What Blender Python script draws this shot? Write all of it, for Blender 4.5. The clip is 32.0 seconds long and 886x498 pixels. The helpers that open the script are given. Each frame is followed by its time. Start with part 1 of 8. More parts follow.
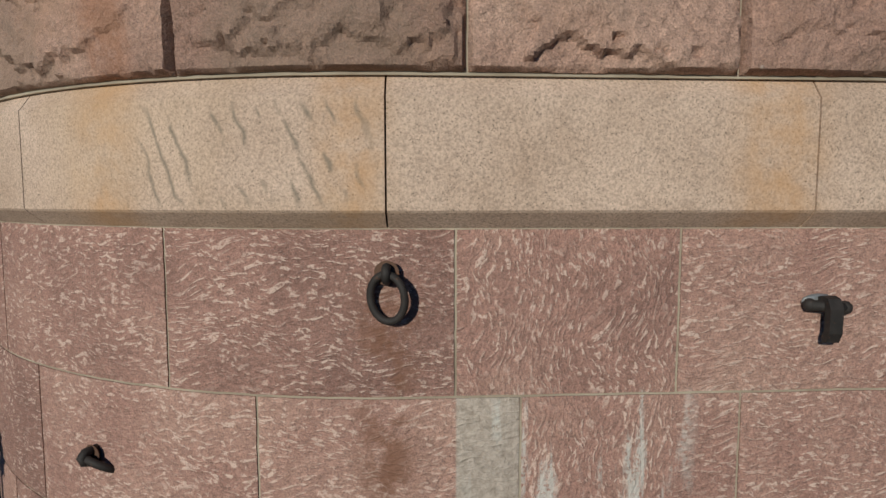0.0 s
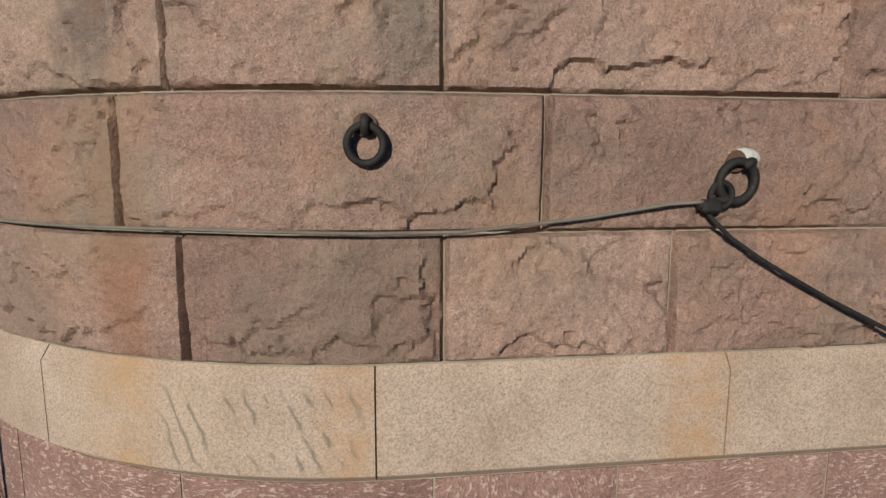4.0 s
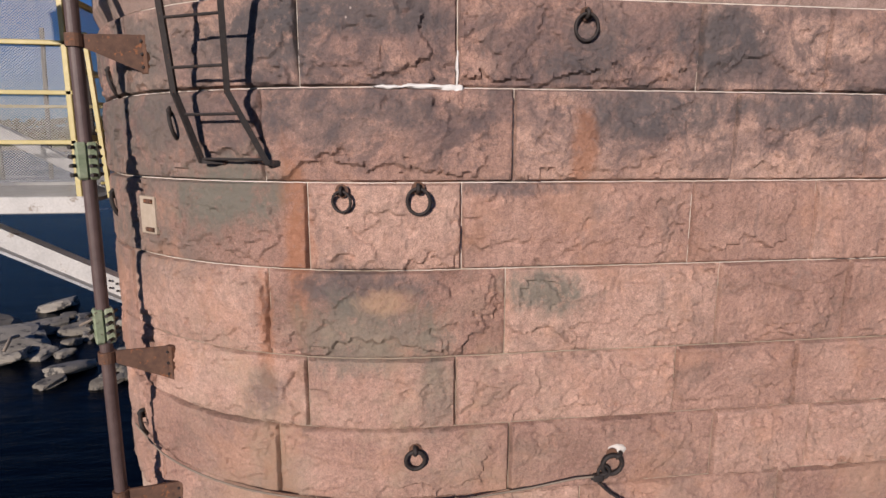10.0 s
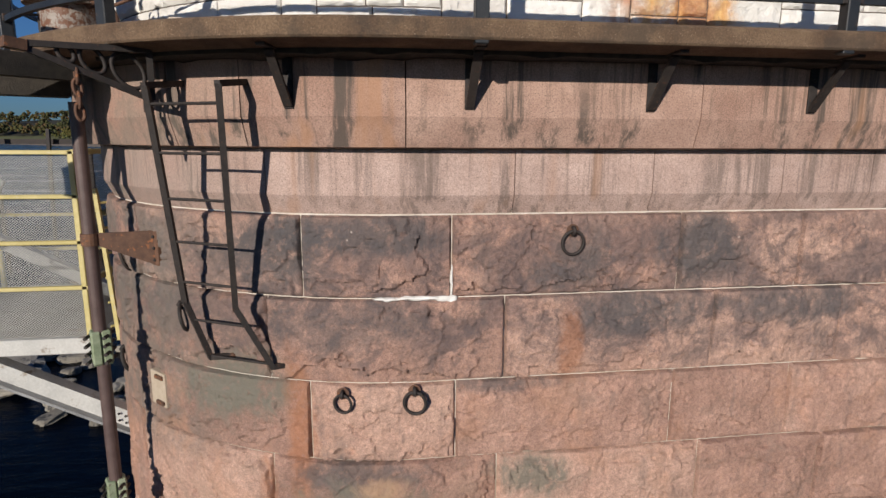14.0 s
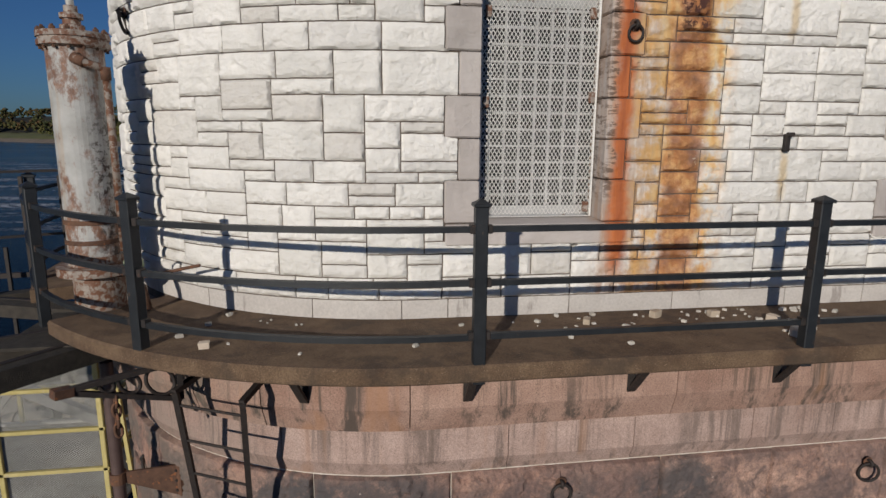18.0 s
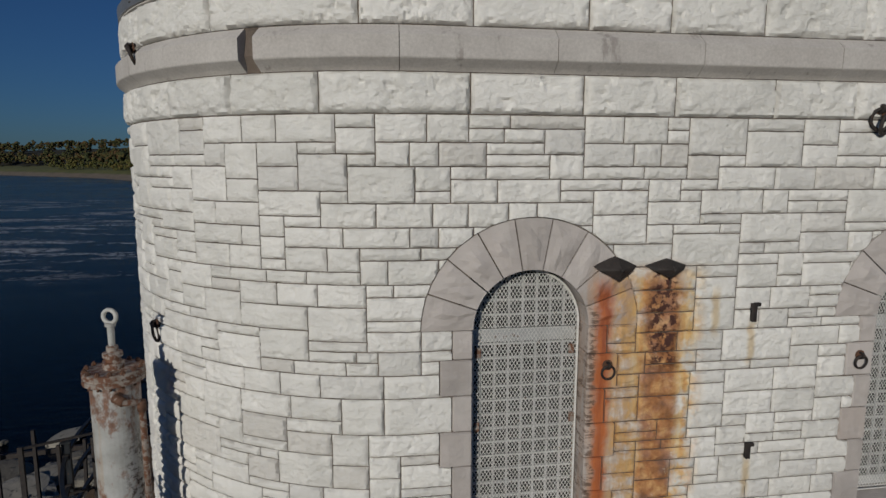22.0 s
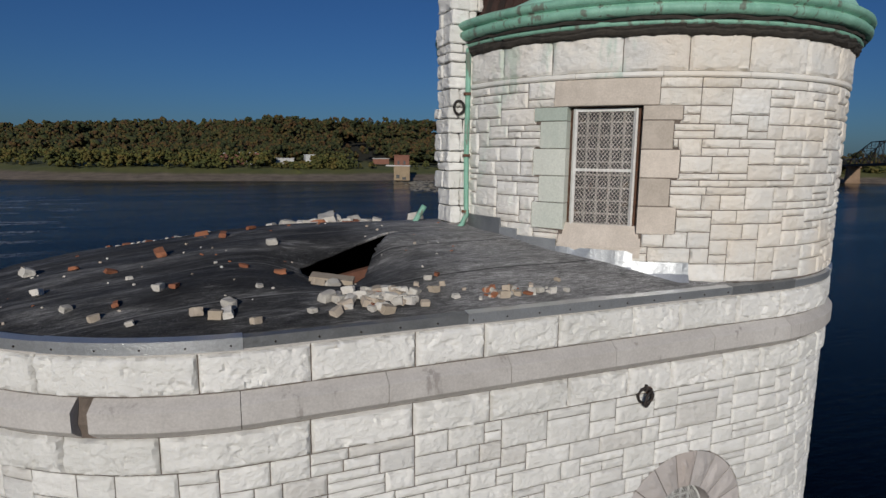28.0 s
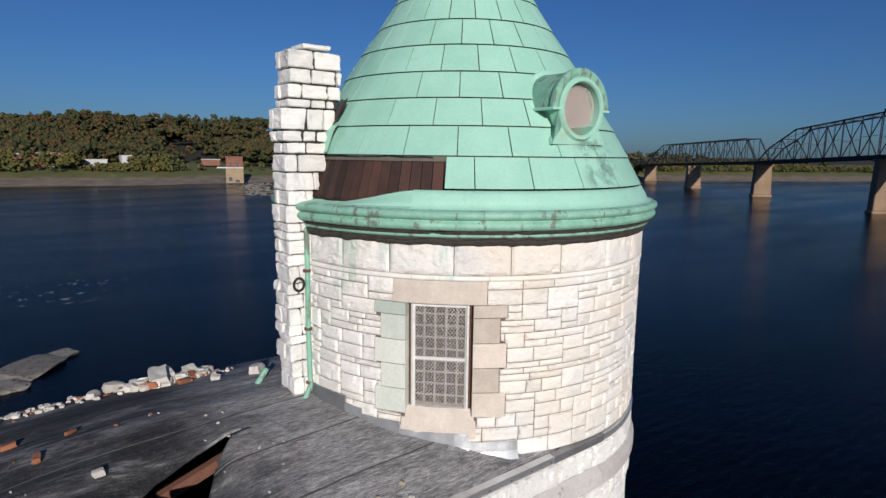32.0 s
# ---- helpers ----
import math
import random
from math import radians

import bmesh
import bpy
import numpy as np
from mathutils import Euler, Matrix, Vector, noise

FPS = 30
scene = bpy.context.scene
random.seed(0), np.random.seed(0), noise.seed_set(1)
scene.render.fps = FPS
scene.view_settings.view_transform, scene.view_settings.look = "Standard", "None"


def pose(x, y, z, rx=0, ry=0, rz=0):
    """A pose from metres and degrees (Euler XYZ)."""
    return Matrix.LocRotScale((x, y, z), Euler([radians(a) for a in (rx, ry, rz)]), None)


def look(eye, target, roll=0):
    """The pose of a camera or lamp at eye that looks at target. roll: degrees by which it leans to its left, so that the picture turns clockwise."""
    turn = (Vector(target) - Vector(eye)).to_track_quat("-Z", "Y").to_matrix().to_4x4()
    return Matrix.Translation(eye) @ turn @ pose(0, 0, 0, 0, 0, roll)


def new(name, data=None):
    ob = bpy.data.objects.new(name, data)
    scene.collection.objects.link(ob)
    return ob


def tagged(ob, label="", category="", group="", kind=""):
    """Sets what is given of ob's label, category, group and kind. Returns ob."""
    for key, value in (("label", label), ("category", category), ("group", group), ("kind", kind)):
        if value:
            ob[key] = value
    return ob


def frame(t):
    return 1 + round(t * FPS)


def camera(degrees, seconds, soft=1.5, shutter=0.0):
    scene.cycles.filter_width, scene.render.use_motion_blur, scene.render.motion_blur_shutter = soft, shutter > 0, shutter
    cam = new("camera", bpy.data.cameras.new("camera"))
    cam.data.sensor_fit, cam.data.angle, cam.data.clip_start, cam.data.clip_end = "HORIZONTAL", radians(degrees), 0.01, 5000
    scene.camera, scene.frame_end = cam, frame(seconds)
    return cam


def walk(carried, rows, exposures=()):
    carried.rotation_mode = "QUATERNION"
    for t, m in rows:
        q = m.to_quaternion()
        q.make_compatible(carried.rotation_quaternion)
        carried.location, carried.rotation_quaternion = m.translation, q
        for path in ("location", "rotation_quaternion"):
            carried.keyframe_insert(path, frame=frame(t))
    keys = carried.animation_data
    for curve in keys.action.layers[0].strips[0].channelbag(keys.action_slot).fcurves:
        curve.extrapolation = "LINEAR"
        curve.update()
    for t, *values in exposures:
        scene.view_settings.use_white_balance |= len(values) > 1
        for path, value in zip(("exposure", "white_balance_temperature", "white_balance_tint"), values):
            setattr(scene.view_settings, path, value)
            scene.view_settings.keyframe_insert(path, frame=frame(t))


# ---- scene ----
cam = camera(74.0, 32.0)
PATH = [
    (0, (-0.22, -2.306, 4.717), (-0.105, -0.317, 4.547), 0.0),
    (1, (-0.255, -2.379, 5.092), (-0.13, -0.393, 4.895), 0.0),
    (2, (-0.276, -2.408, 5.381), (-0.106, -0.426, 5.177), 0.0),
    (2.5, (-0.262, -2.43, 5.511), (-0.056, -0.453, 5.29), 0.0),
    (4.5, (-0.356, -2.71, 6.32), (-0.109, -0.749, 6.011), 0.2),
    (5, (-0.401, -2.871, 6.488), (-0.149, -0.91, 6.186), 0.3),
    (5.5, (-0.458, -2.959, 6.719), (-0.195, -1.002, 6.405), 0.3),
    (6, (-0.502, -3.14, 7.079), (-0.241, -1.186, 6.742), 0.3),
    (6.5, (-0.55, -3.399, 7.278), (-0.287, -1.446, 6.935), 0.4),
    (7, (-0.641, -3.868, 7.493), (-0.37, -1.92, 7.13), 0.4),
    (7.5, (-0.704, -4.277, 7.631), (-0.431, -2.327, 7.281), 0.4),
    (8, (-0.741, -4.456, 7.994), (-0.468, -2.507, 7.635), 0.4),
    (9, (-0.754, -4.497, 8.187), (-0.479, -2.546, 7.843), 0.3),
    (10, (-0.709, -4.395, 8.658), (-0.439, -2.445, 8.307), 0.1),
    (11, (-0.703, -4.351, 9.125), (-0.428, -2.403, 8.768), 0.0),
    (12, (-0.692, -4.361, 9.45), (-0.422, -2.41, 9.103), 0.1),
    (13, (-0.691, -4.355, 9.836), (-0.415, -2.407, 9.478), 0.2),
    (14, (-0.7, -4.392, 10.284), (-0.419, -2.447, 9.914), 0.3),
    (14.5, (-0.714, -4.441, 10.478), (-0.432, -2.495, 10.112), 0.3),
    (16.5, (-0.732, -4.427, 11.496), (-0.439, -2.488, 11.107), 0.3),
    (17, (-0.726, -4.439, 11.826), (-0.438, -2.496, 11.446), 0.3),
    (18, (-0.75, -4.412, 12.489), (-0.456, -2.471, 12.107), 0.4),
    (19, (-0.754, -4.478, 13.032), (-0.47, -2.529, 12.687), 0.5),
    (20, (-0.75, -4.561, 13.745), (-0.468, -2.613, 13.389), 0.5),
    (21, (-0.725, -4.567, 14.463), (-0.444, -2.618, 14.113), 0.3),
    (22, (-0.703, -4.606, 15.132), (-0.424, -2.646, 14.846), 0.1),
    (23, (-0.695, -4.663, 15.787), (-0.419, -2.703, 15.502), 0.1),
    (24, (-0.679, -4.702, 16.524), (-0.403, -2.743, 16.228), 0.3),
    (24.5, (-0.684, -4.691, 16.845), (-0.404, -2.733, 16.548), 0.3),
    (26.5, (-0.628, -4.725, 17.661), (-0.133, -2.814, 17.344), 0.5),
    (27, (-0.622, -4.728, 17.835), (-0.034, -2.842, 17.517), 0.6),
    (28, (-0.618, -4.752, 18.216), (0.145, -2.931, 17.897), 0.6),
    (29, (-0.626, -4.763, 18.763), (0.309, -3.025, 18.442), 0.7),
    (30, (-0.647, -4.783, 19.37), (0.415, -3.118, 19.05), 0.7),
    (31, (-0.638, -4.769, 20.059), (0.53, -3.178, 19.739), 0.7),
    (32, (-0.562, -4.635, 20.703), (0.657, -3.082, 20.382), 0.7),
]
EXPOSURES = [(0, -0.6, 6350, 1), (7.3, -0.18, 6350, 1), (8.6, -0.05, 6700, 20), (12, -0.15, 6650, 18), (14, -0.05, 6600, 11), (17, -0.45, 6550, 10),
             (20, -0.84, 6500, 11), (22, -1.1, 6400, 7), (24, -1.04, 6350, 6), (27, -0.9, 6300, 8), (30, -0.46, 6300, 11), (32, -0.2, 6300, 12)]
walk(cam, [(t, look(eye, target, roll)) for t, eye, target, roll in PATH], EXPOSURES)

# ---- light: low autumn sun and clear sky ----
SUN_DIR = Vector((-0.423, -0.855, 0.300)).normalized()
world = bpy.data.worlds.new("sky")
scene.world = world
world.use_nodes = True
_nt = world.node_tree
_sky = _nt.nodes.new("ShaderNodeTexSky")
_sky.sky_type = 'NISHITA'
_sky.sun_disc = False
_sky.sun_elevation = math.asin(SUN_DIR.z)
_sky.sun_rotation = math.atan2(SUN_DIR.x, SUN_DIR.y)
_sky.air_density, _sky.dust_density, _sky.ozone_density = 1.0, 0.5, 5.0
_nt.nodes["Background"].inputs[1].default_value = 0.062
_tint = _nt.nodes.new("ShaderNodeMix")
_tint.data_type, _tint.blend_type = 'RGBA', 'MULTIPLY'
_tint.inputs[0].default_value = 1.0
_tint.inputs[7].default_value = (0.5, 0.75, 1.1, 1)
_nt.links.new(_sky.outputs[0], _tint.inputs[6])
_nt.links.new(_tint.outputs[2], _nt.nodes["Background"].inputs[0])
_sl = bpy.data.lights.new("sun", 'SUN')
_sl.energy, _sl.angle, _sl.color = 5.0, radians(0.5), (1.0, 0.93, 0.83)
sun = new("sun", _sl)
sun.matrix_world = look(SUN_DIR * 50, (0, 0, 0))

# ---- materials ----
class Mat:
    """A small builder for node materials; textures run in world metres."""

    def __init__(self, name, rough=0.85, metal=0.0):
        self.m = bpy.data.materials.new(name)
        self.m.use_nodes = True
        self.t = self.m.node_tree
        self.b = self.t.nodes["Principled BSDF"]
        self.b.inputs["Roughness"].default_value = rough
        self.b.inputs["Metallic"].default_value = metal
        self.geo = self.t.nodes.new("ShaderNodeNewGeometry")
        self.pos = self.geo.outputs["Position"]

    def put(self, socket, value):
        if isinstance(value, (int, float)):
            socket.default_value = value
        elif isinstance(value, tuple):
            socket.default_value = (*value, 1) if len(value) == 3 and len(socket.default_value) == 4 else value
        else:
            self.t.links.new(value, socket)

    def math(self, op, a, b=0.0, clamp=False):
        n = self.t.nodes.new("ShaderNodeMath")
        n.operation, n.use_clamp = op, clamp
        self.put(n.inputs[0], a)
        self.put(n.inputs[1], b)
        return n.outputs[0]

    def stretch(self, scale, turn=(0, 0, 0), vec=None):
        n = self.t.nodes.new("ShaderNodeMapping")
        self.put(n.inputs["Vector"], vec or self.pos)
        n.inputs["Scale"].default_value = scale
        n.inputs["Rotation"].default_value = turn
        return n.outputs[0]

    def noise(self, scale, detail=3.0, rough=0.55, vec=None, warp=0.0, form='FBM'):
        n = self.t.nodes.new("ShaderNodeTexNoise")
        n.noise_type = form
        self.put(n.inputs["Vector"], vec or self.pos)
        n.inputs["Scale"].default_value, n.inputs["Detail"].default_value = scale, detail
        n.inputs["Roughness"].default_value, n.inputs["Distortion"].default_value = rough, warp
        return n.outputs["Fac"]

    def cells(self, scale, vec=None, feature='F1', out="Distance"):
        n = self.t.nodes.new("ShaderNodeTexVoronoi")
        n.feature = feature
        self.put(n.inputs["Vector"], vec or self.pos)
        n.inputs["Scale"].default_value = scale
        return n.outputs[out]

    def ramp(self, fac, *stops):
        n = self.t.nodes.new("ShaderNodeValToRGB")
        e = n.color_ramp.elements
        while len(e) < len(stops):
            e.new(0.5)
        for el, (p, c) in zip(e, stops):
            el.position, el.color = p, (*c, 1) if isinstance(c, tuple) else (c, c, c, 1)
        self.put(n.inputs[0], fac)
        return n.outputs[0]

    def span(self, value, a, b, c=0.0, d=1.0):
        n = self.t.nodes.new("ShaderNodeMapRange")
        n.interpolation_type = 'SMOOTHSTEP'
        self.put(n.inputs[0], value)
        for i, v in enumerate((a, b, c, d)):
            n.inputs[1 + i].default_value = v
        return n.outputs[0]

    def mix(self, fac, a, b, mode='MIX'):
        n = self.t.nodes.new("ShaderNodeMix")
        n.data_type, n.blend_type = 'RGBA', mode
        self.put(n.inputs[0], fac)
        self.put(n.inputs[6], a)
        self.put(n.inputs[7], b)
        return n.outputs[2]

    def axis(self, k):
        n = self.t.nodes.new("ShaderNodeSeparateXYZ")
        self.put(n.inputs[0], self.pos)
        return n.outputs[k]

    def rand(self):
        """One number per object and per loose piece."""
        n = self.t.nodes.new("ShaderNodeObjectInfo")
        return self.math('FRACT', self.math('ADD', n.outputs["Random"], self.geo.outputs["Random Per Island"]))

    def window(self, k, a, b, soft=0.05, shift=0.0):
        """1 where the coordinate lies between a and b."""
        v = self.axis(k)
        if not isinstance(shift, float):
            v = self.math('ADD', v, shift)
        return self.math('MULTIPLY', self.span(v, a - soft, a + soft), self.span(v, b - soft, b + soft, 1.0, 0.0))

    def times(self, *f):
        out = f[0]
        for x in f[1:]:
            out = self.math('MULTIPLY', out, x, True)
        return out

    def bump(self, height, dist, strength=1.0, under=None):
        n = self.t.nodes.new("ShaderNodeBump")
        n.inputs["Distance"].default_value, n.inputs["Strength"].default_value = dist, strength
        self.put(n.inputs["Height"], height)
        if under:
            self.put(n.inputs["Normal"], under)
        return n.outputs[0]

    def done(self, color=None, rough=None, normal=None, metal=None):
        for key, v in (("Base Color", color), ("Roughness", rough), ("Normal", normal), ("Metallic", metal)):
            if v is not None:
                self.put(self.b.inputs[key], v)
        return self.m


def granite(name, low, mid, high, tooled=False, stains=True):
    k = Mat(name, 0.84)
    r = k.rand()
    broad = k.noise(2.2, 6, 0.65)
    fine = k.noise(120, 3, 0.7)
    grain = k.noise(34, 5, 0.7)
    col = k.ramp(k.math('ADD', k.math('MULTIPLY', broad, 0.7), k.math('MULTIPLY', r, 0.3)), (0.3, low), (0.5, mid), (0.72, high))
    col = k.mix(0.8, col, k.ramp(fine, (0.3, 0.55), (0.5, 1.0), (0.7, 1.45)), 'MULTIPLY')
    col = k.mix(0.6, col, k.ramp(grain, (0.32, 0.6), (0.5, 1.0), (0.68, 1.36)), 'MULTIPLY')
    speck = k.span(k.cells(150), 0.0, 0.35, 1.0, 0.0)
    col = k.mix(k.times(speck, 0.4), col, (0.64, 0.52, 0.45))
    col = k.mix(k.times(k.span(k.noise(190, 1), 0.6, 0.7), 0.7), col, (0.13, 0.09, 0.078))
    if tooled:
        swing = k.math('MULTIPLY', k.math('SUBTRACT', k.noise(3.1, 2), 0.5), 0.25)
        bent = k.t.nodes.new("ShaderNodeVectorMath")
        bent.operation = 'ADD'
        k.put(bent.inputs[0], k.pos)
        shift = k.t.nodes.new("ShaderNodeCombineXYZ")
        k.put(shift.inputs[0], swing)
        k.put(shift.inputs[2], k.math('MULTIPLY', swing, 0.7))
        k.put(bent.inputs[1], shift.outputs[0])
        where = bent.outputs[0]
        stroke = k.noise(1.0, 1.5, 0.5, k.stretch((22, 22, 66), (0, 0.3, 0), where), 0.5)
        stroke2 = k.noise(1.0, 1.5, 0.5, k.stretch((62, 62, 24), (0, -0.35, 0), where), 0.5)
        stroke3 = k.noise(1.0, 1.5, 0.5, k.stretch((22, 22, 66), (0, -0.25, 0), where), 0.5)
        marks = k.mix(k.window(0, 0.0, 0.9, 0.03), stroke, stroke2)
        marks = k.mix(k.span(r, 0.6, 0.62), marks, stroke3)
        light = k.times(k.span(marks, 0.55, 0.62), k.span(k.noise(4.5, 3), 0.25, 0.55), k.span(k.noise(80, 3, 0.7), 0.34, 0.54))
        col = k.mix(k.times(light, 0.75), col, (0.7, 0.52, 0.44))
        patch = k.times(k.window(0, -0.03, 0.235, 0.006), k.window(2, 3.2, 3.9, 0.006))
        col = k.mix(k.times(patch, 0.75), col, k.ramp(grain, (0.35, (0.33, 0.29, 0.24)), (0.6, (0.5, 0.45, 0.39))))
        lime = k.times(k.window(0, 0.02, 0.95, 0.08), k.window(2, 3.2, 3.92, 0.02), k.span(k.noise(1.0, 5, 0.65, k.stretch((9, 9, 1.1))), 0.5, 0.62), k.span(k.noise(40, 4, 0.7), 0.36, 0.5))
        col = k.mix(k.times(lime, 0.75), col, (0.58, 0.56, 0.52))
        col = k.mix(k.times(k.window(0, -0.42, -0.2, 0.1), k.window(2, 3.2, 4.35, 0.1), k.span(k.noise(6, 5, 0.7), 0.42, 0.6), 0.85), col, (0.19, 0.085, 0.05))
    if stains:
        tear = k.math('SUBTRACT', k.noise(1.0, 9, 0.75, k.stretch((4.2, 4.2, 2.6)), 0.7), 0.5)
        worn = k.span(k.noise(11, 6, 0.72), 0.32, 0.56)
        wide = k.math('SUBTRACT', k.noise(1.0, 3, 0.6, k.stretch((1.6, 1.6, 1.3))), 0.5)

        def blot(x, z, rx, rz, tint, amount):
            """A ragged stain on the front wall."""
            dx = k.math('MULTIPLY', k.math('SUBTRACT', k.axis(0), x), 1.0 / rx)
            dz = k.math('MULTIPLY', k.math('SUBTRACT', k.axis(2), z), 1.0 / rz)
            d = k.math('SQRT', k.math('ADD', k.math('MULTIPLY', dx, dx), k.math('MULTIPLY', dz, dz)))
            d = k.math('ADD', d, k.math('ADD', k.math('MULTIPLY', tear, 2.8), k.math('MULTIPLY', wide, 1.4)))
            return k.mix(k.times(k.span(d, 0.5, 1.4, 1.0, 0.0), k.math('ADD', 0.35, worn, True), amount), col, tint)
        soot, moss, rust, buff = (0.085, 0.078, 0.08), (0.15, 0.15, 0.12), (0.36, 0.14, 0.06), (0.56, 0.34, 0.2)
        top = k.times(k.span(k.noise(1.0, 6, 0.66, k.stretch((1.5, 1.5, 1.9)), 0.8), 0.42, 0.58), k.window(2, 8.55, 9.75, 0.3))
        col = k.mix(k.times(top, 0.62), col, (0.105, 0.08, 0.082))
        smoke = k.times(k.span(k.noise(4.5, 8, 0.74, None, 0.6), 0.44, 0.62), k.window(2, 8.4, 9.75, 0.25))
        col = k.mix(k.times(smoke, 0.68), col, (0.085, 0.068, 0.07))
        murk = k.times(k.span(k.noise(2.6, 7, 0.7, None, 0.5), 0.5, 0.66), k.window(2, 5.2, 8.5, 0.4))
        col = k.mix(k.times(murk, 0.4), col, (0.17, 0.125, 0.1))
        drip = k.times(k.span(k.noise(1.0, 5, 0.65, k.stretch((5, 5, 0.6))), 0.55, 0.68), k.window(2, 7.2, 9.75, 0.5))
        col = k.mix(k.times(drip, 0.4), col, (0.17, 0.13, 0.115))
        west = k.times(k.span(k.axis(0), -2.6, -1.3, 1.0, 0.0), k.window(2, 7.5, 9.75, 0.3), k.span(k.noise(2.4, 6, 0.7), 0.36, 0.56))
        col = k.mix(k.times(west, 0.7), col, (0.15, 0.135, 0.115))
        glow = k.times(k.window(2, 5.3, 8.5, 0.5), k.span(k.noise(1.5, 5, 0.65), 0.5, 0.66))
        col = k.mix(k.times(glow, 0.3), col, (0.52, 0.27, 0.16))
        for x, z, rx, rz, tint, amount in ((-1.3, 9.4, 0.35, 0.33, soot, 0.85), (-0.75, 9.58, 0.6, 0.16, soot, 0.8), (0.94, 9.3, 0.3, 0.3, soot, 0.7), (2.05, 9.46, 0.35, 0.3, soot, 0.8),
                                           (-0.8, 8.85, 0.65, 0.22, soot, 0.6), (1.5, 8.88, 0.6, 0.2, soot, 0.8), (0.97, 8.68, 0.1, 0.3, rust, 0.5), (2.9, 8.92, 0.6, 0.16, soot, 0.75),
                                           (-1.75, 8.25, 0.5, 0.3, moss, 0.85), (-1.2, 7.8, 0.12, 0.75, rust, 0.6), (-0.8, 7.57, 0.55, 0.17, soot, 0.75), (-0.75, 7.2, 0.7, 0.3, moss, 0.65),
                                           (-0.55, 7.47, 0.2, 0.1, buff, 0.5), (0.75, 7.52, 0.35, 0.17, moss, 0.8)):
            col = blot(x, z, rx, rz, tint, amount)
        for x, z, rx, rz, tint, amount in ((-1.48, 7.2, 0.09, 0.55, rust, 0.6), (-1.52, 6.65, 0.17, 0.28, soot, 0.6), (-0.15, 6.75, 0.15, 0.4, moss, 0.5), (0.45, 8.33, 0.4, 0.07, soot, 0.7), (-1.45, 5.7, 0.12, 0.8, rust, 0.45)):
            col = blot(x, z, rx, rz, tint, amount)
        foot = k.times(k.span(k.axis(2), 5.2, 6.6, 1.0, 0.0), k.span(k.noise(1.4, 4), 0.42, 0.62))
        col = k.mix(k.times(foot, 0.45), col, (0.25, 0.19, 0.14))
        lichen = k.times(k.window(0, -2.2, 0.8, 0.6), k.window(2, 5.6, 7.4, 0.5), k.span(k.noise(1.6, 6, 0.7), 0.44, 0.66))
        col = k.mix(k.times(lichen, 0.4), col, (0.33, 0.27, 0.19))
        spot = k.span(k.cells(5.5, k.stretch((1, 1, 0.8))), 0.015, 0.06, 1.0, 0.0)
        col = k.mix(k.times(spot, 0.6, k.span(k.noise(2.0, 2), 0.5, 0.6)), col, (0.68, 0.58, 0.52))
    n = k.bump(k.noise(13, 6, 0.62), 0.03 if not tooled else 0.008, 0.8)
    n = k.bump(grain, 0.014 if not tooled else 0.006, 0.9, n)
    n = k.bump(fine, 0.005, 0.9, n)
    if tooled:
        n = k.bump(marks, 0.012, 0.7, n)
    return k.done(col, None, n)


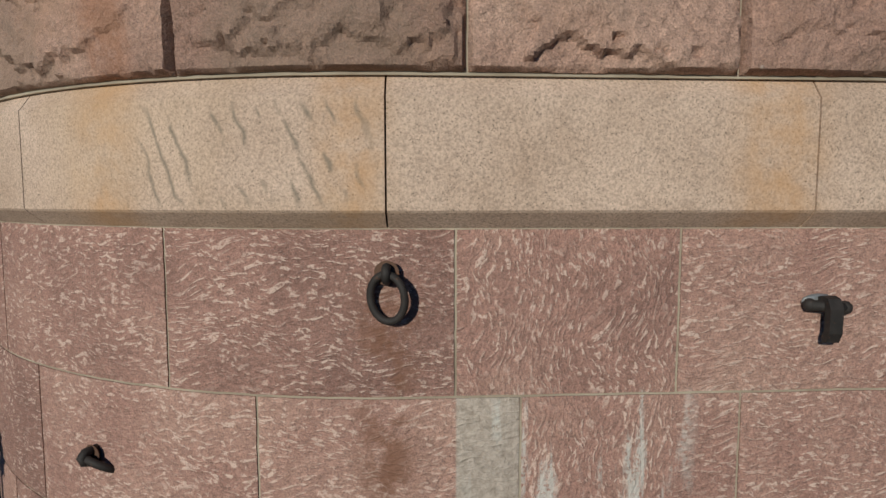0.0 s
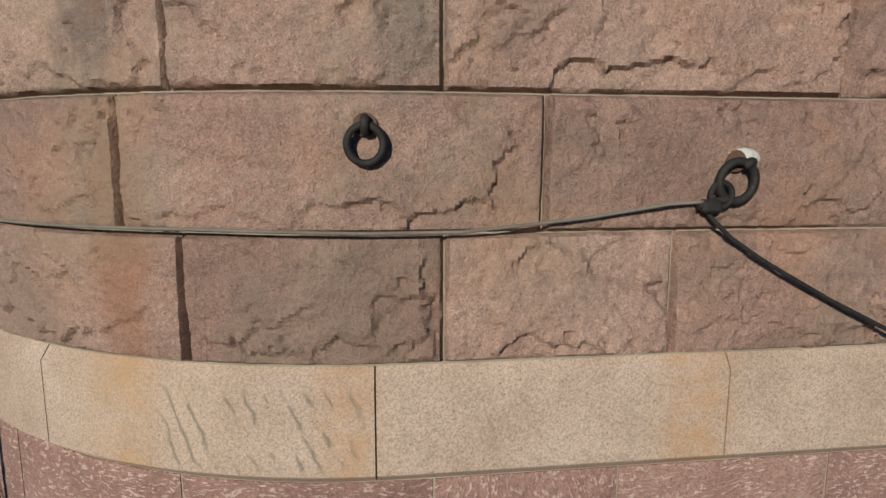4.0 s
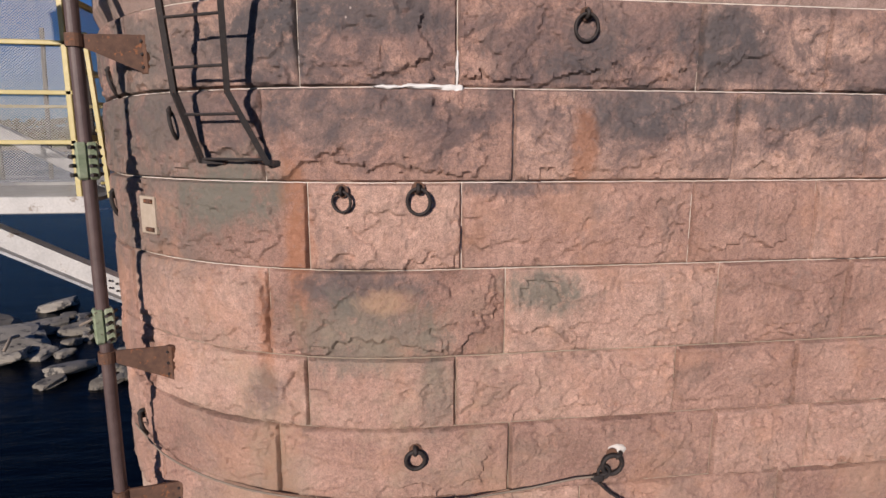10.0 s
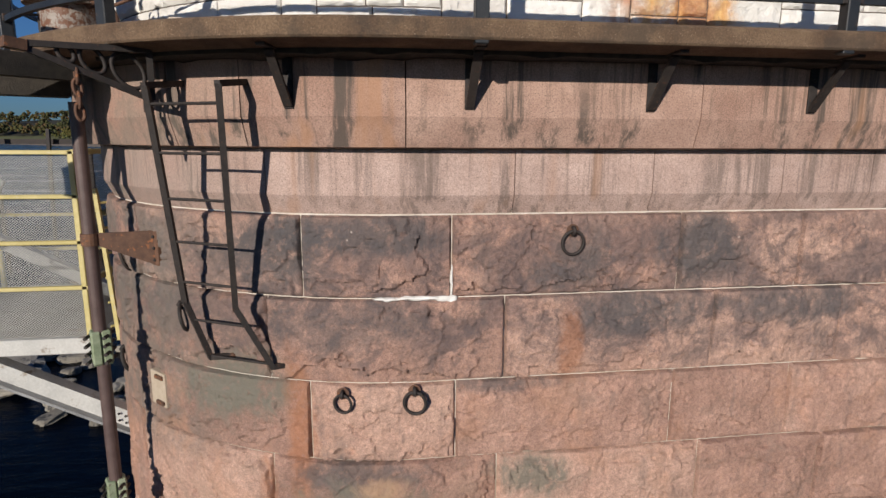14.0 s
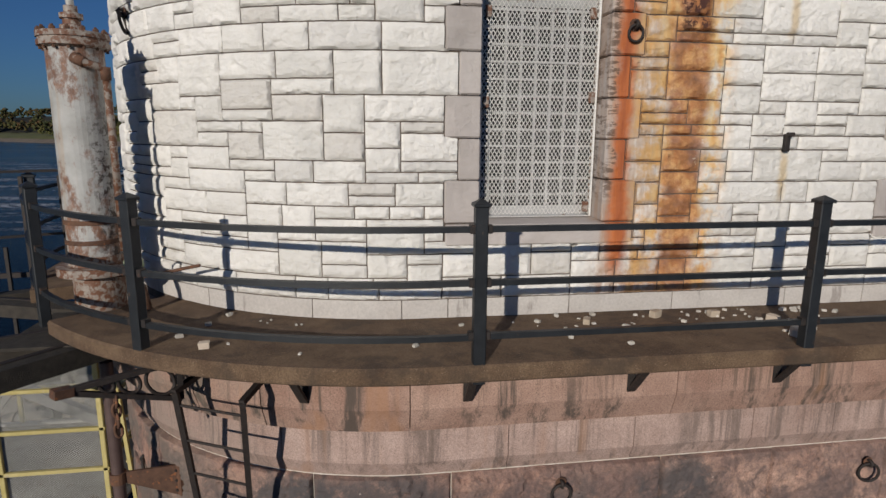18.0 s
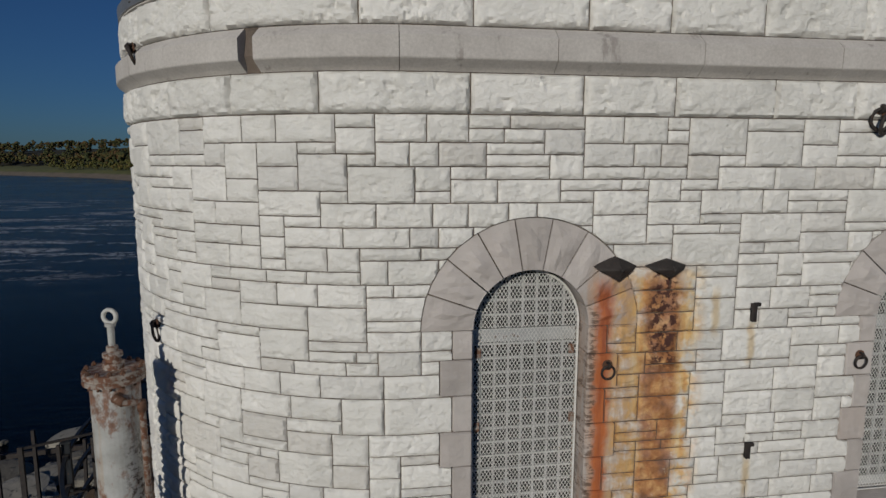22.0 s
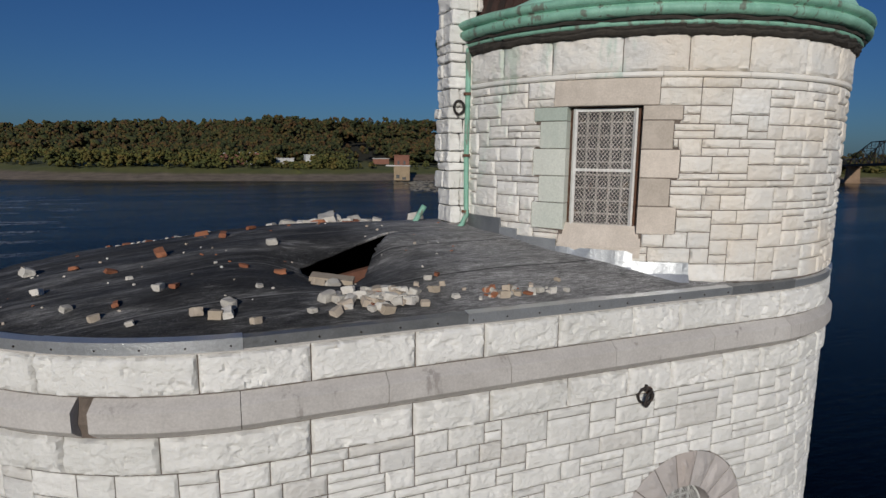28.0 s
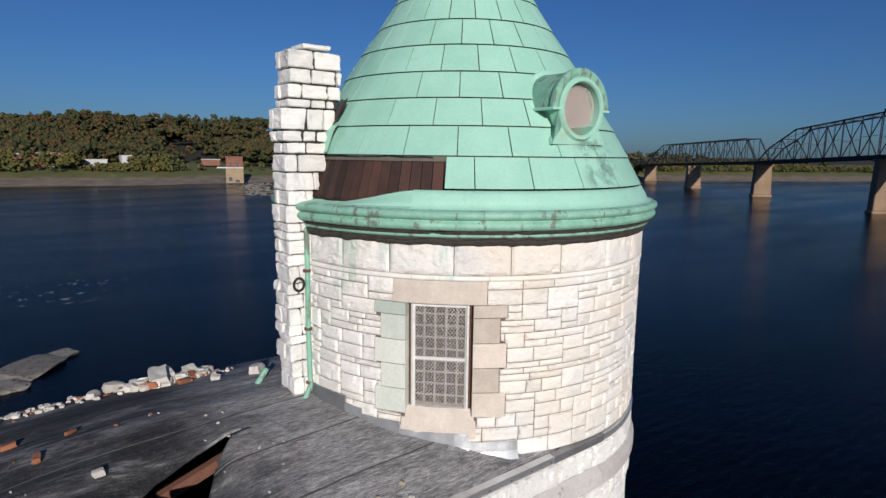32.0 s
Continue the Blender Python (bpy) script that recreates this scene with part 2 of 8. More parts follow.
def band_stone(name, low, high, drip, scratch=False):
    k = Mat(name, 0.85)
    col = k.ramp(k.math('ADD', k.math('MULTIPLY', k.noise(3, 5, 0.6), 0.8), k.math('MULTIPLY', k.rand(), 0.2)), (0.3, low), (0.7, high))
    fine = k.noise(95, 2, 0.7)
    col = k.mix(0.7, col, k.ramp(fine, (0.3, 0.5), (0.5, 0.98), (0.7, 1.35)), 'MULTIPLY')
    col = k.mix(k.times(k.span(k.cells(120), 0.05, 0.3, 1.0, 0.0), 0.3), col, (0.6, 0.33, 0.24))
    col = k.mix(k.span(k.noise(130, 1), 0.64, 0.74), col, (0.16, 0.12, 0.09))
    run = k.noise(1.0, 6, 0.7, k.stretch((5.5, 5.5, 0.3)), 0.3)
    col = k.mix(k.times(k.span(run, 0.5, 0.62), k.span(k.noise(0.9, 4), 0.36, 0.54), drip, 0.9), col, (0.075, 0.06, 0.05))
    fine_run = k.noise(1.0, 5, 0.7, k.stretch((17, 17, 0.5)), 0.2)
    col = k.mix(k.times(k.span(fine_run, 0.5, 0.66), k.span(k.noise(1.3, 5, 0.65), 0.4, 0.6), drip, 0.7), col, (0.1, 0.075, 0.058))
    west = k.times(k.span(k.axis(0), -2.4, -0.9, 1.0, 0.0), k.span(k.noise(3.0, 6, 0.7), 0.35, 0.6), drip)
    col = k.mix(k.times(west, 0.6), col, (0.15, 0.13, 0.105))
    rust = k.noise(1.0, 3, 0.6, k.stretch((3.1, 3.1, 0.25)))
    col = k.mix(k.times(k.span(rust, 0.58, 0.7), drip, 0.55), col, (0.38, 0.2, 0.11))
    if scratch:
        ends = k.math('MAXIMUM', k.window(0, 1.1, 1.42, 0.14), k.math('MAXIMUM', k.window(0, -1.62, -1.36, 0.12), k.window(0, -0.55, -0.32, 0.1)))
        col = k.mix(k.times(ends, k.span(k.noise(4, 5, 0.65), 0.3, 0.7), 0.6), col, (0.5, 0.26, 0.1))
        col = k.mix(k.times(k.window(0, -2.1, -0.3, 0.2), k.span(k.noise(1.7, 4), 0.4, 0.65), 0.2), col, (0.52, 0.36, 0.21))
        lean = k.math('ADD', k.axis(0), k.math('MULTIPLY', k.axis(2), 0.4))
        lean = k.math('ADD', lean, k.math('MULTIPLY', k.noise(5, 2), 0.12))
        line = k.math('ABSOLUTE', k.math('SUBTRACT', k.math('FRACT', k.math('MULTIPLY', lean, 10.5)), 0.5))
        mark = k.times(k.span(line, 0.0, 0.17, 1.0, 0.0), k.window(0, -1.3, -0.38, 0.08), k.span(k.noise(4.2, 3), 0.46, 0.56), k.window(2, 4.7, 5.08, 0.04))
        col = k.mix(k.times(mark, 0.75), col, (0.17, 0.14, 0.105))
    n = k.bump(k.noise(30, 5, 0.6), 0.004, 0.6)
    n = k.bump(fine, 0.002, 0.7, n)
    return k.done(col, None, n)


def limestone(name, rough_face=1.0, grey=0.0):
    k = Mat(name, 0.8)
    r = k.rand()
    low, high = ((0.67, 0.655, 0.615), (0.83, 0.81, 0.77))
    if grey:
        low, high = (0.36, 0.325, 0.305), (0.52, 0.475, 0.45)
    col = k.ramp(k.math('ADD', k.math('MULTIPLY', k.noise(4, 3, 0.55), 0.6), k.math('MULTIPLY', r, 0.4)), (0.25, low), (0.65, high))
    odd = (0.5, 0.47, 0.43) if not grey else (0.38, 0.31, 0.27)
    col = k.mix(k.times(k.span(r, 0.93, 0.97), 0.5), col, odd)
    col = k.mix(k.times(k.span(r, 0.0, 0.25, 1.0, 0.0), 0.25), col, (0.68, 0.66, 0.66))
    cloud = k.span(k.noise(7, 5, 0.62), 0.5, 0.68)
    col = k.mix(k.times(cloud, k.span(r, 0.3, 0.8), 0.22), col, (0.56, 0.54, 0.52))
    col = k.mix(k.times(k.span(k.noise(60, 3, 0.7), 0.62, 0.7), 0.2), col, (0.42, 0.4, 0.37))
    grime = k.times(k.span(k.noise(1.6, 5, 0.65), 0.54, 0.72), 0.18)
    col = k.mix(grime, col, (0.42, 0.41, 0.39))
    # rust that has run down beside the first arch
    sway = k.math('MULTIPLY', k.math('SUBTRACT', k.noise(4.2, 5, 0.65), 0.5), 0.2)
    edge = k.noise(9, 5, 0.68)
    run = k.noise(1.0, 5, 0.65, k.stretch((11, 11, 0.9)))
    yellow = k.times(k.window(0, 1.5, 2.34, 0.12, sway), k.window(2, 11.0, 14.18, 0.12), k.span(k.noise(6, 4, 0.6), 0.34, 0.58))
    col = k.mix(k.times(yellow, 0.9), col, k.ramp(run, (0.36, (0.66, 0.3, 0.06)), (0.52, (0.74, 0.46, 0.15)), (0.66, (0.78, 0.6, 0.33))))
    brown = k.times(k.window(0, 1.8, 2.16, 0.07, sway), k.window(2, 11.05, 14.2, 0.15), k.span(edge, 0.26, 0.4))
    col = k.mix(k.times(brown, 0.9), col, k.ramp(k.noise(5, 5, 0.7), (0.34, (0.2, 0.07, 0.028)), (0.5, (0.4, 0.16, 0.06)), (0.66, (0.66, 0.38, 0.16))))
    crust = k.times(k.window(0, 1.86, 2.12, 0.04, sway), k.window(2, 13.3, 14.25, 0.1), k.span(k.noise(13, 5, 0.72), 0.46, 0.53))
    col = k.mix(crust, col, (0.075, 0.028, 0.02))
    wash = k.times(k.window(0, 1.27, 1.74, 0.08, sway), k.window(2, 11.0, 14.2, 0.15), k.span(run, 0.34, 0.6))
    col = k.mix(k.times(wash, 0.6), col, (0.42, 0.22, 0.1))
    orange = k.times(k.window(0, 1.36, 1.5, 0.05, sway), k.window(2, 11.35, 14.1, 0.12))
    col = k.mix(k.times(orange, 0.95), col, k.ramp(run, (0.35, (0.3, 0.065, 0.016)), (0.65, (0.56, 0.16, 0.04))))
    drips = k.times(k.window(0, 1.29, 1.37, 0.02, sway), k.window(2, 12.0, 13.9, 0.1), k.span(k.noise(1.0, 4, 0.7, k.stretch((8, 8, 30))), 0.48, 0.55))
    col = k.mix(k.times(drips, 0.8), col, (0.1, 0.06, 0.04))
    base = k.times(k.window(0, 1.2, 2.3, 0.1, sway), k.window(2, 10.98, 11.4, 0.1), k.span(edge, 0.4, 0.6))
    col = k.mix(k.times(base, 0.6), col, (0.4, 0.21, 0.12))
    for x, z in ((2.87, 13.5), (2.92, 12.16), (2.5, 13.8)):
        drop_run = k.times(k.window(0, x - 0.035, x + 0.035, 0.025, k.math('MULTIPLY', sway, 0.3)), k.window(2, z - 0.2, z + 0.2, 0.09))
        col = k.mix(k.times(drop_run, 0.6), col, (0.58, 0.4, 0.16))
    # copper wash on the tower beside the window and the downpipe
    green = k.times(k.window(0, 3.1, 4.1, 0.12, sway), k.window(2, 16.9, 19.7, 0.1), k.span(k.noise(1.0, 4, 0.6, k.stretch((3.2, 3.2, 1.1))), 0.5, 0.66))
    col = k.mix(k.times(green, 0.65), col, (0.36, 0.52, 0.44))
    buff = k.times(k.window(0, 3.2, 9.2, 0.5), k.window(2, 16.72, 22.5, 0.1), k.span(k.noise(1.3, 4), 0.25, 0.7))
    col = k.mix(k.times(buff, 0.55), col, (0.8, 0.68, 0.54))
    n = k.bump(k.noise(12, 5, 0.6, k.stretch((1, 1, 1.5)), 0.4), 0.026 * rough_face, 0.85)
    n = k.bump(k.noise(34, 6, 0.75), 0.011 * rough_face, 0.8, n)
    n = k.bump(k.noise(110, 3, 0.7), 0.0014, 0.6, n)
    return k.done(col, None, n)


def simple(name, low, high, scale=6.0, rough=0.7, metal=0.0, bump=0.002, wear=None, wear_at=0.6, streak=False, per_piece=0.2):
    """Plain surface with two scales of variation and an optional second colour in worn patches."""
    k = Mat(name, rough, metal)
    v = k.math('ADD', k.math('MULTIPLY', k.noise(scale, 5, 0.6), 1.0 - per_piece), k.math('MULTIPLY', k.rand(), per_piece))
    col = k.ramp(v, (0.3, low), (0.7, high))
    if wear:
        w = k.noise(scale * 1.7, 5, 0.65, k.stretch((1, 1, 0.25)) if streak else None)
        col = k.mix(k.span(w, wear_at, wear_at + 0.08), col, wear)
    col = k.mix(0.4, col, k.ramp(k.noise(scale * 14, 3, 0.7), (0.3, 0.7), (0.7, 1.25)), 'MULTIPLY')
    n = k.bump(k.noise(scale * 8, 4, 0.6), bump, 0.7)
    return k.done(col, None, n)


GRANITE = granite("pink_granite", (0.28, 0.16, 0.122), (0.41, 0.245, 0.188), (0.52, 0.335, 0.26))
GRANITE_TOOLED = granite("tooled_granite", (0.24, 0.128, 0.103), (0.34, 0.187, 0.15), (0.43, 0.262, 0.208), tooled=True, stains=False)
TAN = band_stone("tan_granite", (0.42, 0.295, 0.22), (0.58, 0.43, 0.34), 0.0, True)
PALE = band_stone("pale_granite", (0.32, 0.22, 0.185), (0.48, 0.355, 0.31), 0.65)
CORBEL = band_stone("streaked_granite", (0.29, 0.175, 0.135), (0.48, 0.325, 0.26), 1.0)
WHITE = limestone("white_limestone")
SMOOTH = limestone("dressed_limestone", 0.25, 0.0)
GREY = limestone("grey_limestone", 0.5, 1.0)


def lime():
    """Joint mortar, freshly limed in the upper courses and dirty below."""
    k = Mat("lime_mortar", 0.9)
    dull = k.ramp(k.noise(3, 5, 0.65), (0.3, (0.24, 0.19, 0.14)), (0.7, (0.42, 0.36, 0.28)))
    fresh = k.ramp(k.noise(4, 5, 0.65), (0.3, (0.45, 0.38, 0.3)), (0.6, (0.66, 0.61, 0.54)))
    high = k.math('ADD', k.axis(2), k.math('MULTIPLY', k.math('SUBTRACT', k.noise(1.1, 4), 0.5), 1.4))
    return k.done(k.mix(k.span(high, 7.3, 8.1), dull, fresh), None, k.bump(k.noise(40, 4), 0.006, 0.7))


LIME = lime()
MORTAR = simple("brown_mortar", (0.085, 0.066, 0.053), (0.19, 0.15, 0.122), 9, 0.9)


def deck_concrete():
    k = Mat("pebbly_brown_concrete", 0.92)
    col = k.ramp(k.noise(3.5, 6, 0.65), (0.3, (0.08, 0.047, 0.028)), (0.7, (0.185, 0.122, 0.074)))
    col = k.mix(0.7, col, k.ramp(k.noise(90, 4, 0.75), (0.3, 0.45), (0.5, 1.0), (0.7, 1.7)), 'MULTIPLY')
    pebble = k.times(k.span(k.cells(75), 0.1, 0.3, 1.0, 0.0), k.span(k.noise(30, 3), 0.5, 0.62))
    col = k.mix(k.times(pebble, 0.75), col, (0.36, 0.27, 0.19))
    col = k.mix(k.times(k.span(k.noise(2.0, 6, 0.7), 0.52, 0.66), 0.6), col, (0.05, 0.037, 0.028))
    return k.done(col, None, k.bump(k.noise(80, 5, 0.75), 0.008, 0.9))


CONCRETE = deck_concrete()
MOULD = simple("string_course_stone", (0.44, 0.41, 0.385), (0.55, 0.52, 0.49), 3, 0.85, wear=(0.33, 0.3, 0.28), wear_at=0.6, streak=True)
PAINT = simple("black_paint", (0.009, 0.011, 0.014), (0.024, 0.027, 0.031), 8, 0.48, wear=(0.075, 0.05, 0.035), wear_at=0.66)
IRON = simple("dark_iron", (0.012, 0.0095, 0.009), (0.034, 0.026, 0.023), 20, 0.72, 0.0, bump=0.003, wear=(0.075, 0.036, 0.022), wear_at=0.6)
RUST = simple("rusted_steel", (0.07, 0.035, 0.022), (0.15, 0.075, 0.045), 14, 0.8, bump=0.004, wear=(0.24, 0.09, 0.035), wear_at=0.58)
PIPE = simple("brown_pipe_paint", (0.07, 0.045, 0.042), (0.12, 0.08, 0.072), 9, 0.5, wear=(0.06, 0.035, 0.03), streak=True)
CLAMP = simple("green_clamp_paint", (0.17, 0.22, 0.13), (0.32, 0.36, 0.25), 20, 0.55, wear=(0.1, 0.06, 0.04))


def tank_paint():
    """White paint, rusted through at the top and in flakes over the lower half."""
    k = Mat("white_tank_paint", 0.62)
    col = k.ramp(k.noise(5, 5, 0.6), (0.3, (0.3, 0.3, 0.285)), (0.7, (0.46, 0.46, 0.45)))
    col = k.mix(k.times(k.span(k.noise(1.0, 5, 0.65, k.stretch((9, 9, 0.7))), 0.5, 0.66), 0.4), col, (0.36, 0.25, 0.15))
    z = k.axis(2)
    need = k.math('ADD', k.math('MULTIPLY', k.span(z, 12.6, 13.0), 0.13), k.math('MULTIPLY', k.span(z, 11.5, 12.5, 1.0, 0.0), 0.14))
    rust = k.span(k.math('ADD', k.noise(8, 8, 0.74, k.stretch((1, 1, 0.6))), need), 0.55, 0.7)
    col = k.mix(k.times(rust, 0.9), col, k.ramp(k.noise(25, 4), (0.3, (0.1, 0.04, 0.022)), (0.7, (0.24, 0.1, 0.045))))
    east = k.times(k.window(0, -2.85, -2.6, 0.05), k.span(k.noise(16, 5, 0.75), 0.5, 0.58), k.span(z, 12.3, 12.9, 1.0, 0.0))
    col = k.mix(east, col, (0.05, 0.035, 0.028))
    return k.done(col, None, k.bump(k.noise(30, 5, 0.7), 0.004, 0.8))


TANK = tank_paint()
TANK_RIM = simple("rusty_white_paint", (0.22, 0.18, 0.15), (0.4, 0.36, 0.32), 12, 0.6, bump=0.003, wear=(0.15, 0.065, 0.035), wear_at=0.46)
WHITE_PAINT = simple("white_paint", (0.62, 0.61, 0.58), (0.78, 0.77, 0.74), 10, 0.5, wear=(0.45, 0.3, 0.24), wear_at=0.68)
YELLOW = simple("yellow_paint", (0.4, 0.33, 0.11), (0.54, 0.46, 0.21), 9, 0.5, wear=(0.45, 0.4, 0.25), wear_at=0.6)
SILVER = simple("galvanised_steel", (0.55, 0.56, 0.57), (0.7, 0.71, 0.72), 4, 0.38, 0.75, bump=0.006)
LEAD = simple("grey_flashing", (0.22, 0.225, 0.23), (0.34, 0.345, 0.35), 4, 0.45, 0.6, bump=0.006)


def copper():
    k = Mat("green_copper", 0.6)
    v = k.math('ADD', k.math('MULTIPLY', k.noise(2.5, 6, 0.6), 0.75), k.math('MULTIPLY', k.rand(), 0.25))
    col = k.ramp(v, (0.3, (0.285, 0.535, 0.42)), (0.7, (0.345, 0.61, 0.49)))
    run = k.noise(1.0, 5, 0.65, k.stretch((5, 5, 0.9)), 0.4)
    col = k.mix(k.times(k.span(run, 0.6, 0.74), 0.3), col, (0.22, 0.38, 0.29))
    col = k.mix(k.times(k.span(k.noise(9, 6, 0.7), 0.6, 0.7), 0.3), col, (0.42, 0.6, 0.53))
    # dark wash and rust below the dormer
    wash = k.times(k.window(0, 5.8, 6.55, 0.15), k.window(2, 20.28, 20.95, 0.08), k.span(k.noise(3.2, 6, 0.7), 0.42, 0.62))
    col = k.mix(k.times(wash, 0.75), col, (0.1, 0.17, 0.15))
    tan = k.times(k.window(0, 5.5, 5.85, 0.1), k.window(2, 20.85, 21.3, 0.1), k.span(k.noise(6, 4), 0.4, 0.6))
    col = k.mix(k.times(tan, 0.6), col, (0.45, 0.36, 0.24))
    col = k.mix(k.times(k.span(k.cells(7), 0.0, 0.03, 1.0, 0.0), 0.8), col, (0.06, 0.08, 0.07))
    col = k.mix(0.2, col, k.ramp(k.noise(35, 4, 0.7), (0.3, 0.7), (0.7, 1.25)), 'MULTIPLY')
    n = k.bump(k.noise(3.5, 3), 0.02, 0.5)
    n = k.bump(k.noise(25, 4, 0.6), 0.003, 0.6, n)
    return k.done(col, None, n)


COPPER = copper()
GUTTER = simple("weathered_copper", (0.15, 0.34, 0.25), (0.28, 0.52, 0.4), 5, 0.6, bump=0.006, wear=(0.16, 0.19, 0.15), wear_at=0.54, streak=True)
SEAM = simple("copper_seam", (0.075, 0.075, 0.06), (0.14, 0.13, 0.1), 14, 0.7)
DECAY = simple("blackened_wood", (0.02, 0.018, 0.015), (0.06, 0.05, 0.04), 14, 0.9, bump=0.01)
PLANK = simple("brown_boards", (0.022, 0.011, 0.008), (0.075, 0.034, 0.024), 5, 0.85, bump=0.005, per_piece=0.5)
TIMBER = simple("reddish_beam", (0.16, 0.07, 0.045), (0.24, 0.11, 0.075), 7, 0.85)
BRICK = simple("orange_brick", (0.22, 0.08, 0.04), (0.37, 0.15, 0.075), 16, 0.9, per_piece=0.5)
CHUNK = simple("broken_stone", (0.46, 0.43, 0.38), (0.66, 0.62, 0.56), 14, 0.9, bump=0.006, per_piece=0.5)
TAN_CHUNK = simple("tan_block", (0.4, 0.33, 0.25), (0.56, 0.475, 0.385), 14, 0.9, bump=0.005, per_piece=0.5)
RIVER_ROCK = simple("river_rock", (0.14, 0.125, 0.1), (0.3, 0.275, 0.23), 1.2, 0.85, bump=0.05, wear=(0.05, 0.048, 0.045), wear_at=0.55, per_piece=0.4)
GRATING = simple("grey_grating", (0.2, 0.19, 0.165), (0.31, 0.295, 0.26), 3, 0.7, wear=(0.16, 0.12, 0.09), wear_at=0.6)
PALE_STEEL = simple("pale_grey_steel_paint", (0.36, 0.36, 0.345), (0.52, 0.515, 0.49), 3, 0.55, wear=(0.24, 0.2, 0.16), wear_at=0.6)
CAGE_WIRE = simple("galvanised_cage_wire", (0.3, 0.3, 0.28), (0.46, 0.45, 0.42), 2, 0.6, wear=(0.42, 0.37, 0.3), wear_at=0.6)
DRIFT = simple("driftwood", (0.16, 0.13, 0.1), (0.28, 0.23, 0.18), 5, 0.9)
GLASS_DARK = simple("dusty_glass", (0.01, 0.0105, 0.011), (0.03, 0.028, 0.026), 3, 0.45, wear=(0.07, 0.045, 0.025), wear_at=0.6)
JAMB = simple("buff_dressed_stone", (0.44, 0.38, 0.32), (0.66, 0.58, 0.5), 4, 0.85, bump=0.006, per_piece=0.4)
JAMB_GREEN = simple("copper_washed_stone", (0.42, 0.47, 0.41), (0.64, 0.65, 0.58), 3, 0.85, bump=0.006, per_piece=0.5)
GRID_PAINT = simple("chalky_grid_paint", (0.42, 0.42, 0.42), (0.58, 0.58, 0.58), 9, 0.7, wear=(0.25, 0.2, 0.16), wear_at=0.6)
TOWER_GRID = simple("weathered_grid_paint", (0.24, 0.22, 0.2), (0.38, 0.35, 0.32), 9, 0.7)
SCREEN_PAINT = simple("rust_tinged_paint", (0.6, 0.54, 0.49), (0.74, 0.68, 0.63), 9, 0.6, wear=(0.4, 0.26, 0.18), wear_at=0.62)
DORMER_BOARD = simple("weathered_board", (0.16, 0.1, 0.075), (0.28, 0.19, 0.15), 6, 0.9)
SILVER_DULL = simple("dull_zinc", (0.3, 0.31, 0.32), (0.42, 0.43, 0.44), 4, 0.5, 0.5, bump=0.006)
# near-black colour that stands in for the lack of light indoors
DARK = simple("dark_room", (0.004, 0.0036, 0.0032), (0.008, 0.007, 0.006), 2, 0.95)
BRIDGE_STEEL = simple("black_bridge_steel", (0.012, 0.012, 0.014), (0.03, 0.03, 0.034), 0.5, 0.7)
PIER_STONE = simple("pier_concrete", (0.2, 0.13, 0.08), (0.3, 0.205, 0.135), 0.15, 0.9, wear=(0.24, 0.16, 0.11), streak=True)
FAR_BRICK = simple("far_brick", (0.17, 0.075, 0.05), (0.24, 0.11, 0.075), 0.6, 0.9)
FAR_TAN = simple("far_tan_wall", (0.27, 0.2, 0.125), (0.36, 0.275, 0.18), 0.3, 0.9)
FAR_WHITE = simple("far_pale_wall", (0.45, 0.45, 0.44), (0.58, 0.58, 0.56), 0.3, 0.8)


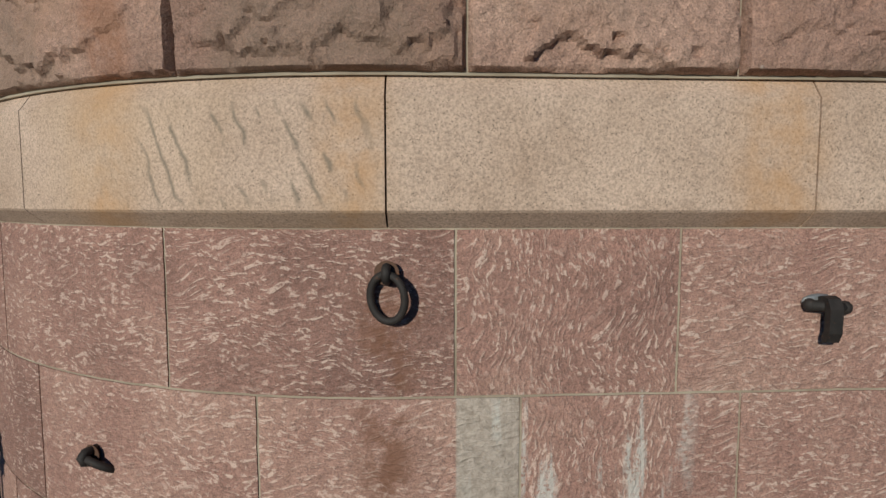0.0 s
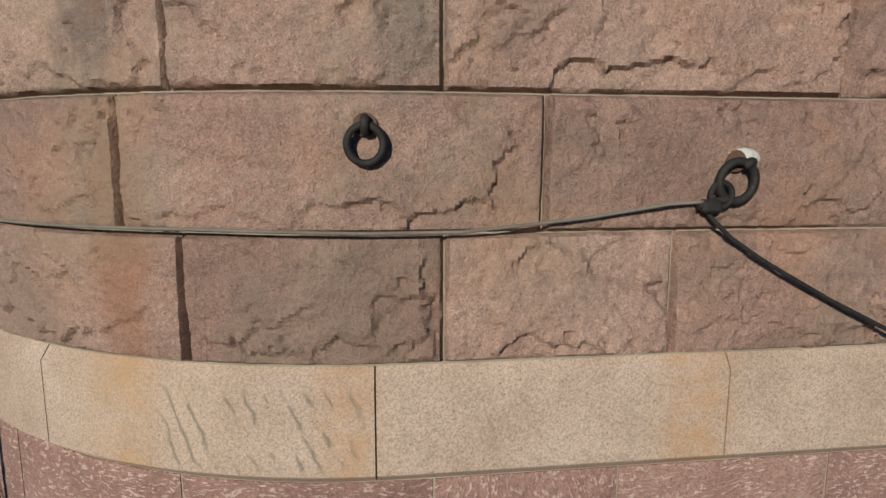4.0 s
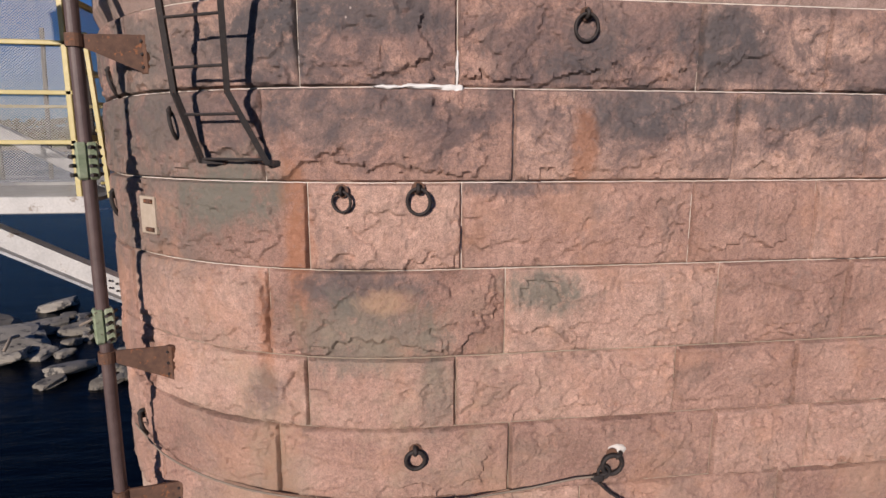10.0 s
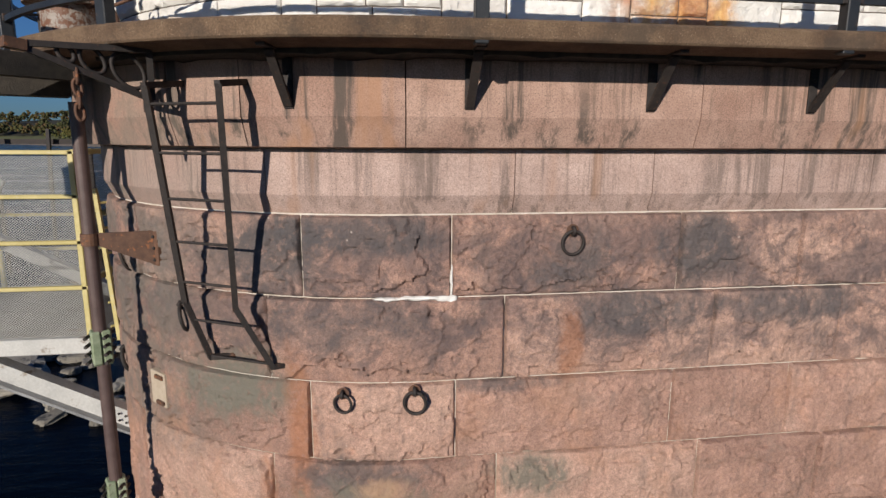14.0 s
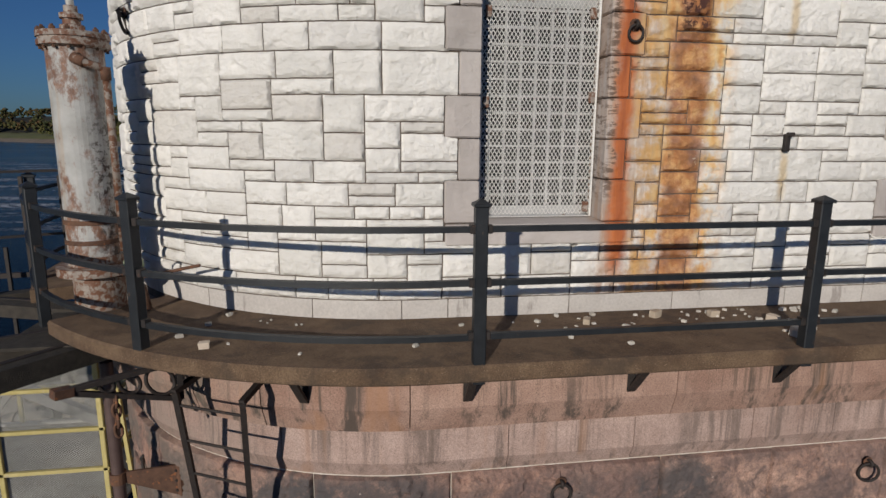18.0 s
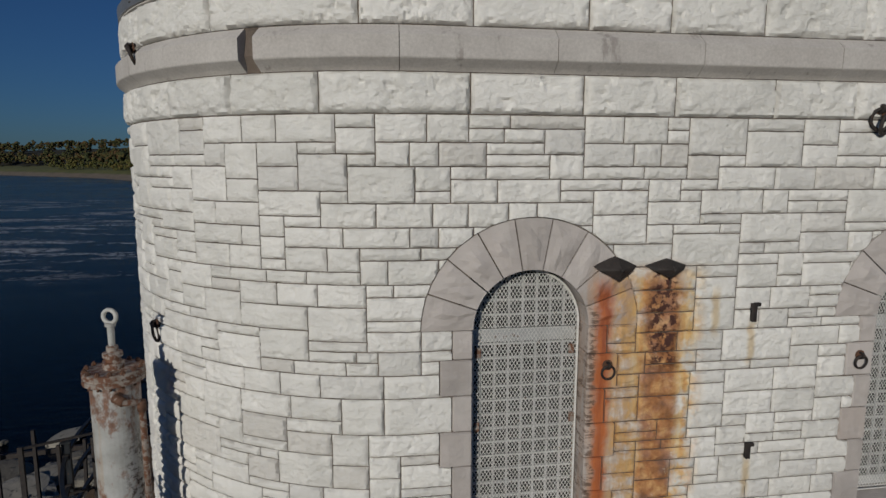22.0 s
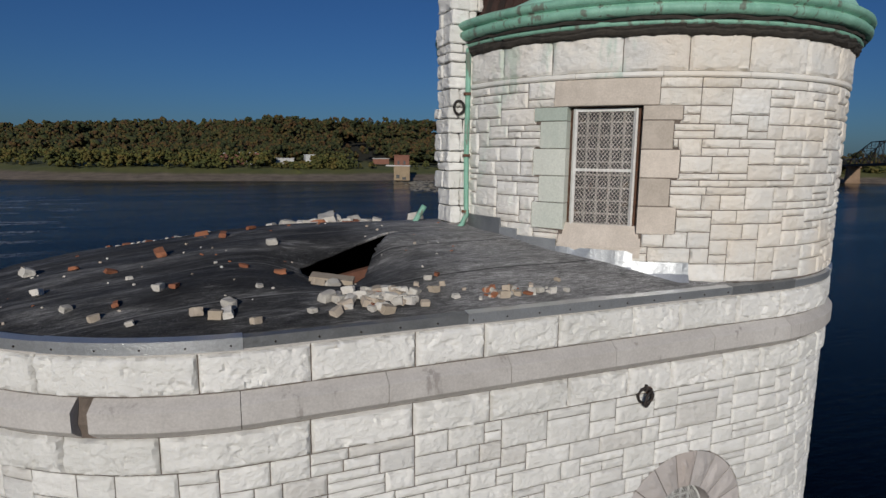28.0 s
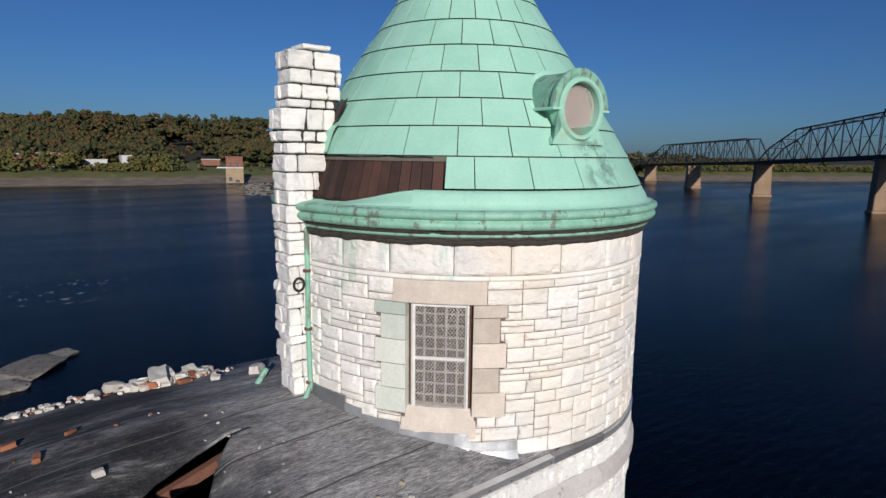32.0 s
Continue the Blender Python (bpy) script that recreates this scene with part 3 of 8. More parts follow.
def roof_felt():
    k = Mat("grey_roof_felt", 0.85)
    along = k.stretch((0.55, 2.3, 1.0), (0, 0, 0.1))
    band = k.noise(1.2, 9, 0.72, along, 0.5)
    right = k.span(k.math('ADD', k.axis(0), k.math('MULTIPLY', k.math('SUBTRACT', k.noise(1.4, 5, 0.65), 0.5), 1.8)), 0.9, 2.2)
    col = k.ramp(band, (0.42, (0.01, 0.01, 0.011)), (0.52, (0.042, 0.041, 0.041)), (0.62, (0.16, 0.156, 0.152)))
    grey = k.ramp(k.noise(2.4, 9, 0.72, along, 0.4), (0.35, (0.14, 0.136, 0.133)), (0.52, (0.26, 0.253, 0.248)), (0.7, (0.36, 0.35, 0.343)))
    col = k.mix(right, col, grey)
    crease = k.noise(1.0, 9, 0.74, k.stretch((1.1, 8.0, 1), (0, 0, 0.1)), 0.6)
    col = k.mix(k.times(k.span(crease, 0.56, 0.66), 0.4), col, k.mix(right, (0.17, 0.165, 0.16), (0.3, 0.295, 0.29)))
    col = k.mix(k.times(k.span(crease, 0.32, 0.43, 1.0, 0.0), 0.7), col, (0.016, 0.016, 0.018))
    grit = k.span(k.noise(48, 5, 0.85), 0.5, 0.64)
    col = k.mix(k.times(grit, 0.5, k.span(k.noise(2.2, 4), 0.3, 0.6)), col, k.mix(right, (0.19, 0.185, 0.18), (0.3, 0.29, 0.285)))
    col = k.mix(0.9, col, k.ramp(k.noise(75, 4, 0.85), (0.34, 0.3), (0.5, 0.95), (0.66, 1.8)), 'MULTIPLY')
    col = k.mix(0.85, col, k.ramp(k.noise(1.0, 4, 0.7, k.stretch((7, 46, 1), (0, 0, 0.1)), 0.3), (0.34, 0.35), (0.5, 0.95), (0.66, 1.8)), 'MULTIPLY')
    lap = k.math('ADD', k.axis(1), k.math('MULTIPLY', k.axis(0), -0.05))
    seam = k.math('FRACT', k.math('MULTIPLY', k.math('ADD', lap, k.math('MULTIPLY', k.noise(0.8, 2), 0.06)), 1.05))
    col = k.mix(k.times(k.span(seam, 0.0, 0.03, 1.0, 0.0), 0.5), col, (0.3, 0.295, 0.29))
    col = k.mix(k.times(k.span(seam, 0.965, 0.985), 0.8), col, (0.015, 0.015, 0.016))
    n = k.bump(k.noise(2.2, 5, 0.6, along), 0.05, 0.7)
    n = k.bump(seam, 0.02, 0.5, n)
    n = k.bump(k.noise(120, 3, 0.8), 0.004, 0.9, n)
    return k.done(col, None, n)


def river():
    k = Mat("river_water", 0.12)
    col = k.ramp(k.noise(0.03, 4, 0.6), (0.35, (0.0006, 0.0014, 0.0035)), (0.65, (0.001, 0.0025, 0.006)))
    streak = k.noise(1.0, 6, 0.65, k.stretch((0.035, 0.12, 1), (0, 0, 0.35)), 0.8)
    rapids = k.times(k.window(0, -190.0, -34.0, 14.0), k.window(1, 80.0, 260.0, 25.0))
    foam = k.times(rapids, k.span(streak, 0.52, 0.62), k.span(k.noise(0.8, 6, 0.72), 0.4, 0.6))
    eddy = k.times(k.window(0, -22.0, 16.0, 8.0), k.window(1, 84.0, 104.0, 6.0), k.span(k.noise(0.35, 5, 0.7), 0.58, 0.68))
    foam = k.math('MAXIMUM', foam, k.times(eddy, 0.5))
    col = k.mix(foam, col, (0.55, 0.57, 0.59))
    chop = k.noise(1.0, 6, 0.66, k.stretch((0.5, 1.5, 1), (0, 0, 0.3)), 0.4)
    n = k.bump(chop, 0.1, 0.8)
    n = k.bump(k.noise(0.11, 3, 0.6), 0.3, 0.3, n)
    k.b.inputs["IOR"].default_value = 1.33
    k.b.inputs["Specular IOR Level"].default_value = 0.08
    lane = k.span(k.noise(1.0, 5, 0.65, k.stretch((0.008, 0.035, 1), (0, 0, -0.25)), 0.6), 0.4, 0.6)
    wet = k.math('ADD', 0.1, k.math('MULTIPLY', lane, 0.1))
    return k.done(col, k.math('ADD', wet, k.math('MULTIPLY', foam, 0.6, True)), n)


def foliage():
    k = Mat("autumn_foliage", 0.9)
    r = k.math('ADD', k.math('MULTIPLY', k.span(k.noise(0.1, 2, 0.6), 0.28, 0.72), 0.75), k.math('MULTIPLY', k.rand(), 0.25))
    col = k.ramp(r, (0.0, (0.022, 0.032, 0.009)), (0.3, (0.036, 0.044, 0.011)), (0.5, (0.055, 0.055, 0.013)), (0.66, (0.09, 0.065, 0.015)), (0.8, (0.085, 0.038, 0.012)), (1.0, (0.028, 0.036, 0.01)))
    col = k.mix(0.7, col, k.ramp(k.noise(0.35, 4, 0.7), (0.3, 0.4), (0.7, 1.6)), 'MULTIPLY')
    return k.done(col, None, k.bump(k.noise(0.8, 4, 0.7), 1.2, 0.9))


def bushes():
    k = Mat("bank_foliage", 0.9)
    col = k.ramp(k.math('ADD', k.math('MULTIPLY', k.span(k.noise(0.12, 2, 0.6), 0.3, 0.7), 0.7), k.math('MULTIPLY', k.rand(), 0.3)), (0.0, (0.045, 0.055, 0.014)), (0.4, (0.082, 0.088, 0.018)), (0.7, (0.13, 0.11, 0.022)), (1.0, (0.125, 0.078, 0.02)))
    col = k.mix(0.7, col, k.ramp(k.noise(0.9, 4, 0.7), (0.3, 0.35), (0.7, 1.5)), 'MULTIPLY')
    return k.done(col, None, k.bump(k.noise(1.2, 4, 0.7), 0.8, 0.9))


def bank():
    k = Mat("river_bank", 0.95)
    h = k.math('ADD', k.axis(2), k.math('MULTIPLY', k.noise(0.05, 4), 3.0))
    mud = k.ramp(k.noise(0.12, 6, 0.7), (0.3, (0.1, 0.075, 0.052)), (0.7, (0.27, 0.215, 0.16)))
    grass = k.ramp(k.noise(0.06, 5, 0.65), (0.3, (0.07, 0.085, 0.02)), (0.7, (0.14, 0.135, 0.04)))
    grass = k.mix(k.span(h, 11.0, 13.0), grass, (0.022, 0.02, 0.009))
    return k.done(k.mix(k.span(h, 4.2, 6.0), mud, grass), None, k.bump(k.noise(0.5, 5), 0.4, 0.6))


ROOF, WATER, LEAVES, BUSH, BANK = roof_felt(), river(), foliage(), bushes(), bank()

# ---- plan of the building ----
RAD, XL, XR = 3.2, -0.2, 6.0
HALF = math.pi * RAD


def outline(s, off=0.0):
    """Point and outward normal on the building's stadium-shaped plan, s metres along the front, off metres proud.
    The house wall, set back from the pier's face, is slightly longer at its rounded end."""
    longer = 0.14 * min(1.0, max(0.0, (-0.07 - off) / 0.03))
    if s < XL - HALF:
        return (XL + (XL - HALF - s), 2 * RAD + off), (0.0, 1.0)
    if s < XL:
        a = (XL - s) / RAD
        n = (-math.sin(a), -math.cos(a))
        return (XL + (RAD + off + longer * n[0] ** 2) * n[0], RAD + (RAD + off) * n[1]), n
    if s <= XR:
        return (s, -off), (0.0, -1.0)
    if s <= XR + HALF:
        a = (s - XR) / RAD
        n = (math.sin(a), -math.cos(a))
        return (XR + (RAD + off) * n[0], RAD + (RAD + off) * n[1]), n
    return (XR - (s - XR - HALF), 2 * RAD + off), (0.0, 1.0)


SMIN, SMAX = XL - HALF, XR + HALF + (XR - XL)


def steps(s0, s1, step=0.16):
    """Stations from s0 to s1, fine on the curves and with one at each end of the flat."""
    n = max(1, int(math.ceil((s1 - s0) / step)))
    if s0 >= XL and s1 <= XR:
        n = max(1, int(math.ceil((s1 - s0) / 0.6)))
    return [s0 + (s1 - s0) * i / n for i in range(n + 1)]


def sweep(bm, profile, s0, s1, step=0.16, caps=True, closed=True):
    """A bar with the given (off, z) section that follows the plan from s0 to s1."""
    rings = []
    for s in steps(s0, s1, step):
        ring = []
        for off, z in profile:
            (x, y), _ = outline(s, off)
            ring.append(bm.verts.new((x, y, z)))
        rings.append(ring)
    k = len(profile)
    for a, b in zip(rings, rings[1:]):
        for i in range(k if closed else k - 1):
            j = (i + 1) % k
            bm.faces.new((a[i], b[i], b[j], a[j]))
    if caps and closed:
        bm.faces.new(rings[0])
        bm.faces.new(rings[-1][::-1])
    return bm


def mesh_of(bm, name, material, smooth=False):
    bmesh.ops.recalc_face_normals(bm, faces=bm.faces[:])
    me = bpy.data.meshes.new(name)
    bm.to_mesh(me)
    bm.free()
    me.materials.append(material)
    if smooth:
        for p in me.polygons:
            p.use_smooth = True
    return me


def thing(name, bm, material, label="", category="", group="", kind="", smooth=False):
    return tagged(new(name, mesh_of(bm, name, material, smooth)), label, category, group, kind)


def part(name, bm, material, parent, label="", kind="", smooth=False):
    ob = new(name, mesh_of(bm, name, material, smooth))
    ob.parent = parent
    return tagged(ob, label, kind=kind)


def data_mesh(name, verts, faces, material, smooth=True, crisp=0):
    me = bpy.data.meshes.new(name)
    me.from_pydata(verts, [], faces)
    me.materials.append(material)
    if smooth:
        me.polygons.foreach_set("use_smooth", [True] * len(me.polygons))
        if crisp:
            me.set_sharp_from_angle(angle=radians(crisp))
    return me


def child(name, mesh, parent, label="", kind=""):
    ob = new(name, mesh)
    ob.parent = parent
    return tagged(ob, label, kind=kind)


def smooth01(x):
    x = min(1.0, max(0.0, x))
    return x * x * (3 - 2 * x)


def box(bm, x0, x1, y0, y1, z0, z1, m=None, bevel=0.0):
    r = bmesh.ops.create_cube(bm, size=1.0)
    vs = r["verts"]
    for v in vs:
        v.co = Vector(((x0 + x1) / 2 + v.co.x * (x1 - x0), (y0 + y1) / 2 + v.co.y * (y1 - y0), (z0 + z1) / 2 + v.co.z * (z1 - z0)))
    if bevel:
        es = list({e for v in vs for e in v.link_edges})
        vs = list({v for f in bmesh.ops.bevel(bm, geom=es, offset=bevel, segments=1, affect='EDGES')["faces"] for v in f.verts} | {v for v in vs if v.is_valid})
    if m is not None:
        bmesh.ops.transform(bm, matrix=m, verts=vs)
    return bm


def rod(bm, a, b, r, seg=10, r2=None):
    """A round bar from a to b."""
    a, b = Vector(a), Vector(b)
    d = b - a
    m = Matrix.Translation((a + b) / 2) @ d.to_track_quat('Z', 'Y').to_matrix().to_4x4()
    bmesh.ops.create_cone(bm, cap_ends=True, segments=seg, radius1=r, radius2=r if r2 is None else r2, depth=d.length, matrix=m)
    return bm


def beam(bm, a, b, w, h, up=(0, 0, 1)):
    """A square bar from a to b, w wide and h high."""
    a, b = Vector(a), Vector(b)
    d = (b - a)
    x = d.normalized()
    y = Vector(up).cross(x)
    if y.length < 1e-4:
        y = Vector((0, 1, 0)).cross(x)
    y.normalize()
    z = x.cross(y)
    m = Matrix(((x.x, y.x, z.x, 0), (x.y, y.y, z.y, 0), (x.z, y.z, z.z, 0), (0, 0, 0, 1)))
    m.translation = (a + b) / 2
    return box(bm, -d.length / 2, d.length / 2, -w / 2, w / 2, -h / 2, h / 2, m)


def tube(bm, pts, r, seg=8, close=False):
    """A round bar that follows a line of points."""
    pts = [Vector(p) for p in pts]
    n = len(pts)
    rings = []
    side = None
    for i, p in enumerate(pts):
        t = (pts[(i + 1) % n] - pts[i - 1]) if close else (pts[min(i + 1, n - 1)] - pts[max(i - 1, 0)])
        t.normalize()
        if side is None:
            side = t.orthogonal().normalized()
        side = (side - t * side.dot(t)).normalized()
        up = t.cross(side)
        rings.append([bm.verts.new(p + (side * math.cos(2 * math.pi * k / seg) + up * math.sin(2 * math.pi * k / seg)) * r) for k in range(seg)])
    pairs = list(zip(rings, rings[1:])) + ([(rings[-1], rings[0])] if close else [])
    for a, b in pairs:
        for k in range(seg):
            bm.faces.new((a[k], a[(k + 1) % seg], b[(k + 1) % seg], b[k]))
    if not close:
        bm.faces.new(rings[0][::-1])
        bm.faces.new(rings[-1])
    return bm


def on_wall(s, off, z):
    (x, y), _ = outline(s, off)
    return Vector((x, y, z))


def wall_matrix(s, off, z):
    """Local x along the wall to the right, local y outwards, local z up."""
    (x, y), n = outline(s, off)
    m = Matrix(((-n[1], n[0], 0, x), (n[0], n[1], 0, y), (0, 0, 1, z), (0, 0, 0, 1)))
    return m


TOWER_C, TOWER_R = (6.0, 3.2), 2.96


def drum(s, off=0.0):
    """Plan of the tower: s metres of arc from its front, to the right."""
    a = s / TOWER_R
    n = (math.sin(a), -math.cos(a))
    return (TOWER_C[0] + (TOWER_R + off) * n[0], TOWER_C[1] + (TOWER_R + off) * n[1]), n


def rock_face(s, z, cell, seed, relief, rough=1.0):
    """Depth of a quarried granite face: broad hollows, a broken ledge low on the block, flake scars and coarse grain."""
    s0, s1, z0, z1 = cell
    rnd = [0.5 + 0.5 * math.sin(seed * k) for k in (91.3, 57.1, 33.7, 71.9, 47.3)]
    p = Vector((s + seed * 3.7, z * 1.1, seed * 1.3))
    q = p + noise.noise_vector(p * 3.0) * 0.1
    crack = 0.5 * noise.noise(q * 2.3) + 0.3 * noise.noise(q * 6.1) + 0.2 * noise.noise(q * 14.0) + 0.08 * noise.noise(q * 33.0)
    h = z1 - z0
    low = smooth01(((z - z0) - h * (0.02 + 0.2 * rnd[0]) + 0.4 * crack) / 0.024)
    high = smooth01(((z1 - z) - 0.03 - 0.07 * rnd[1] + 0.3 * crack) / 0.05)
    left = smooth01(((s - s0) - 0.02 - 0.14 * rnd[2] ** 2 + 0.28 * crack) / 0.05)
    right = smooth01(((s1 - s) - 0.02 - 0.2 * rnd[3] ** 2 + 0.3 * crack) / 0.03)
    bite = 0.35 + 0.65 * smooth01(0.5 + 1.6 * noise.noise(p * 1.1 + Vector((0, 0, 4.4))))
    shelf = 1.0 - 0.62 * bite * (1.0 - min(low, high, left, right))
    hollow = 0.5 * noise.noise(p * 1.5) + 0.26 * noise.noise(q * 3.6)
    mid = noise.voronoi(q * 2.4)[1][0]
    flake = max(-0.4, min(0.35, 0.35 * noise.noise(mid * 5.3) + 0.9 * (q * 2.4 - mid).dot(noise.noise_vector(mid * 9.1))))
    scar = 0.3 * smooth01((crack + 0.25 * noise.noise(q * 1.7 + Vector((0, 0, 7.7))) - 0.2 - 0.12 * rnd[4]) / 0.03)
    coarse = 0.13 * noise.noise(q * 9.0) + 0.1 * noise.noise(p * 21.0) + 0.06 * noise.noise(p * 43.0)
    near = min(s - s0, s1 - s, z - z0, z1 - z)
    return relief * smooth01(near / 0.02) * max(0.04, shelf + 0.4 * hollow + 0.4 * flake - scar + rough * coarse)


def split_face(s, z, cell, seed, relief, edge, rugged, facet, cliff):
    """Depth of a split limestone face: a rough plateau chipped back towards its edges."""
    s0, s1, z0, z1 = cell
    p = Vector((s + seed * 3.7, z * 1.2, seed * 1.3))
    q = p + noise.noise_vector(p * 6.0) * 0.05
    wob = 0.6 * noise.noise(q * 7.0) + 0.35 * noise.noise(q * 17.0)
    rnd = [0.5 + 0.5 * math.sin(seed * k) for k in (91.3, 57.1, 33.7, 71.9)]
    near = min(s - s0, s1 - s, z - z0, z1 - z)
    e = min((s - s0) * (0.8 + rnd[0]), (s1 - s) * (0.7 + rnd[1]), (z - z0) * (0.6 + 0.8 * rnd[2]), (z1 - z) * (1.2 + rnd[3]))
    shelf = smooth01((e - rugged + 2.6 * rugged * wob) / (rugged * cliff))
    mid = noise.voronoi(q * facet)[1][0]
    chip = max(-0.5, min(0.4, 0.3 * noise.noise(mid * 5.3) + 0.9 * (q * facet - mid).dot(noise.noise_vector(mid * 9.1))))
    scar = smooth01((wob + 0.5 * noise.noise(q * 4.0) - 0.3) / 0.05)
    return relief * smooth01(near / edge) * (0.58 + 0.3 * shelf + 0.45 * chip - 0.35 * scar + 0.2 * noise.noise(p * 3.0) + 0.14 * noise.noise(p * 24.0))


def stone_data(plan, s0, s1, z0, z1, off, gap, step, relief, seed, edge=0.05, push=None, back=0.05, wobble=0.003, facet=2.2, rugged=0.09, cliff=0.45):
    """Vertices and faces of one split stone on a wall: a rough face and four recessed sides."""
    s0, s1, z0, z1 = s0 + gap / 2, s1 - gap / 2, z0 + gap / 2, z1 - gap / 2
    nu, nv = max(2, math.ceil((s1 - s0) / step)), max(2, math.ceil((z1 - z0) / step))
    verts, faces = [], []
    for j in range(nv + 1):
        z = z0 + (z1 - z0) * j / nv
        for i in range(nu + 1):
            s = s0 + (s1 - s0) * i / nu
            d = rock_face(s, z, (s0, s1, z0, z1), seed, relief) if cliff == 0 else split_face(s, z, (s0, s1, z0, z1), seed, relief, edge, rugged, facet, cliff)
            ss, zz = s, z
            if i in (0, nu) or j in (0, nv):
                ss += wobble * noise.noise(Vector((s * 14, z * 14, 3.1)))
                zz += wobble * noise.noise(Vector((s * 14, z * 14, 9.4)))
            if push:
                ss, zz = push(ss, zz)
            (x, y), _ = plan(ss, off + d)
            verts.append((x, y, zz))
    w = nu + 1
    for j in range(nv):
        for i in range(nu):
            k = j * w + i
            faces.append((k, k + 1, k + w + 1, k + w))
    rim = [i for i in range(w)] + [j * w + nu for j in range(1, nv + 1)] + [nv * w + i for i in range(nu - 1, -1, -1)] + [j * w for j in range(nv - 1, 0, -1)]
    base = len(verts)
    for q, k in enumerate(rim):
        x, y, z = verts[k]
        s_here = s0 + (s1 - s0) * (k % w) / nu
        if push:
            s_here, _ = push(s_here, z0 + (z1 - z0) * (k // w) / nv)
        (bx, by), n = plan(s_here, off - back)
        verts.append((bx, by, z))
    m = len(rim)
    for q in range(m):
        faces.append((rim[q], base + q, base + (q + 1) % m, rim[(q + 1) % m]))
    return verts, faces


def stones(parent, name, plan, cells, off, gap, step, relief, material, limit=300, near=None, edge=0.05, push=None, joined_name="stonework", facet=2.2, rugged=0.09, cliff=0.45):
    """Lays stones on a wall: up to limit of them (near first) as pieces of their own, the rest as one joined piece."""
    single, rest = [], []
    for c in cells:
        (single if (near is None or near(c)) and len(single) < limit else rest).append(c)
    for n, (a, b, z0, z1) in enumerate(single):
        v, f = stone_data(plan, a, b, z0, z1, off, gap, step, relief, n * 0.731 + z0 * 5.0 + a, edge, push, facet=facet, rugged=rugged, cliff=cliff)
        child(name, data_mesh(name, v, f, material, True, 38), parent)
    if rest:
        vs, fs = [], []
        for n, (a, b, z0, z1) in enumerate(rest):
            v, f = stone_data(plan, a, b, z0, z1, off, gap, step * 1.3, relief, n * 0.517 + z0 * 5.0 + a, edge, push, facet=facet, rugged=rugged, cliff=cliff)
            k = len(vs)
            vs += v
            fs += [tuple(i + k for i in q) for q in f]
        child(joined_name, data_mesh(joined_name, vs, fs, material, True, 38), parent, kind="stuff")


def ashlar(s0, s1, z0, z1, unit, cell, blocked, rng, tall=0.78):
    """Random-range ashlar: (s0, s1, z0, z1) of stones one to three rows high."""
    rows = max(1, round((z1 - z0) / unit))
    levels = [z0]
    for _ in range(rows):
        levels.append(levels[-1] + rng.uniform(0.8, 1.2))
    k = (z1 - z0) / (levels[-1] - z0)
    levels = [z0 + (v - z0) * k for v in levels]
    cols = int((s1 - s0) / cell)
    taken = [[blocked(s0 + (c + 0.5) * cell, (levels[r] + levels[r + 1]) / 2) for c in range(cols)] for r in range(rows)]
    out = []
    for r in range(rows):
        c = 0
        while c < cols:
            if taken[r][c]:
                c += 1
                continue
            run = 1
            while c + run < cols and not taken[r][c + run]:
                run += 1
            pick = rng.random()
            h = 3 if pick < 0.14 * tall else 2 if pick < tall else 1
            w = rng.randint(5, 11) if h == 1 else rng.randint(5, 12) if h == 2 else rng.randint(8, 13)
            if run - w < 4:
                w = run if run <= 14 else run - 5
            w = min(w, run)
            h = min(h, rows - r)
            while h > 1 and w * cell < 1.15 * (levels[r + h] - levels[r]):
                h -= 1
            while h > 1 and any(taken[r + q][c + i] for q in range(h) for i in range(w)):
                h -= 1
            for q in range(h):
                for i in range(w):
                    taken[r + q][c + i] = True
            out.append((s0 + c * cell, s0 + (c + w) * cell, levels[r], levels[r + h]))
            c += w
    return out

# ---- granite base ----
def joints(marks, lo, hi, step):
    """Joint places of a course, carried on past the known ones."""
    marks = list(marks)
    k = 0
    while marks[0] > lo:
        marks.insert(0, marks[0] - step * (1.12 if k % 2 else 0.93))
        k += 1
    while marks[-1] < hi:
        marks.append(marks[-1] + step * (0.8 if k % 2 else 0.62))
        k += 1
    return marks


def ring_wall(name, profile, material, label, s0=SMIN, s1=SMAX, step=0.2):
    bm = bmesh.new()
    sweep(bm, profile, s0, s1, step)
    return thing(name, bm, material, label, kind="structure")


wall_base = ring_wall("wall_base", [(-0.062, -1.5), (-0.062, 5.19), (-0.5, 5.19), (-0.5, -1.5)], LIME, "pale lime mortar core behind the lower granite blocks")
for z0, z1, marks in ((0.2, 1.2, (-1.2, 0.4, 1.5)), (1.2, 2.2, (-0.6, 0.7, 1.9)), (2.2, 3.2, (-1.3, 0.1, 1.3)),
                      (3.2, 3.9, (-0.875, 0.24, 1.184)), (3.9, 4.6, (-1.297, -0.033, 0.902))):
    near_water = z1 < 3.3
    js = joints(marks, -4.6, 4.5, 1.45)
    stones(wall_base, "granite_block", outline, [(a, b, z0, z1) for a, b in zip(js, js[1:])], -0.055, 0.012,
           0.12 if near_water else 0.045, 0.01, GRANITE_TOOLED, edge=0.02, facet=3.0)

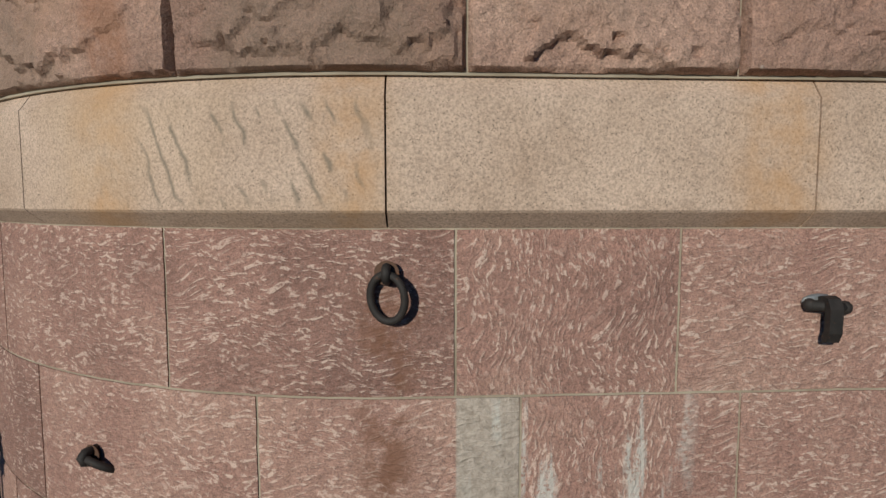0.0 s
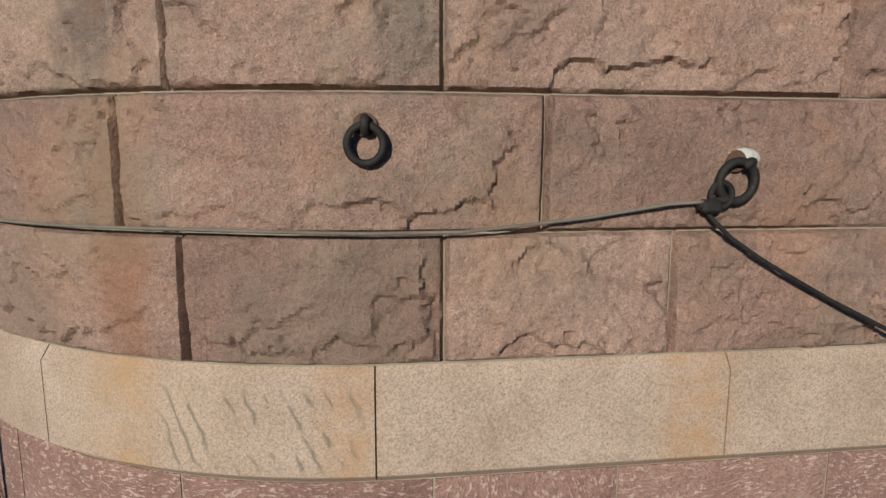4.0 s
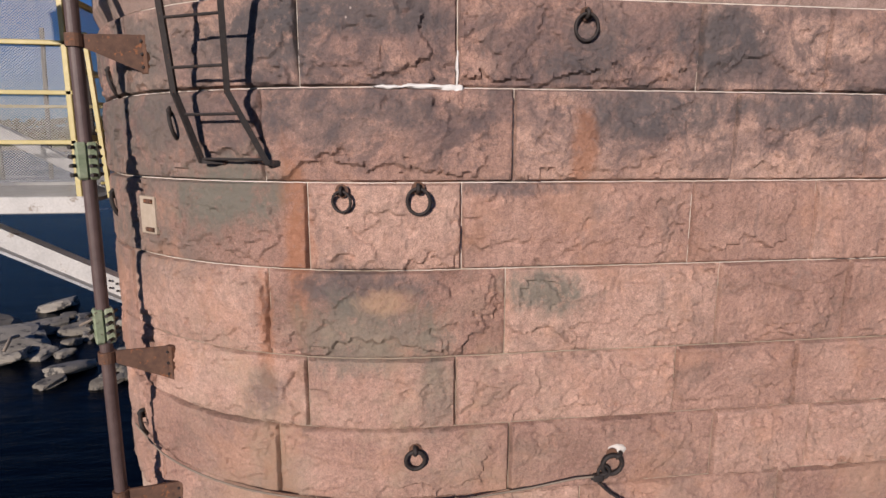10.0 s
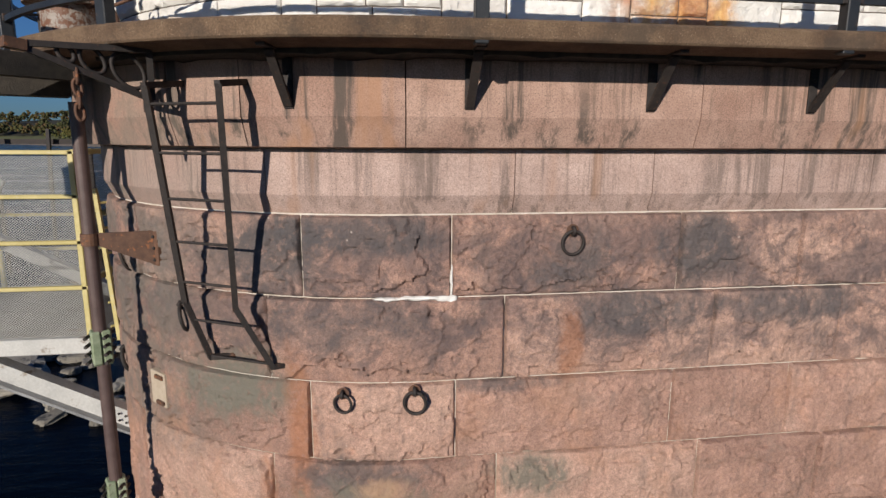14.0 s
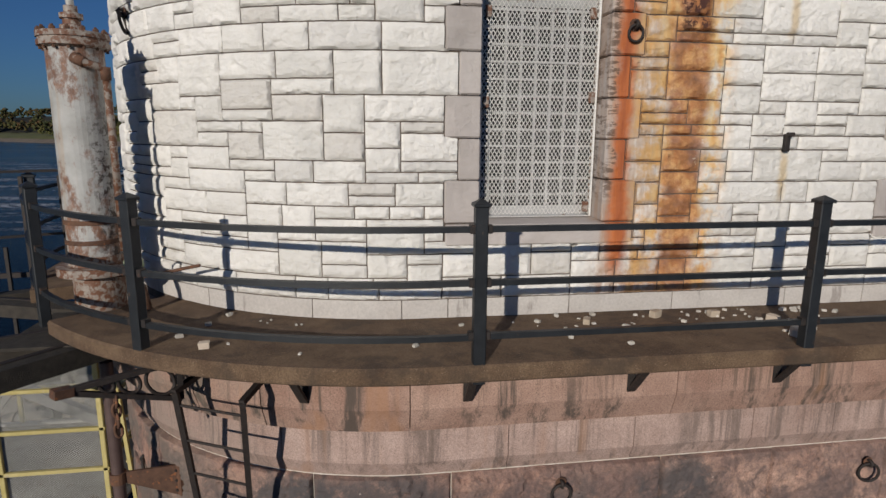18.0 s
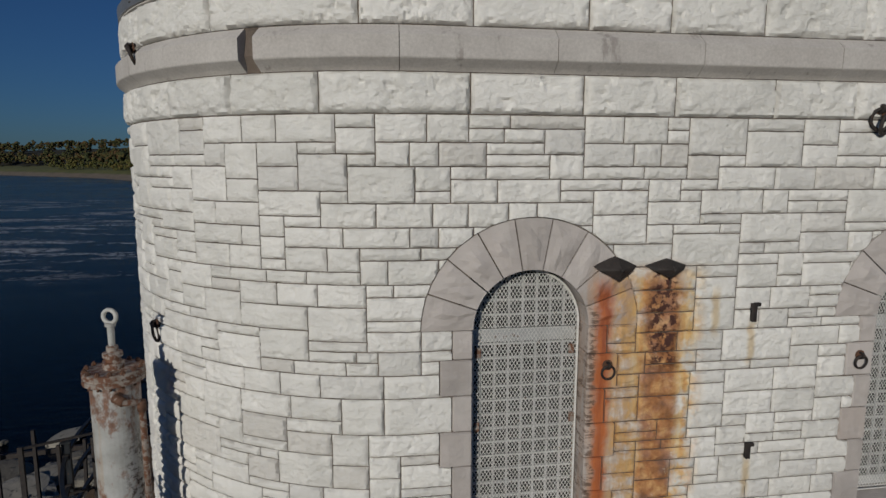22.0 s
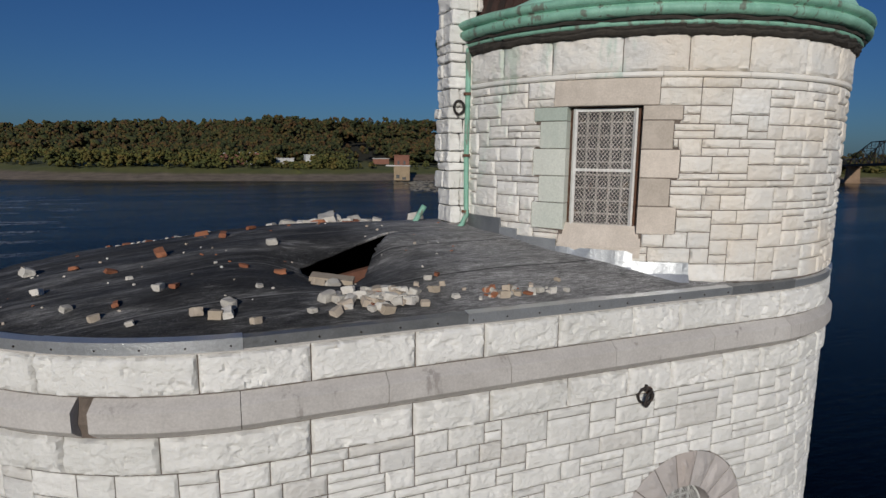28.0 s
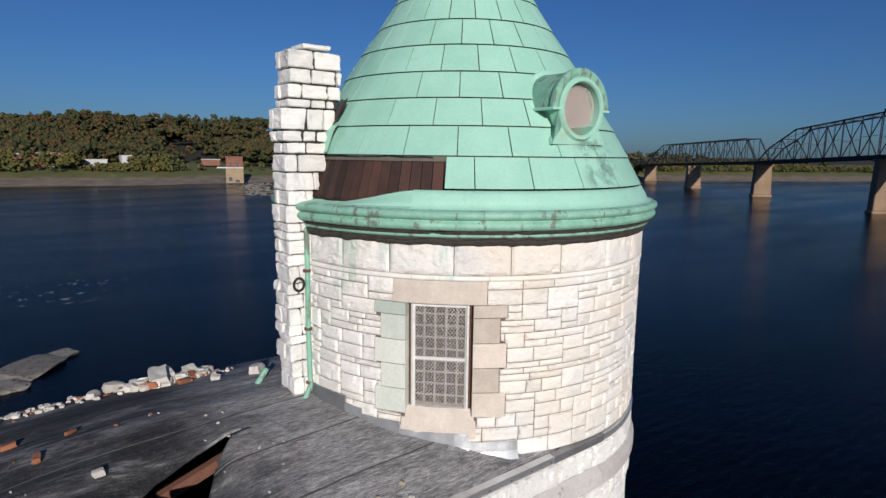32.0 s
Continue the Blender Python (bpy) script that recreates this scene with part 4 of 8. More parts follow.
wall_pier = ring_wall("wall_pier", [(-0.006, 5.192), (-0.006, 10.82), (-0.5, 10.82), (-0.5, 5.192)], LIME, "pale lime mortar core behind the pink granite courses")
COURSES = ((5.2, 5.8, (-1.154, 0.005, 1.083, 2.94)), (5.8, 6.41, (-1.448, 0.45, 2.26, 3.18)), (6.41, 7.0, (-1.175, 0.0, 1.87, 2.96)),
           (7.0, 7.705, (-1.475, 0.393, 2.2)), (7.705, 8.375, (-1.124, 0.04, 1.91, 3.0)), (8.375, 9.065, (-1.456, 0.43, 2.22)),
           (9.065, 9.715, (-1.153, 0.0, 1.873, 2.95)))
for z0, z1, marks in COURSES:
    js = joints(marks, -5.0, 6.5, 1.9)
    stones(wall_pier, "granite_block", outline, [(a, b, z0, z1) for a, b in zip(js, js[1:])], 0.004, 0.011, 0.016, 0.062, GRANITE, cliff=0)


def band(name, profile, marks, step, material, parent):
    js = joints(marks, -5.0, 7.5, step)
    for a, b in zip(js, js[1:]):
        bm = bmesh.new()
        sweep(bm, profile, a + 0.004, b - 0.004, 0.12)
        part(name, bm, material, parent)


band("band_stone", [(-0.06, 4.6), (0.02, 4.662), (0.028, 4.672), (0.028, 5.115), (0.018, 5.128), (-0.03, 5.196), (-0.2, 5.196), (-0.2, 4.6)],
     (-2.076, -0.308, 1.412, 3.1), 1.75, TAN, wall_pier)
band("band_stone", [(0.0, 9.722), (0.068, 9.862), (0.07, 9.87), (0.07, 10.2), (-0.2, 10.2), (-0.2, 9.722)],
     (-3.22, -1.385, 0.468, 1.575, 2.685), 1.3, PALE, wall_pier)
band("corbel_stone", [(0.06, 10.206), (0.2, 10.22), (0.268, 10.418), (0.272, 10.43), (0.272, 10.815), (-0.2, 10.815), (-0.2, 10.206)],
     (-2.02, -1.431, -0.353, 1.81, 3.9), 1.9, CORBEL, wall_pier)

# lime smear at a joint
bm = bmesh.new()
for cx, cz, w, h in ((-0.2, 9.068, 0.24, 0.02), (-0.05, 9.062, 0.1, 0.03), (0.0, 9.035, 0.05, 0.055), (0.005, 8.985, 0.024, 0.05), (0.0, 9.2, 0.012, 0.13), (-0.5, 9.067, 0.12, 0.012)):
    r = bmesh.ops.create_icosphere(bm, subdivisions=3, radius=1.0, matrix=wall_matrix(cx, 0.012, cz) @ Matrix.Diagonal((w, 0.03, h, 1)))
    for v in r["verts"]:
        v.co += Vector((0.014, 0, 0.014)) * noise.noise(v.co * 26)
part("mortar_smear", bm, WHITE_PAINT, wall_pier, "white lime smear at a joint", smooth=True)

# ---- deck round the house ----
deck = ring_wall("deck", [(0.80, 10.862), (0.81, 10.875), (0.81, 10.968), (0.795, 10.985), (-0.5, 10.985), (-0.5, 10.82), (0.3, 10.83)], CONCRETE,
                 "stained brown concrete deck slab with broken pieces on it", -2.95, SMAX, 0.12)
ring_wall("deck_landing", [(0.80, 10.862), (0.80, 10.985), (-0.5, 10.985), (-0.5, 10.83)], CONCRETE, "brown concrete deck slab beside the steel landing", SMIN, -3.9, 0.2)

# ---- white limestone house ----
FACE = -0.24
ARCHES = (0.77, 4.70)
SPRING, R_IN, R_OUT, SILL = 13.71, 0.52, 0.97, 11.80


def jamb_width(z):
    """Half width of the grey stone surround below the springing."""
    return 0.81 if int((max(z, SILL) - SILL) / 0.33) % 2 == 0 else 0.70


def surround(s, z, grow=0.0):
    for c in ARCHES:
        if z >= SPRING:
            if math.hypot(s - c, z - SPRING) < R_OUT + grow:
                return True
        elif z > SILL - 0.2 and abs(s - c) < jamb_width(z) + grow:
            return True
    return False


def push_clear(s, z):
    for c in ARCHES:
        if z >= SPRING:
            r = math.hypot(s - c, z - SPRING)
            if 1e-4 < r < R_OUT + 0.01:
                k = (R_OUT + 0.01) / r
                return c + (s - c) * k, SPRING + (z - SPRING) * k
        elif z > SILL - 0.2 and abs(s - c) < jamb_width(z) + 0.01:
            return c + math.copysign(jamb_width(z) + 0.01, s - c), z
    return s, z


# mortar core with the two arched openings cut through it
bm = bmesh.new()
grid = {}
s_list = [SMIN + 0.25 * i for i in range(int((-0.5 - SMIN) / 0.25))] + [-0.5 + 0.08 * i for i in range(82)] + [6.1 + 0.25 * i for i in range(int((SMAX - 6.1) / 0.25) + 1)]
z_list = [10.9 + 0.08 * i for i in range(48)] + [14.8 + 0.4 * i for i in range(5)] + [16.66]
for i, s in enumerate(s_list):
    for j, z in enumerate(z_list):
        (x, y), _ = outline(s, FACE - 0.008)
        grid[i, j] = bm.verts.new((x, y, z))
for i in range(len(s_list) - 1):
    for j in range(len(z_list) - 1):
        s, z = (s_list[i] + s_list[i + 1]) / 2, (z_list[j] + z_list[j + 1]) / 2
        if any((z >= SPRING and math.hypot(s - c, z - SPRING) < 0.68) or (SILL - 0.16 < z < SPRING and abs(s - c) < 0.6) for c in ARCHES):
            continue
        bm.faces.new((grid[i, j], grid[i + 1, j], grid[i + 1, j + 1], grid[i, j + 1]))
for v in [v for v in bm.verts if not v.link_faces]:
    bm.verts.remove(v)
bmesh.ops.recalc_face_normals(bm, faces=bm.faces[:])
bmesh.ops.solidify(bm, geom=bm.faces[:], thickness=0.35)
wall_house = thing("wall_house", bm, MORTAR, "brown mortar core behind white rock-faced limestone", kind="structure")

# smooth plinth course, random ashlar, tall course, parapet course
js = joints((-2.3, -1.2, -0.4, 0.0, 1.05, 2.0, 3.1), -4.4, 8.5, 1.0)
stones(wall_house, "plinth_stone", outline, [(a, b, 10.985, 11.15) for a, b in zip(js, js[1:])], FACE, 0.008, 0.09, 0.006, MOULD, edge=0.02)
rng = random.Random(7)
cells = ashlar(-4.6, 8.6, 11.15, 15.535, 0.1, 0.05, lambda s, z: surround(s, z, -0.035), rng, 0.62)
cells.sort(key=lambda c: abs((c[0] + c[1]) / 2 - 0.7) + 0.8 * abs((c[2] + c[3]) / 2 - 13.1))
stones(wall_house, "limestone_block", outline, cells, FACE, 0.011, 0.018, 0.03, WHITE, 300, edge=0.01, facet=5.0, push=push_clear, joined_name="limestone_stonework", rugged=0.024)
js = joints((-2.75, -1.936, -1.089, 0.212, 1.178, 2.003, 2.936, 3.735), -4.6, 8.6, 1.0)
stones(wall_house, "tall_block", outline, [(a, b, 15.535, 15.87) for a, b in zip(js, js[1:])], FACE, 0.013, 0.022, 0.056, WHITE, edge=0.01, facet=3.6, rugged=0.03, cliff=0.35)
js = joints((-2.14, -0.726, 0.23, 1.203, 1.926, 2.79, 3.748, 4.41, 5.304), -4.6, 8.6, 1.2)
stones(wall_house, "parapet_block", outline, [(a, b, 16.225, 16.58) for a, b in zip(js, js[1:])], FACE, 0.013, 0.022, 0.056, WHITE, edge=0.01, facet=3.6, rugged=0.03, cliff=0.35)
STRING = [(FACE - 0.1, 15.87), (FACE, 15.872), (FACE + 0.1, 15.955), (FACE + 0.105, 15.965), (FACE + 0.105, 16.13), (FACE + 0.095, 16.142), (FACE + 0.005, 16.222), (FACE - 0.1, 16.222)]
js = (-6.8, -5.2, -3.6)
for a, b in list(zip(js, js[1:])) + [(-3.6, -1.76), (-1.62, -0.381), (-0.381, 0.911), (0.911, 2.185), (2.185, 3.477), (3.477, 4.9), (4.9, 6.2), (6.2, 7.5), (7.5, 8.6)]:
    bm = bmesh.new()
    sweep(bm, STRING, a + 0.003, b - 0.003, 0.1)
    part("string_course_stone", bm, MOULD, wall_house)
# broken gap in the string course
bm = bmesh.new()
sweep(bm, [(FACE - 0.1, 15.88), (FACE - 0.01, 15.88), (FACE + 0.03, 16.0), (FACE - 0.01, 16.21), (FACE - 0.1, 16.21)], -1.757, -1.623, 0.05)
part("broken_joint", bm, MORTAR, wall_house, "dark broken gap in the string course")
bm = bmesh.new()
sweep(bm, [(FACE + 0.03, 16.582), (FACE + 0.03, 16.615), (FACE - 0.3, 16.615), (FACE - 0.3, 16.582)], SMIN, SMAX, 0.15)
part("coping", bm, MOULD, wall_house, "thin pale coping under the roof flashing")

flashing = tagged(new("roof_flashing"), "bent galvanised steel flashing along the roof edge", kind="structure")
js = joints((-2.9, -2.05, -0.36, 1.75, 3.6, 5.2), -5.5, 8.6, 1.7)
for n, (a, b) in enumerate(zip(js, js[1:])):
    bm = bmesh.new()
    d = 0.006 if n % 2 else 0.0
    sweep(bm, [(FACE + 0.04 + d, 16.605 - d), (FACE + 0.046 + d, 16.7 + d), (FACE - 0.05, 16.712 + d), (FACE - 0.06, 16.66), (FACE + 0.02, 16.6)], a - 0.02, b + 0.02, 0.12)
    part("flashing_strip", bm, SILVER if n % 3 != 1 else LEAD, flashing)
bm = bmesh.new()
for n in range(26):
    s = -3.4 + 0.37 * n
    bmesh.ops.create_icosphere(bm, subdivisions=1, radius=0.011, matrix=Matrix.Translation(on_wall(s, FACE + 0.047, 16.64)))
part("nail_heads", bm, IRON, flashing, kind="stuff")


def arched_window(c, name):
    """Stone surround, sill, recessed mesh screen, white grid and dark glass of one arched opening."""
    top = tagged(new(name), "arched opening with grey limestone surround and white steel mesh screen", kind="structure")
    count = 9
    for q in range(count):
        a0, a1 = math.pi * q / count, math.pi * (q + 1) / count
        verts, faces = [], []
        nr, na = 6, 5
        for d, lift in ((0, 1), (1, 0)):
            for i in range(nr + 1):
                for j in range(na + 1):
                    r = R_IN + (R_OUT - R_IN) * i / nr
                    a = a0 + 0.006 / r + (a1 - a0 - 0.012 / r) * j / na
                    e = min(i, nr - i, j, na - j)
                    bulge = 0.014 + (0.022 + 0.03 * noise.noise(Vector((q * 2.3 + i * 0.6, j * 0.6, c)))) * smooth01(e / 2) if lift else 0.0
                    verts.append((c + r * math.cos(a), (-FACE - bulge) if not d else (-FACE + 0.34), SPRING + r * math.sin(a)))
        w, off = na + 1, (nr + 1) * (na + 1)
        for i in range(nr):
            for j in range(na):
                k = i * w + j
                faces.append((k, k + w, k + w + 1, k + 1))
        rim = [j for j in range(w)] + [i * w + na for i in range(1, nr + 1)] + [nr * w + j for j in range(na - 1, -1, -1)] + [i * w for i in range(nr - 1, 0, -1)]
        for u, v in zip(rim, rim[1:] + rim[:1]):
            faces.append((u, v, v + off, u + off))
        child("voussoir", data_mesh("voussoir", verts, faces, GREY, False), top)
    z = SILL - 0.02
    while z < SPRING - 0.05:
        zt = SILL + 0.33 * (int((z + 0.1 - SILL) / 0.33) + 1)
        if zt > SPRING - 0.08:
            zt = SPRING
        for side in (-1, 1):
            w = jamb_width((max(z, SILL) + min(zt, SPRING - 0.01)) / 2)
            a, b = sorted((c + side * R_IN, c + side * w))
            bm = bmesh.new()
            box(bm, a + 0.002, b - 0.002, -FACE - 0.018, -FACE + 0.34, z + 0.004, zt - 0.004, None, 0.012)
            bmesh.ops.subdivide_edges(bm, edges=[e for e in bm.edges if e.calc_length() > 0.1], cuts=3, use_grid_fill=True)
            for v in bm.verts:
                if v.co.y < -FACE - 0.01:
                    v.co.y -= 0.016 * max(0.0, noise.noise(v.co * 6.0) + 0.3)
            part("jamb_stone", bm, GREY, top)
        z = zt
    bm = bmesh.new()
    box(bm, c - 0.8, c + 0.8, -FACE - 0.03, -FACE + 0.34, SILL - 0.2, SILL - 0.028, None, 0.012)
    for v in bm.verts:
        if v.co.z > SILL - 0.1 and v.co.y > -FACE:
            v.co.z += 0.035
    part("window_sill", bm, GREY, top, "grey limestone sill with rust runs")
    yb = -FACE + 0.30
    bm = bmesh.new()
    arc = [(c + 0.52 * math.cos(math.pi * q / 20), SPRING + 0.52 * math.sin(math.pi * q / 20)) for q in range(21)]
    outline_pts = [(c + 0.52, SILL - 0.04)] + arc + [(c - 0.52, SILL - 0.04)]
    f = bm.faces.new([bm.verts.new((x, yb, z)) for x, z in outline_pts])
    part("glass", bm, GLASS_DARK, top, "dusty dark panes behind the grid")
    # unseen near-black backing added behind the panes to keep the opening dark
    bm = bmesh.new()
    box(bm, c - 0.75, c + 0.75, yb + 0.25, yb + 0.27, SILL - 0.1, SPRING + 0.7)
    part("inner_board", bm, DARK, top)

    def half(z):
        return 0.5 if z <= SPRING else math.sqrt(max(0.0, 0.25 - (z - SPRING) ** 2))

    def bar(x0, x1, z0, z1, d0=0.03, d1=0.006):
        b = bmesh.new()
        box(b, x0, x1, yb - d0, yb - d1, z0, z1)
        part("window_bar", b, GRID_PAINT, top)
    for q in range(-3, 4):
        x = q * 0.13
        bar(c + x - 0.009, c + x + 0.009, SILL, SPRING + math.sqrt(max(0.0, 0.245 - x * x)))
    z = SILL + 0.05
    while z < SPRING + 0.45:
        bar(c - half(z), c + half(z), z - 0.009, z + 0.009, 0.034, 0.01)
        z += 0.137
    bar(c - 0.5, c + 0.5, 13.52, 13.64, 0.04, 0.008)
    bar(c - 0.5, c + 0.5, SILL, SILL + 0.09, 0.04, 0.008)
    # expanded steel mesh in a thin rim
    ym = -FACE + 0.16
    bm = bmesh.new()
    pts = [(x, ym, z) for x, z in [(c + 0.49, SILL + 0.01)] + [(c + 0.49 * math.cos(math.pi * q / 24), SPRING + 0.49 * math.sin(math.pi * q / 24)) for q in range(25)] + [(c - 0.49, SILL + 0.01)]]
    tube(bm, pts, 0.011, 6, True)
    part("screen_rim", bm, WHITE_PAINT, top)
    mesh_screen(top, lambda x, z: SILL < z and abs(x - c) < half(z) - 0.01, c - 0.5, c + 0.5, SILL, SPRING + 0.5, lambda x, z: (x, ym, z), 0.034, 0.056, 0.0078)
    for x, z in ((-0.44, SILL + 0.09), (0.44, SILL + 0.09), (-0.45, 12.75), (0.45, 12.8), (-0.44, 13.45), (0.43, 13.46)):
        bm = bmesh.new()
        box(bm, c + x - 0.025, c + x + 0.025, ym - 0.02, ym + 0.01, z - 0.045, z + 0.045, None, 0.004)
        part("screen_clip", bm, TANK_RIM, top, "rust-stained fixing tab")
    return top


def mesh_screen(parent, inside, x0, x1, z0, z1, place, cw, ch, wire, name="mesh_screen", material=None):
    """Diamond mesh of thin flat strands, kept where inside(x, z)."""
    verts, faces = [], []
    cols, rows = int((x1 - x0) / cw) + 1, int((z1 - z0) / ch) + 1

    def strand(ax, az, bx, bz):
        if not (inside(ax, az) and inside(bx, bz)):
            return
        n = len(verts)
        t = wire / 2
        for x, z in ((ax, az), (bx, bz)):
            verts.append(place(x - t, z))
            verts.append(place(x + t, z))
            px = place(x, z)
            verts.append((px[0] + 0.001, px[1] + wire * 0.35, px[2]))
        faces.extend(((n, n + 1, n + 4, n + 3), (n + 1, n + 2, n + 5, n + 4), (n + 2, n, n + 3, n + 5)))
    for r in range(rows * 2):
        za, zb = z0 + r * ch / 2, z0 + (r + 1) * ch / 2
        for q in range(cols + 1):
            xa = x0 + q * cw + (cw / 2 if r % 2 else 0)
            strand(xa, za, xa + cw / 2, zb)
            strand(xa, za, xa - cw / 2, zb)
    return child(name, data_mesh(name, verts, faces, material or WHITE_PAINT, False), parent, "white expanded steel mesh", kind="stuff")


arched_window(ARCHES[0], "window_1")
arched_window(ARCHES[1], "window_2")

# ---- flat roof with a collapsed patch ----
HOLE = ((0.40, 2.0), (0.62, 1.75), (0.92, 1.54), (1.07, 1.62), (1.3, 2.0), (1.62, 2.35), (1.92, 2.5), (1.46, 2.4), (1.02, 2.3), (0.7, 2.2))


def in_poly(x, y, poly):
    hit = False
    for (ax, ay), (bx, by) in zip(poly, poly[1:] + poly[:1]):
        if (ay > y) != (by > y) and x < (bx - ax) * (y - ay) / (by - ay) + ax:
            hit = not hit
    return hit


def roof_z(x, y):
    cx = min(max(x, XL), XR)
    inset = 2.96 - math.hypot(x - cx, y - RAD)
    z = 16.69 + (0.52 - 0.17 * smooth01((0.7 - x) / 2.4)) * (1.0 - (1.0 - max(0.0, inset) / 2.96) ** 2)
    z -= 0.34 * math.exp(-((x - 0.75) / 0.6) ** 2 - ((y - 1.75) / 0.62) ** 2)
    z += 0.05 * math.exp(-((x - 1.55 - 0.45 * (y - 2.2)) / 0.22) ** 2 - ((y - 2.2) / 0.6) ** 2)
    z += 0.02 * noise.noise(Vector((x * 0.9, y * 0.9, 0.3))) + 0.012 * math.sin(y * 6.0 + 0.4 * x)
    return z


verts, faces = [], []
x0, y0, h = -3.25, 0.2, 0.045
nx, ny = int(8.6 / h), int(6.0 / h)
index = {}
for j in range(ny + 1):
    for i in range(nx + 1):
        x, y = x0 + i * h, y0 + j * h
        cx = min(max(x, XL), XR)
        d = math.hypot(x - cx, y - RAD)
        if d > 2.93:
            if d > 2.93 + h * 1.5:
                continue
            x, y = cx + (x - cx) * 2.93 / d, RAD + (y - RAD) * 2.93 / d
        for (ax, ay), (bx, by) in zip(HOLE, HOLE[1:] + HOLE[:1]):
            k = min(1.0, max(0.0, ((x - ax) * (bx - ax) + (y - ay) * (by - ay)) / ((bx - ax) ** 2 + (by - ay) ** 2)))
            ex, ey = ax + (bx - ax) * k, ay + (by - ay) * k
            if math.hypot(x - ex, y - ey) < h * 0.62:
                x, y = ex, ey
                break
        if x < XL:
            x = XL - (XL - x) * 1.045
        index[i, j] = len(verts)
        verts.append((x, y, roof_z(x, y)))
for j in range(ny):
    for i in range(nx):
        q = [(i, j), (i + 1, j), (i + 1, j + 1), (i, j + 1)]
        if all(k in index for k in q):
            x, y = x0 + (i + 0.5) * h, y0 + (j + 0.5) * h
            if not in_poly(x, y, HOLE):
                faces.append(tuple(index[k] for k in q))
roof = tagged(new("roof", data_mesh("roof", verts, faces, ROOF)), "weathered grey roofing felt with a collapsed hole", kind="structure")
sol = roof.modifiers.new("thickness", 'SOLIDIFY')
sol.thickness, sol.offset = 0.03, -1.0

# loft floor; its near-black colour carries the shade seen through the hole
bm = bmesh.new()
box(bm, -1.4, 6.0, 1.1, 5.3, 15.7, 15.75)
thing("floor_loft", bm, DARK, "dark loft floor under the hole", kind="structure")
for n, (ax, ay, bx, by) in enumerate(((0.35, 2.4, 1.95, 2.98), (0.3, 2.62, 2.1, 3.2), (2.1, 0.9, 2.2, 3.4))):
    bm = bmesh.new()
    beam(bm, (ax, ay, 16.5 - 0.1 * n), (bx, by, 16.68 - 0.1 * n), 0.1, 0.15)
    thing("roof_beam", bm, TIMBER, "broken reddish timber beam below the roof hole", "beam", "roof timbers")


def lump(name, sx, sy, sz, seed, material, cut=0.25, sub=3, crush=0.2):
    """A broken block: a cube with knocked-off corners and rough faces."""
    b = bmesh.new()
    bmesh.ops.create_cube(b, size=1.0)
    bmesh.ops.subdivide_edges(b, edges=b.edges[:], cuts=sub, use_grid_fill=True)
    for v in b.verts:
        p = v.co.copy()
        k = noise.noise(p * 1.7 + Vector((seed, 0, 0)))
        far = max(0.0, p.length - 0.62)
        v.co = p * (1.0 - cut * far * (1.2 + k)) + crush * noise.noise_vector(p * 1.3 + Vector((seed, seed, 0))) + 0.05 * noise.noise_vector(p * 4 + Vector((0, seed, 0)))
        v.co = Vector((v.co.x * sx, v.co.y * sy, v.co.z * sz))
    return mesh_of(b, name, material)


STONE_LUMPS = [lump("stone_lump", 0.16, 0.11, 0.095, q * 2.7, CHUNK, 0.3, 2, 0.15) for q in range(5)]
TAN_LUMPS = [lump("tan_lump", 0.15, 0.105, 0.1, 20 + q * 2.1, TAN_CHUNK, 0.1, 2, 0.08) for q in range(4)]
BRICK_LUMPS = [lump("brick_lump", 0.2, 0.1, 0.07, 40 + q * 1.9, BRICK, 0.2, 1) for q in range(4)]
rng = random.Random(11)


def drop(kind, x, y, size=1.0, top=None):
    mesh = rng.choice({"stone": STONE_LUMPS, "tan": TAN_LUMPS, "brick": BRICK_LUMPS}[kind])
    nm, lb, cat, gr = {"stone": ("stone_chunk", "broken pale limestone chunk lying on the roof felt", "rubble", "stone rubble on the roof"),
                       "tan": ("tan_block", "cut tan stone block lying on the roof felt", "rubble", "tan blocks on the roof"),
                       "brick": ("brick_piece", "broken orange brick piece lying on the roof felt", "brick", "brick pieces on the roof")}[kind]
    ob = tagged(new(nm, mesh), lb, cat, gr)
    z = (roof_z(x, y) if top is None else top) + 0.03 * size
    ob.matrix_world = Matrix.Translation((x, y, z)) @ Euler((rng.uniform(-0.3, 0.3), rng.uniform(-0.3, 0.3), rng.uniform(0, 6.3))).to_matrix().to_4x4() @ Matrix.Diagonal((size * 0.76, size * 0.76, size * 0.76, 1))
    return ob


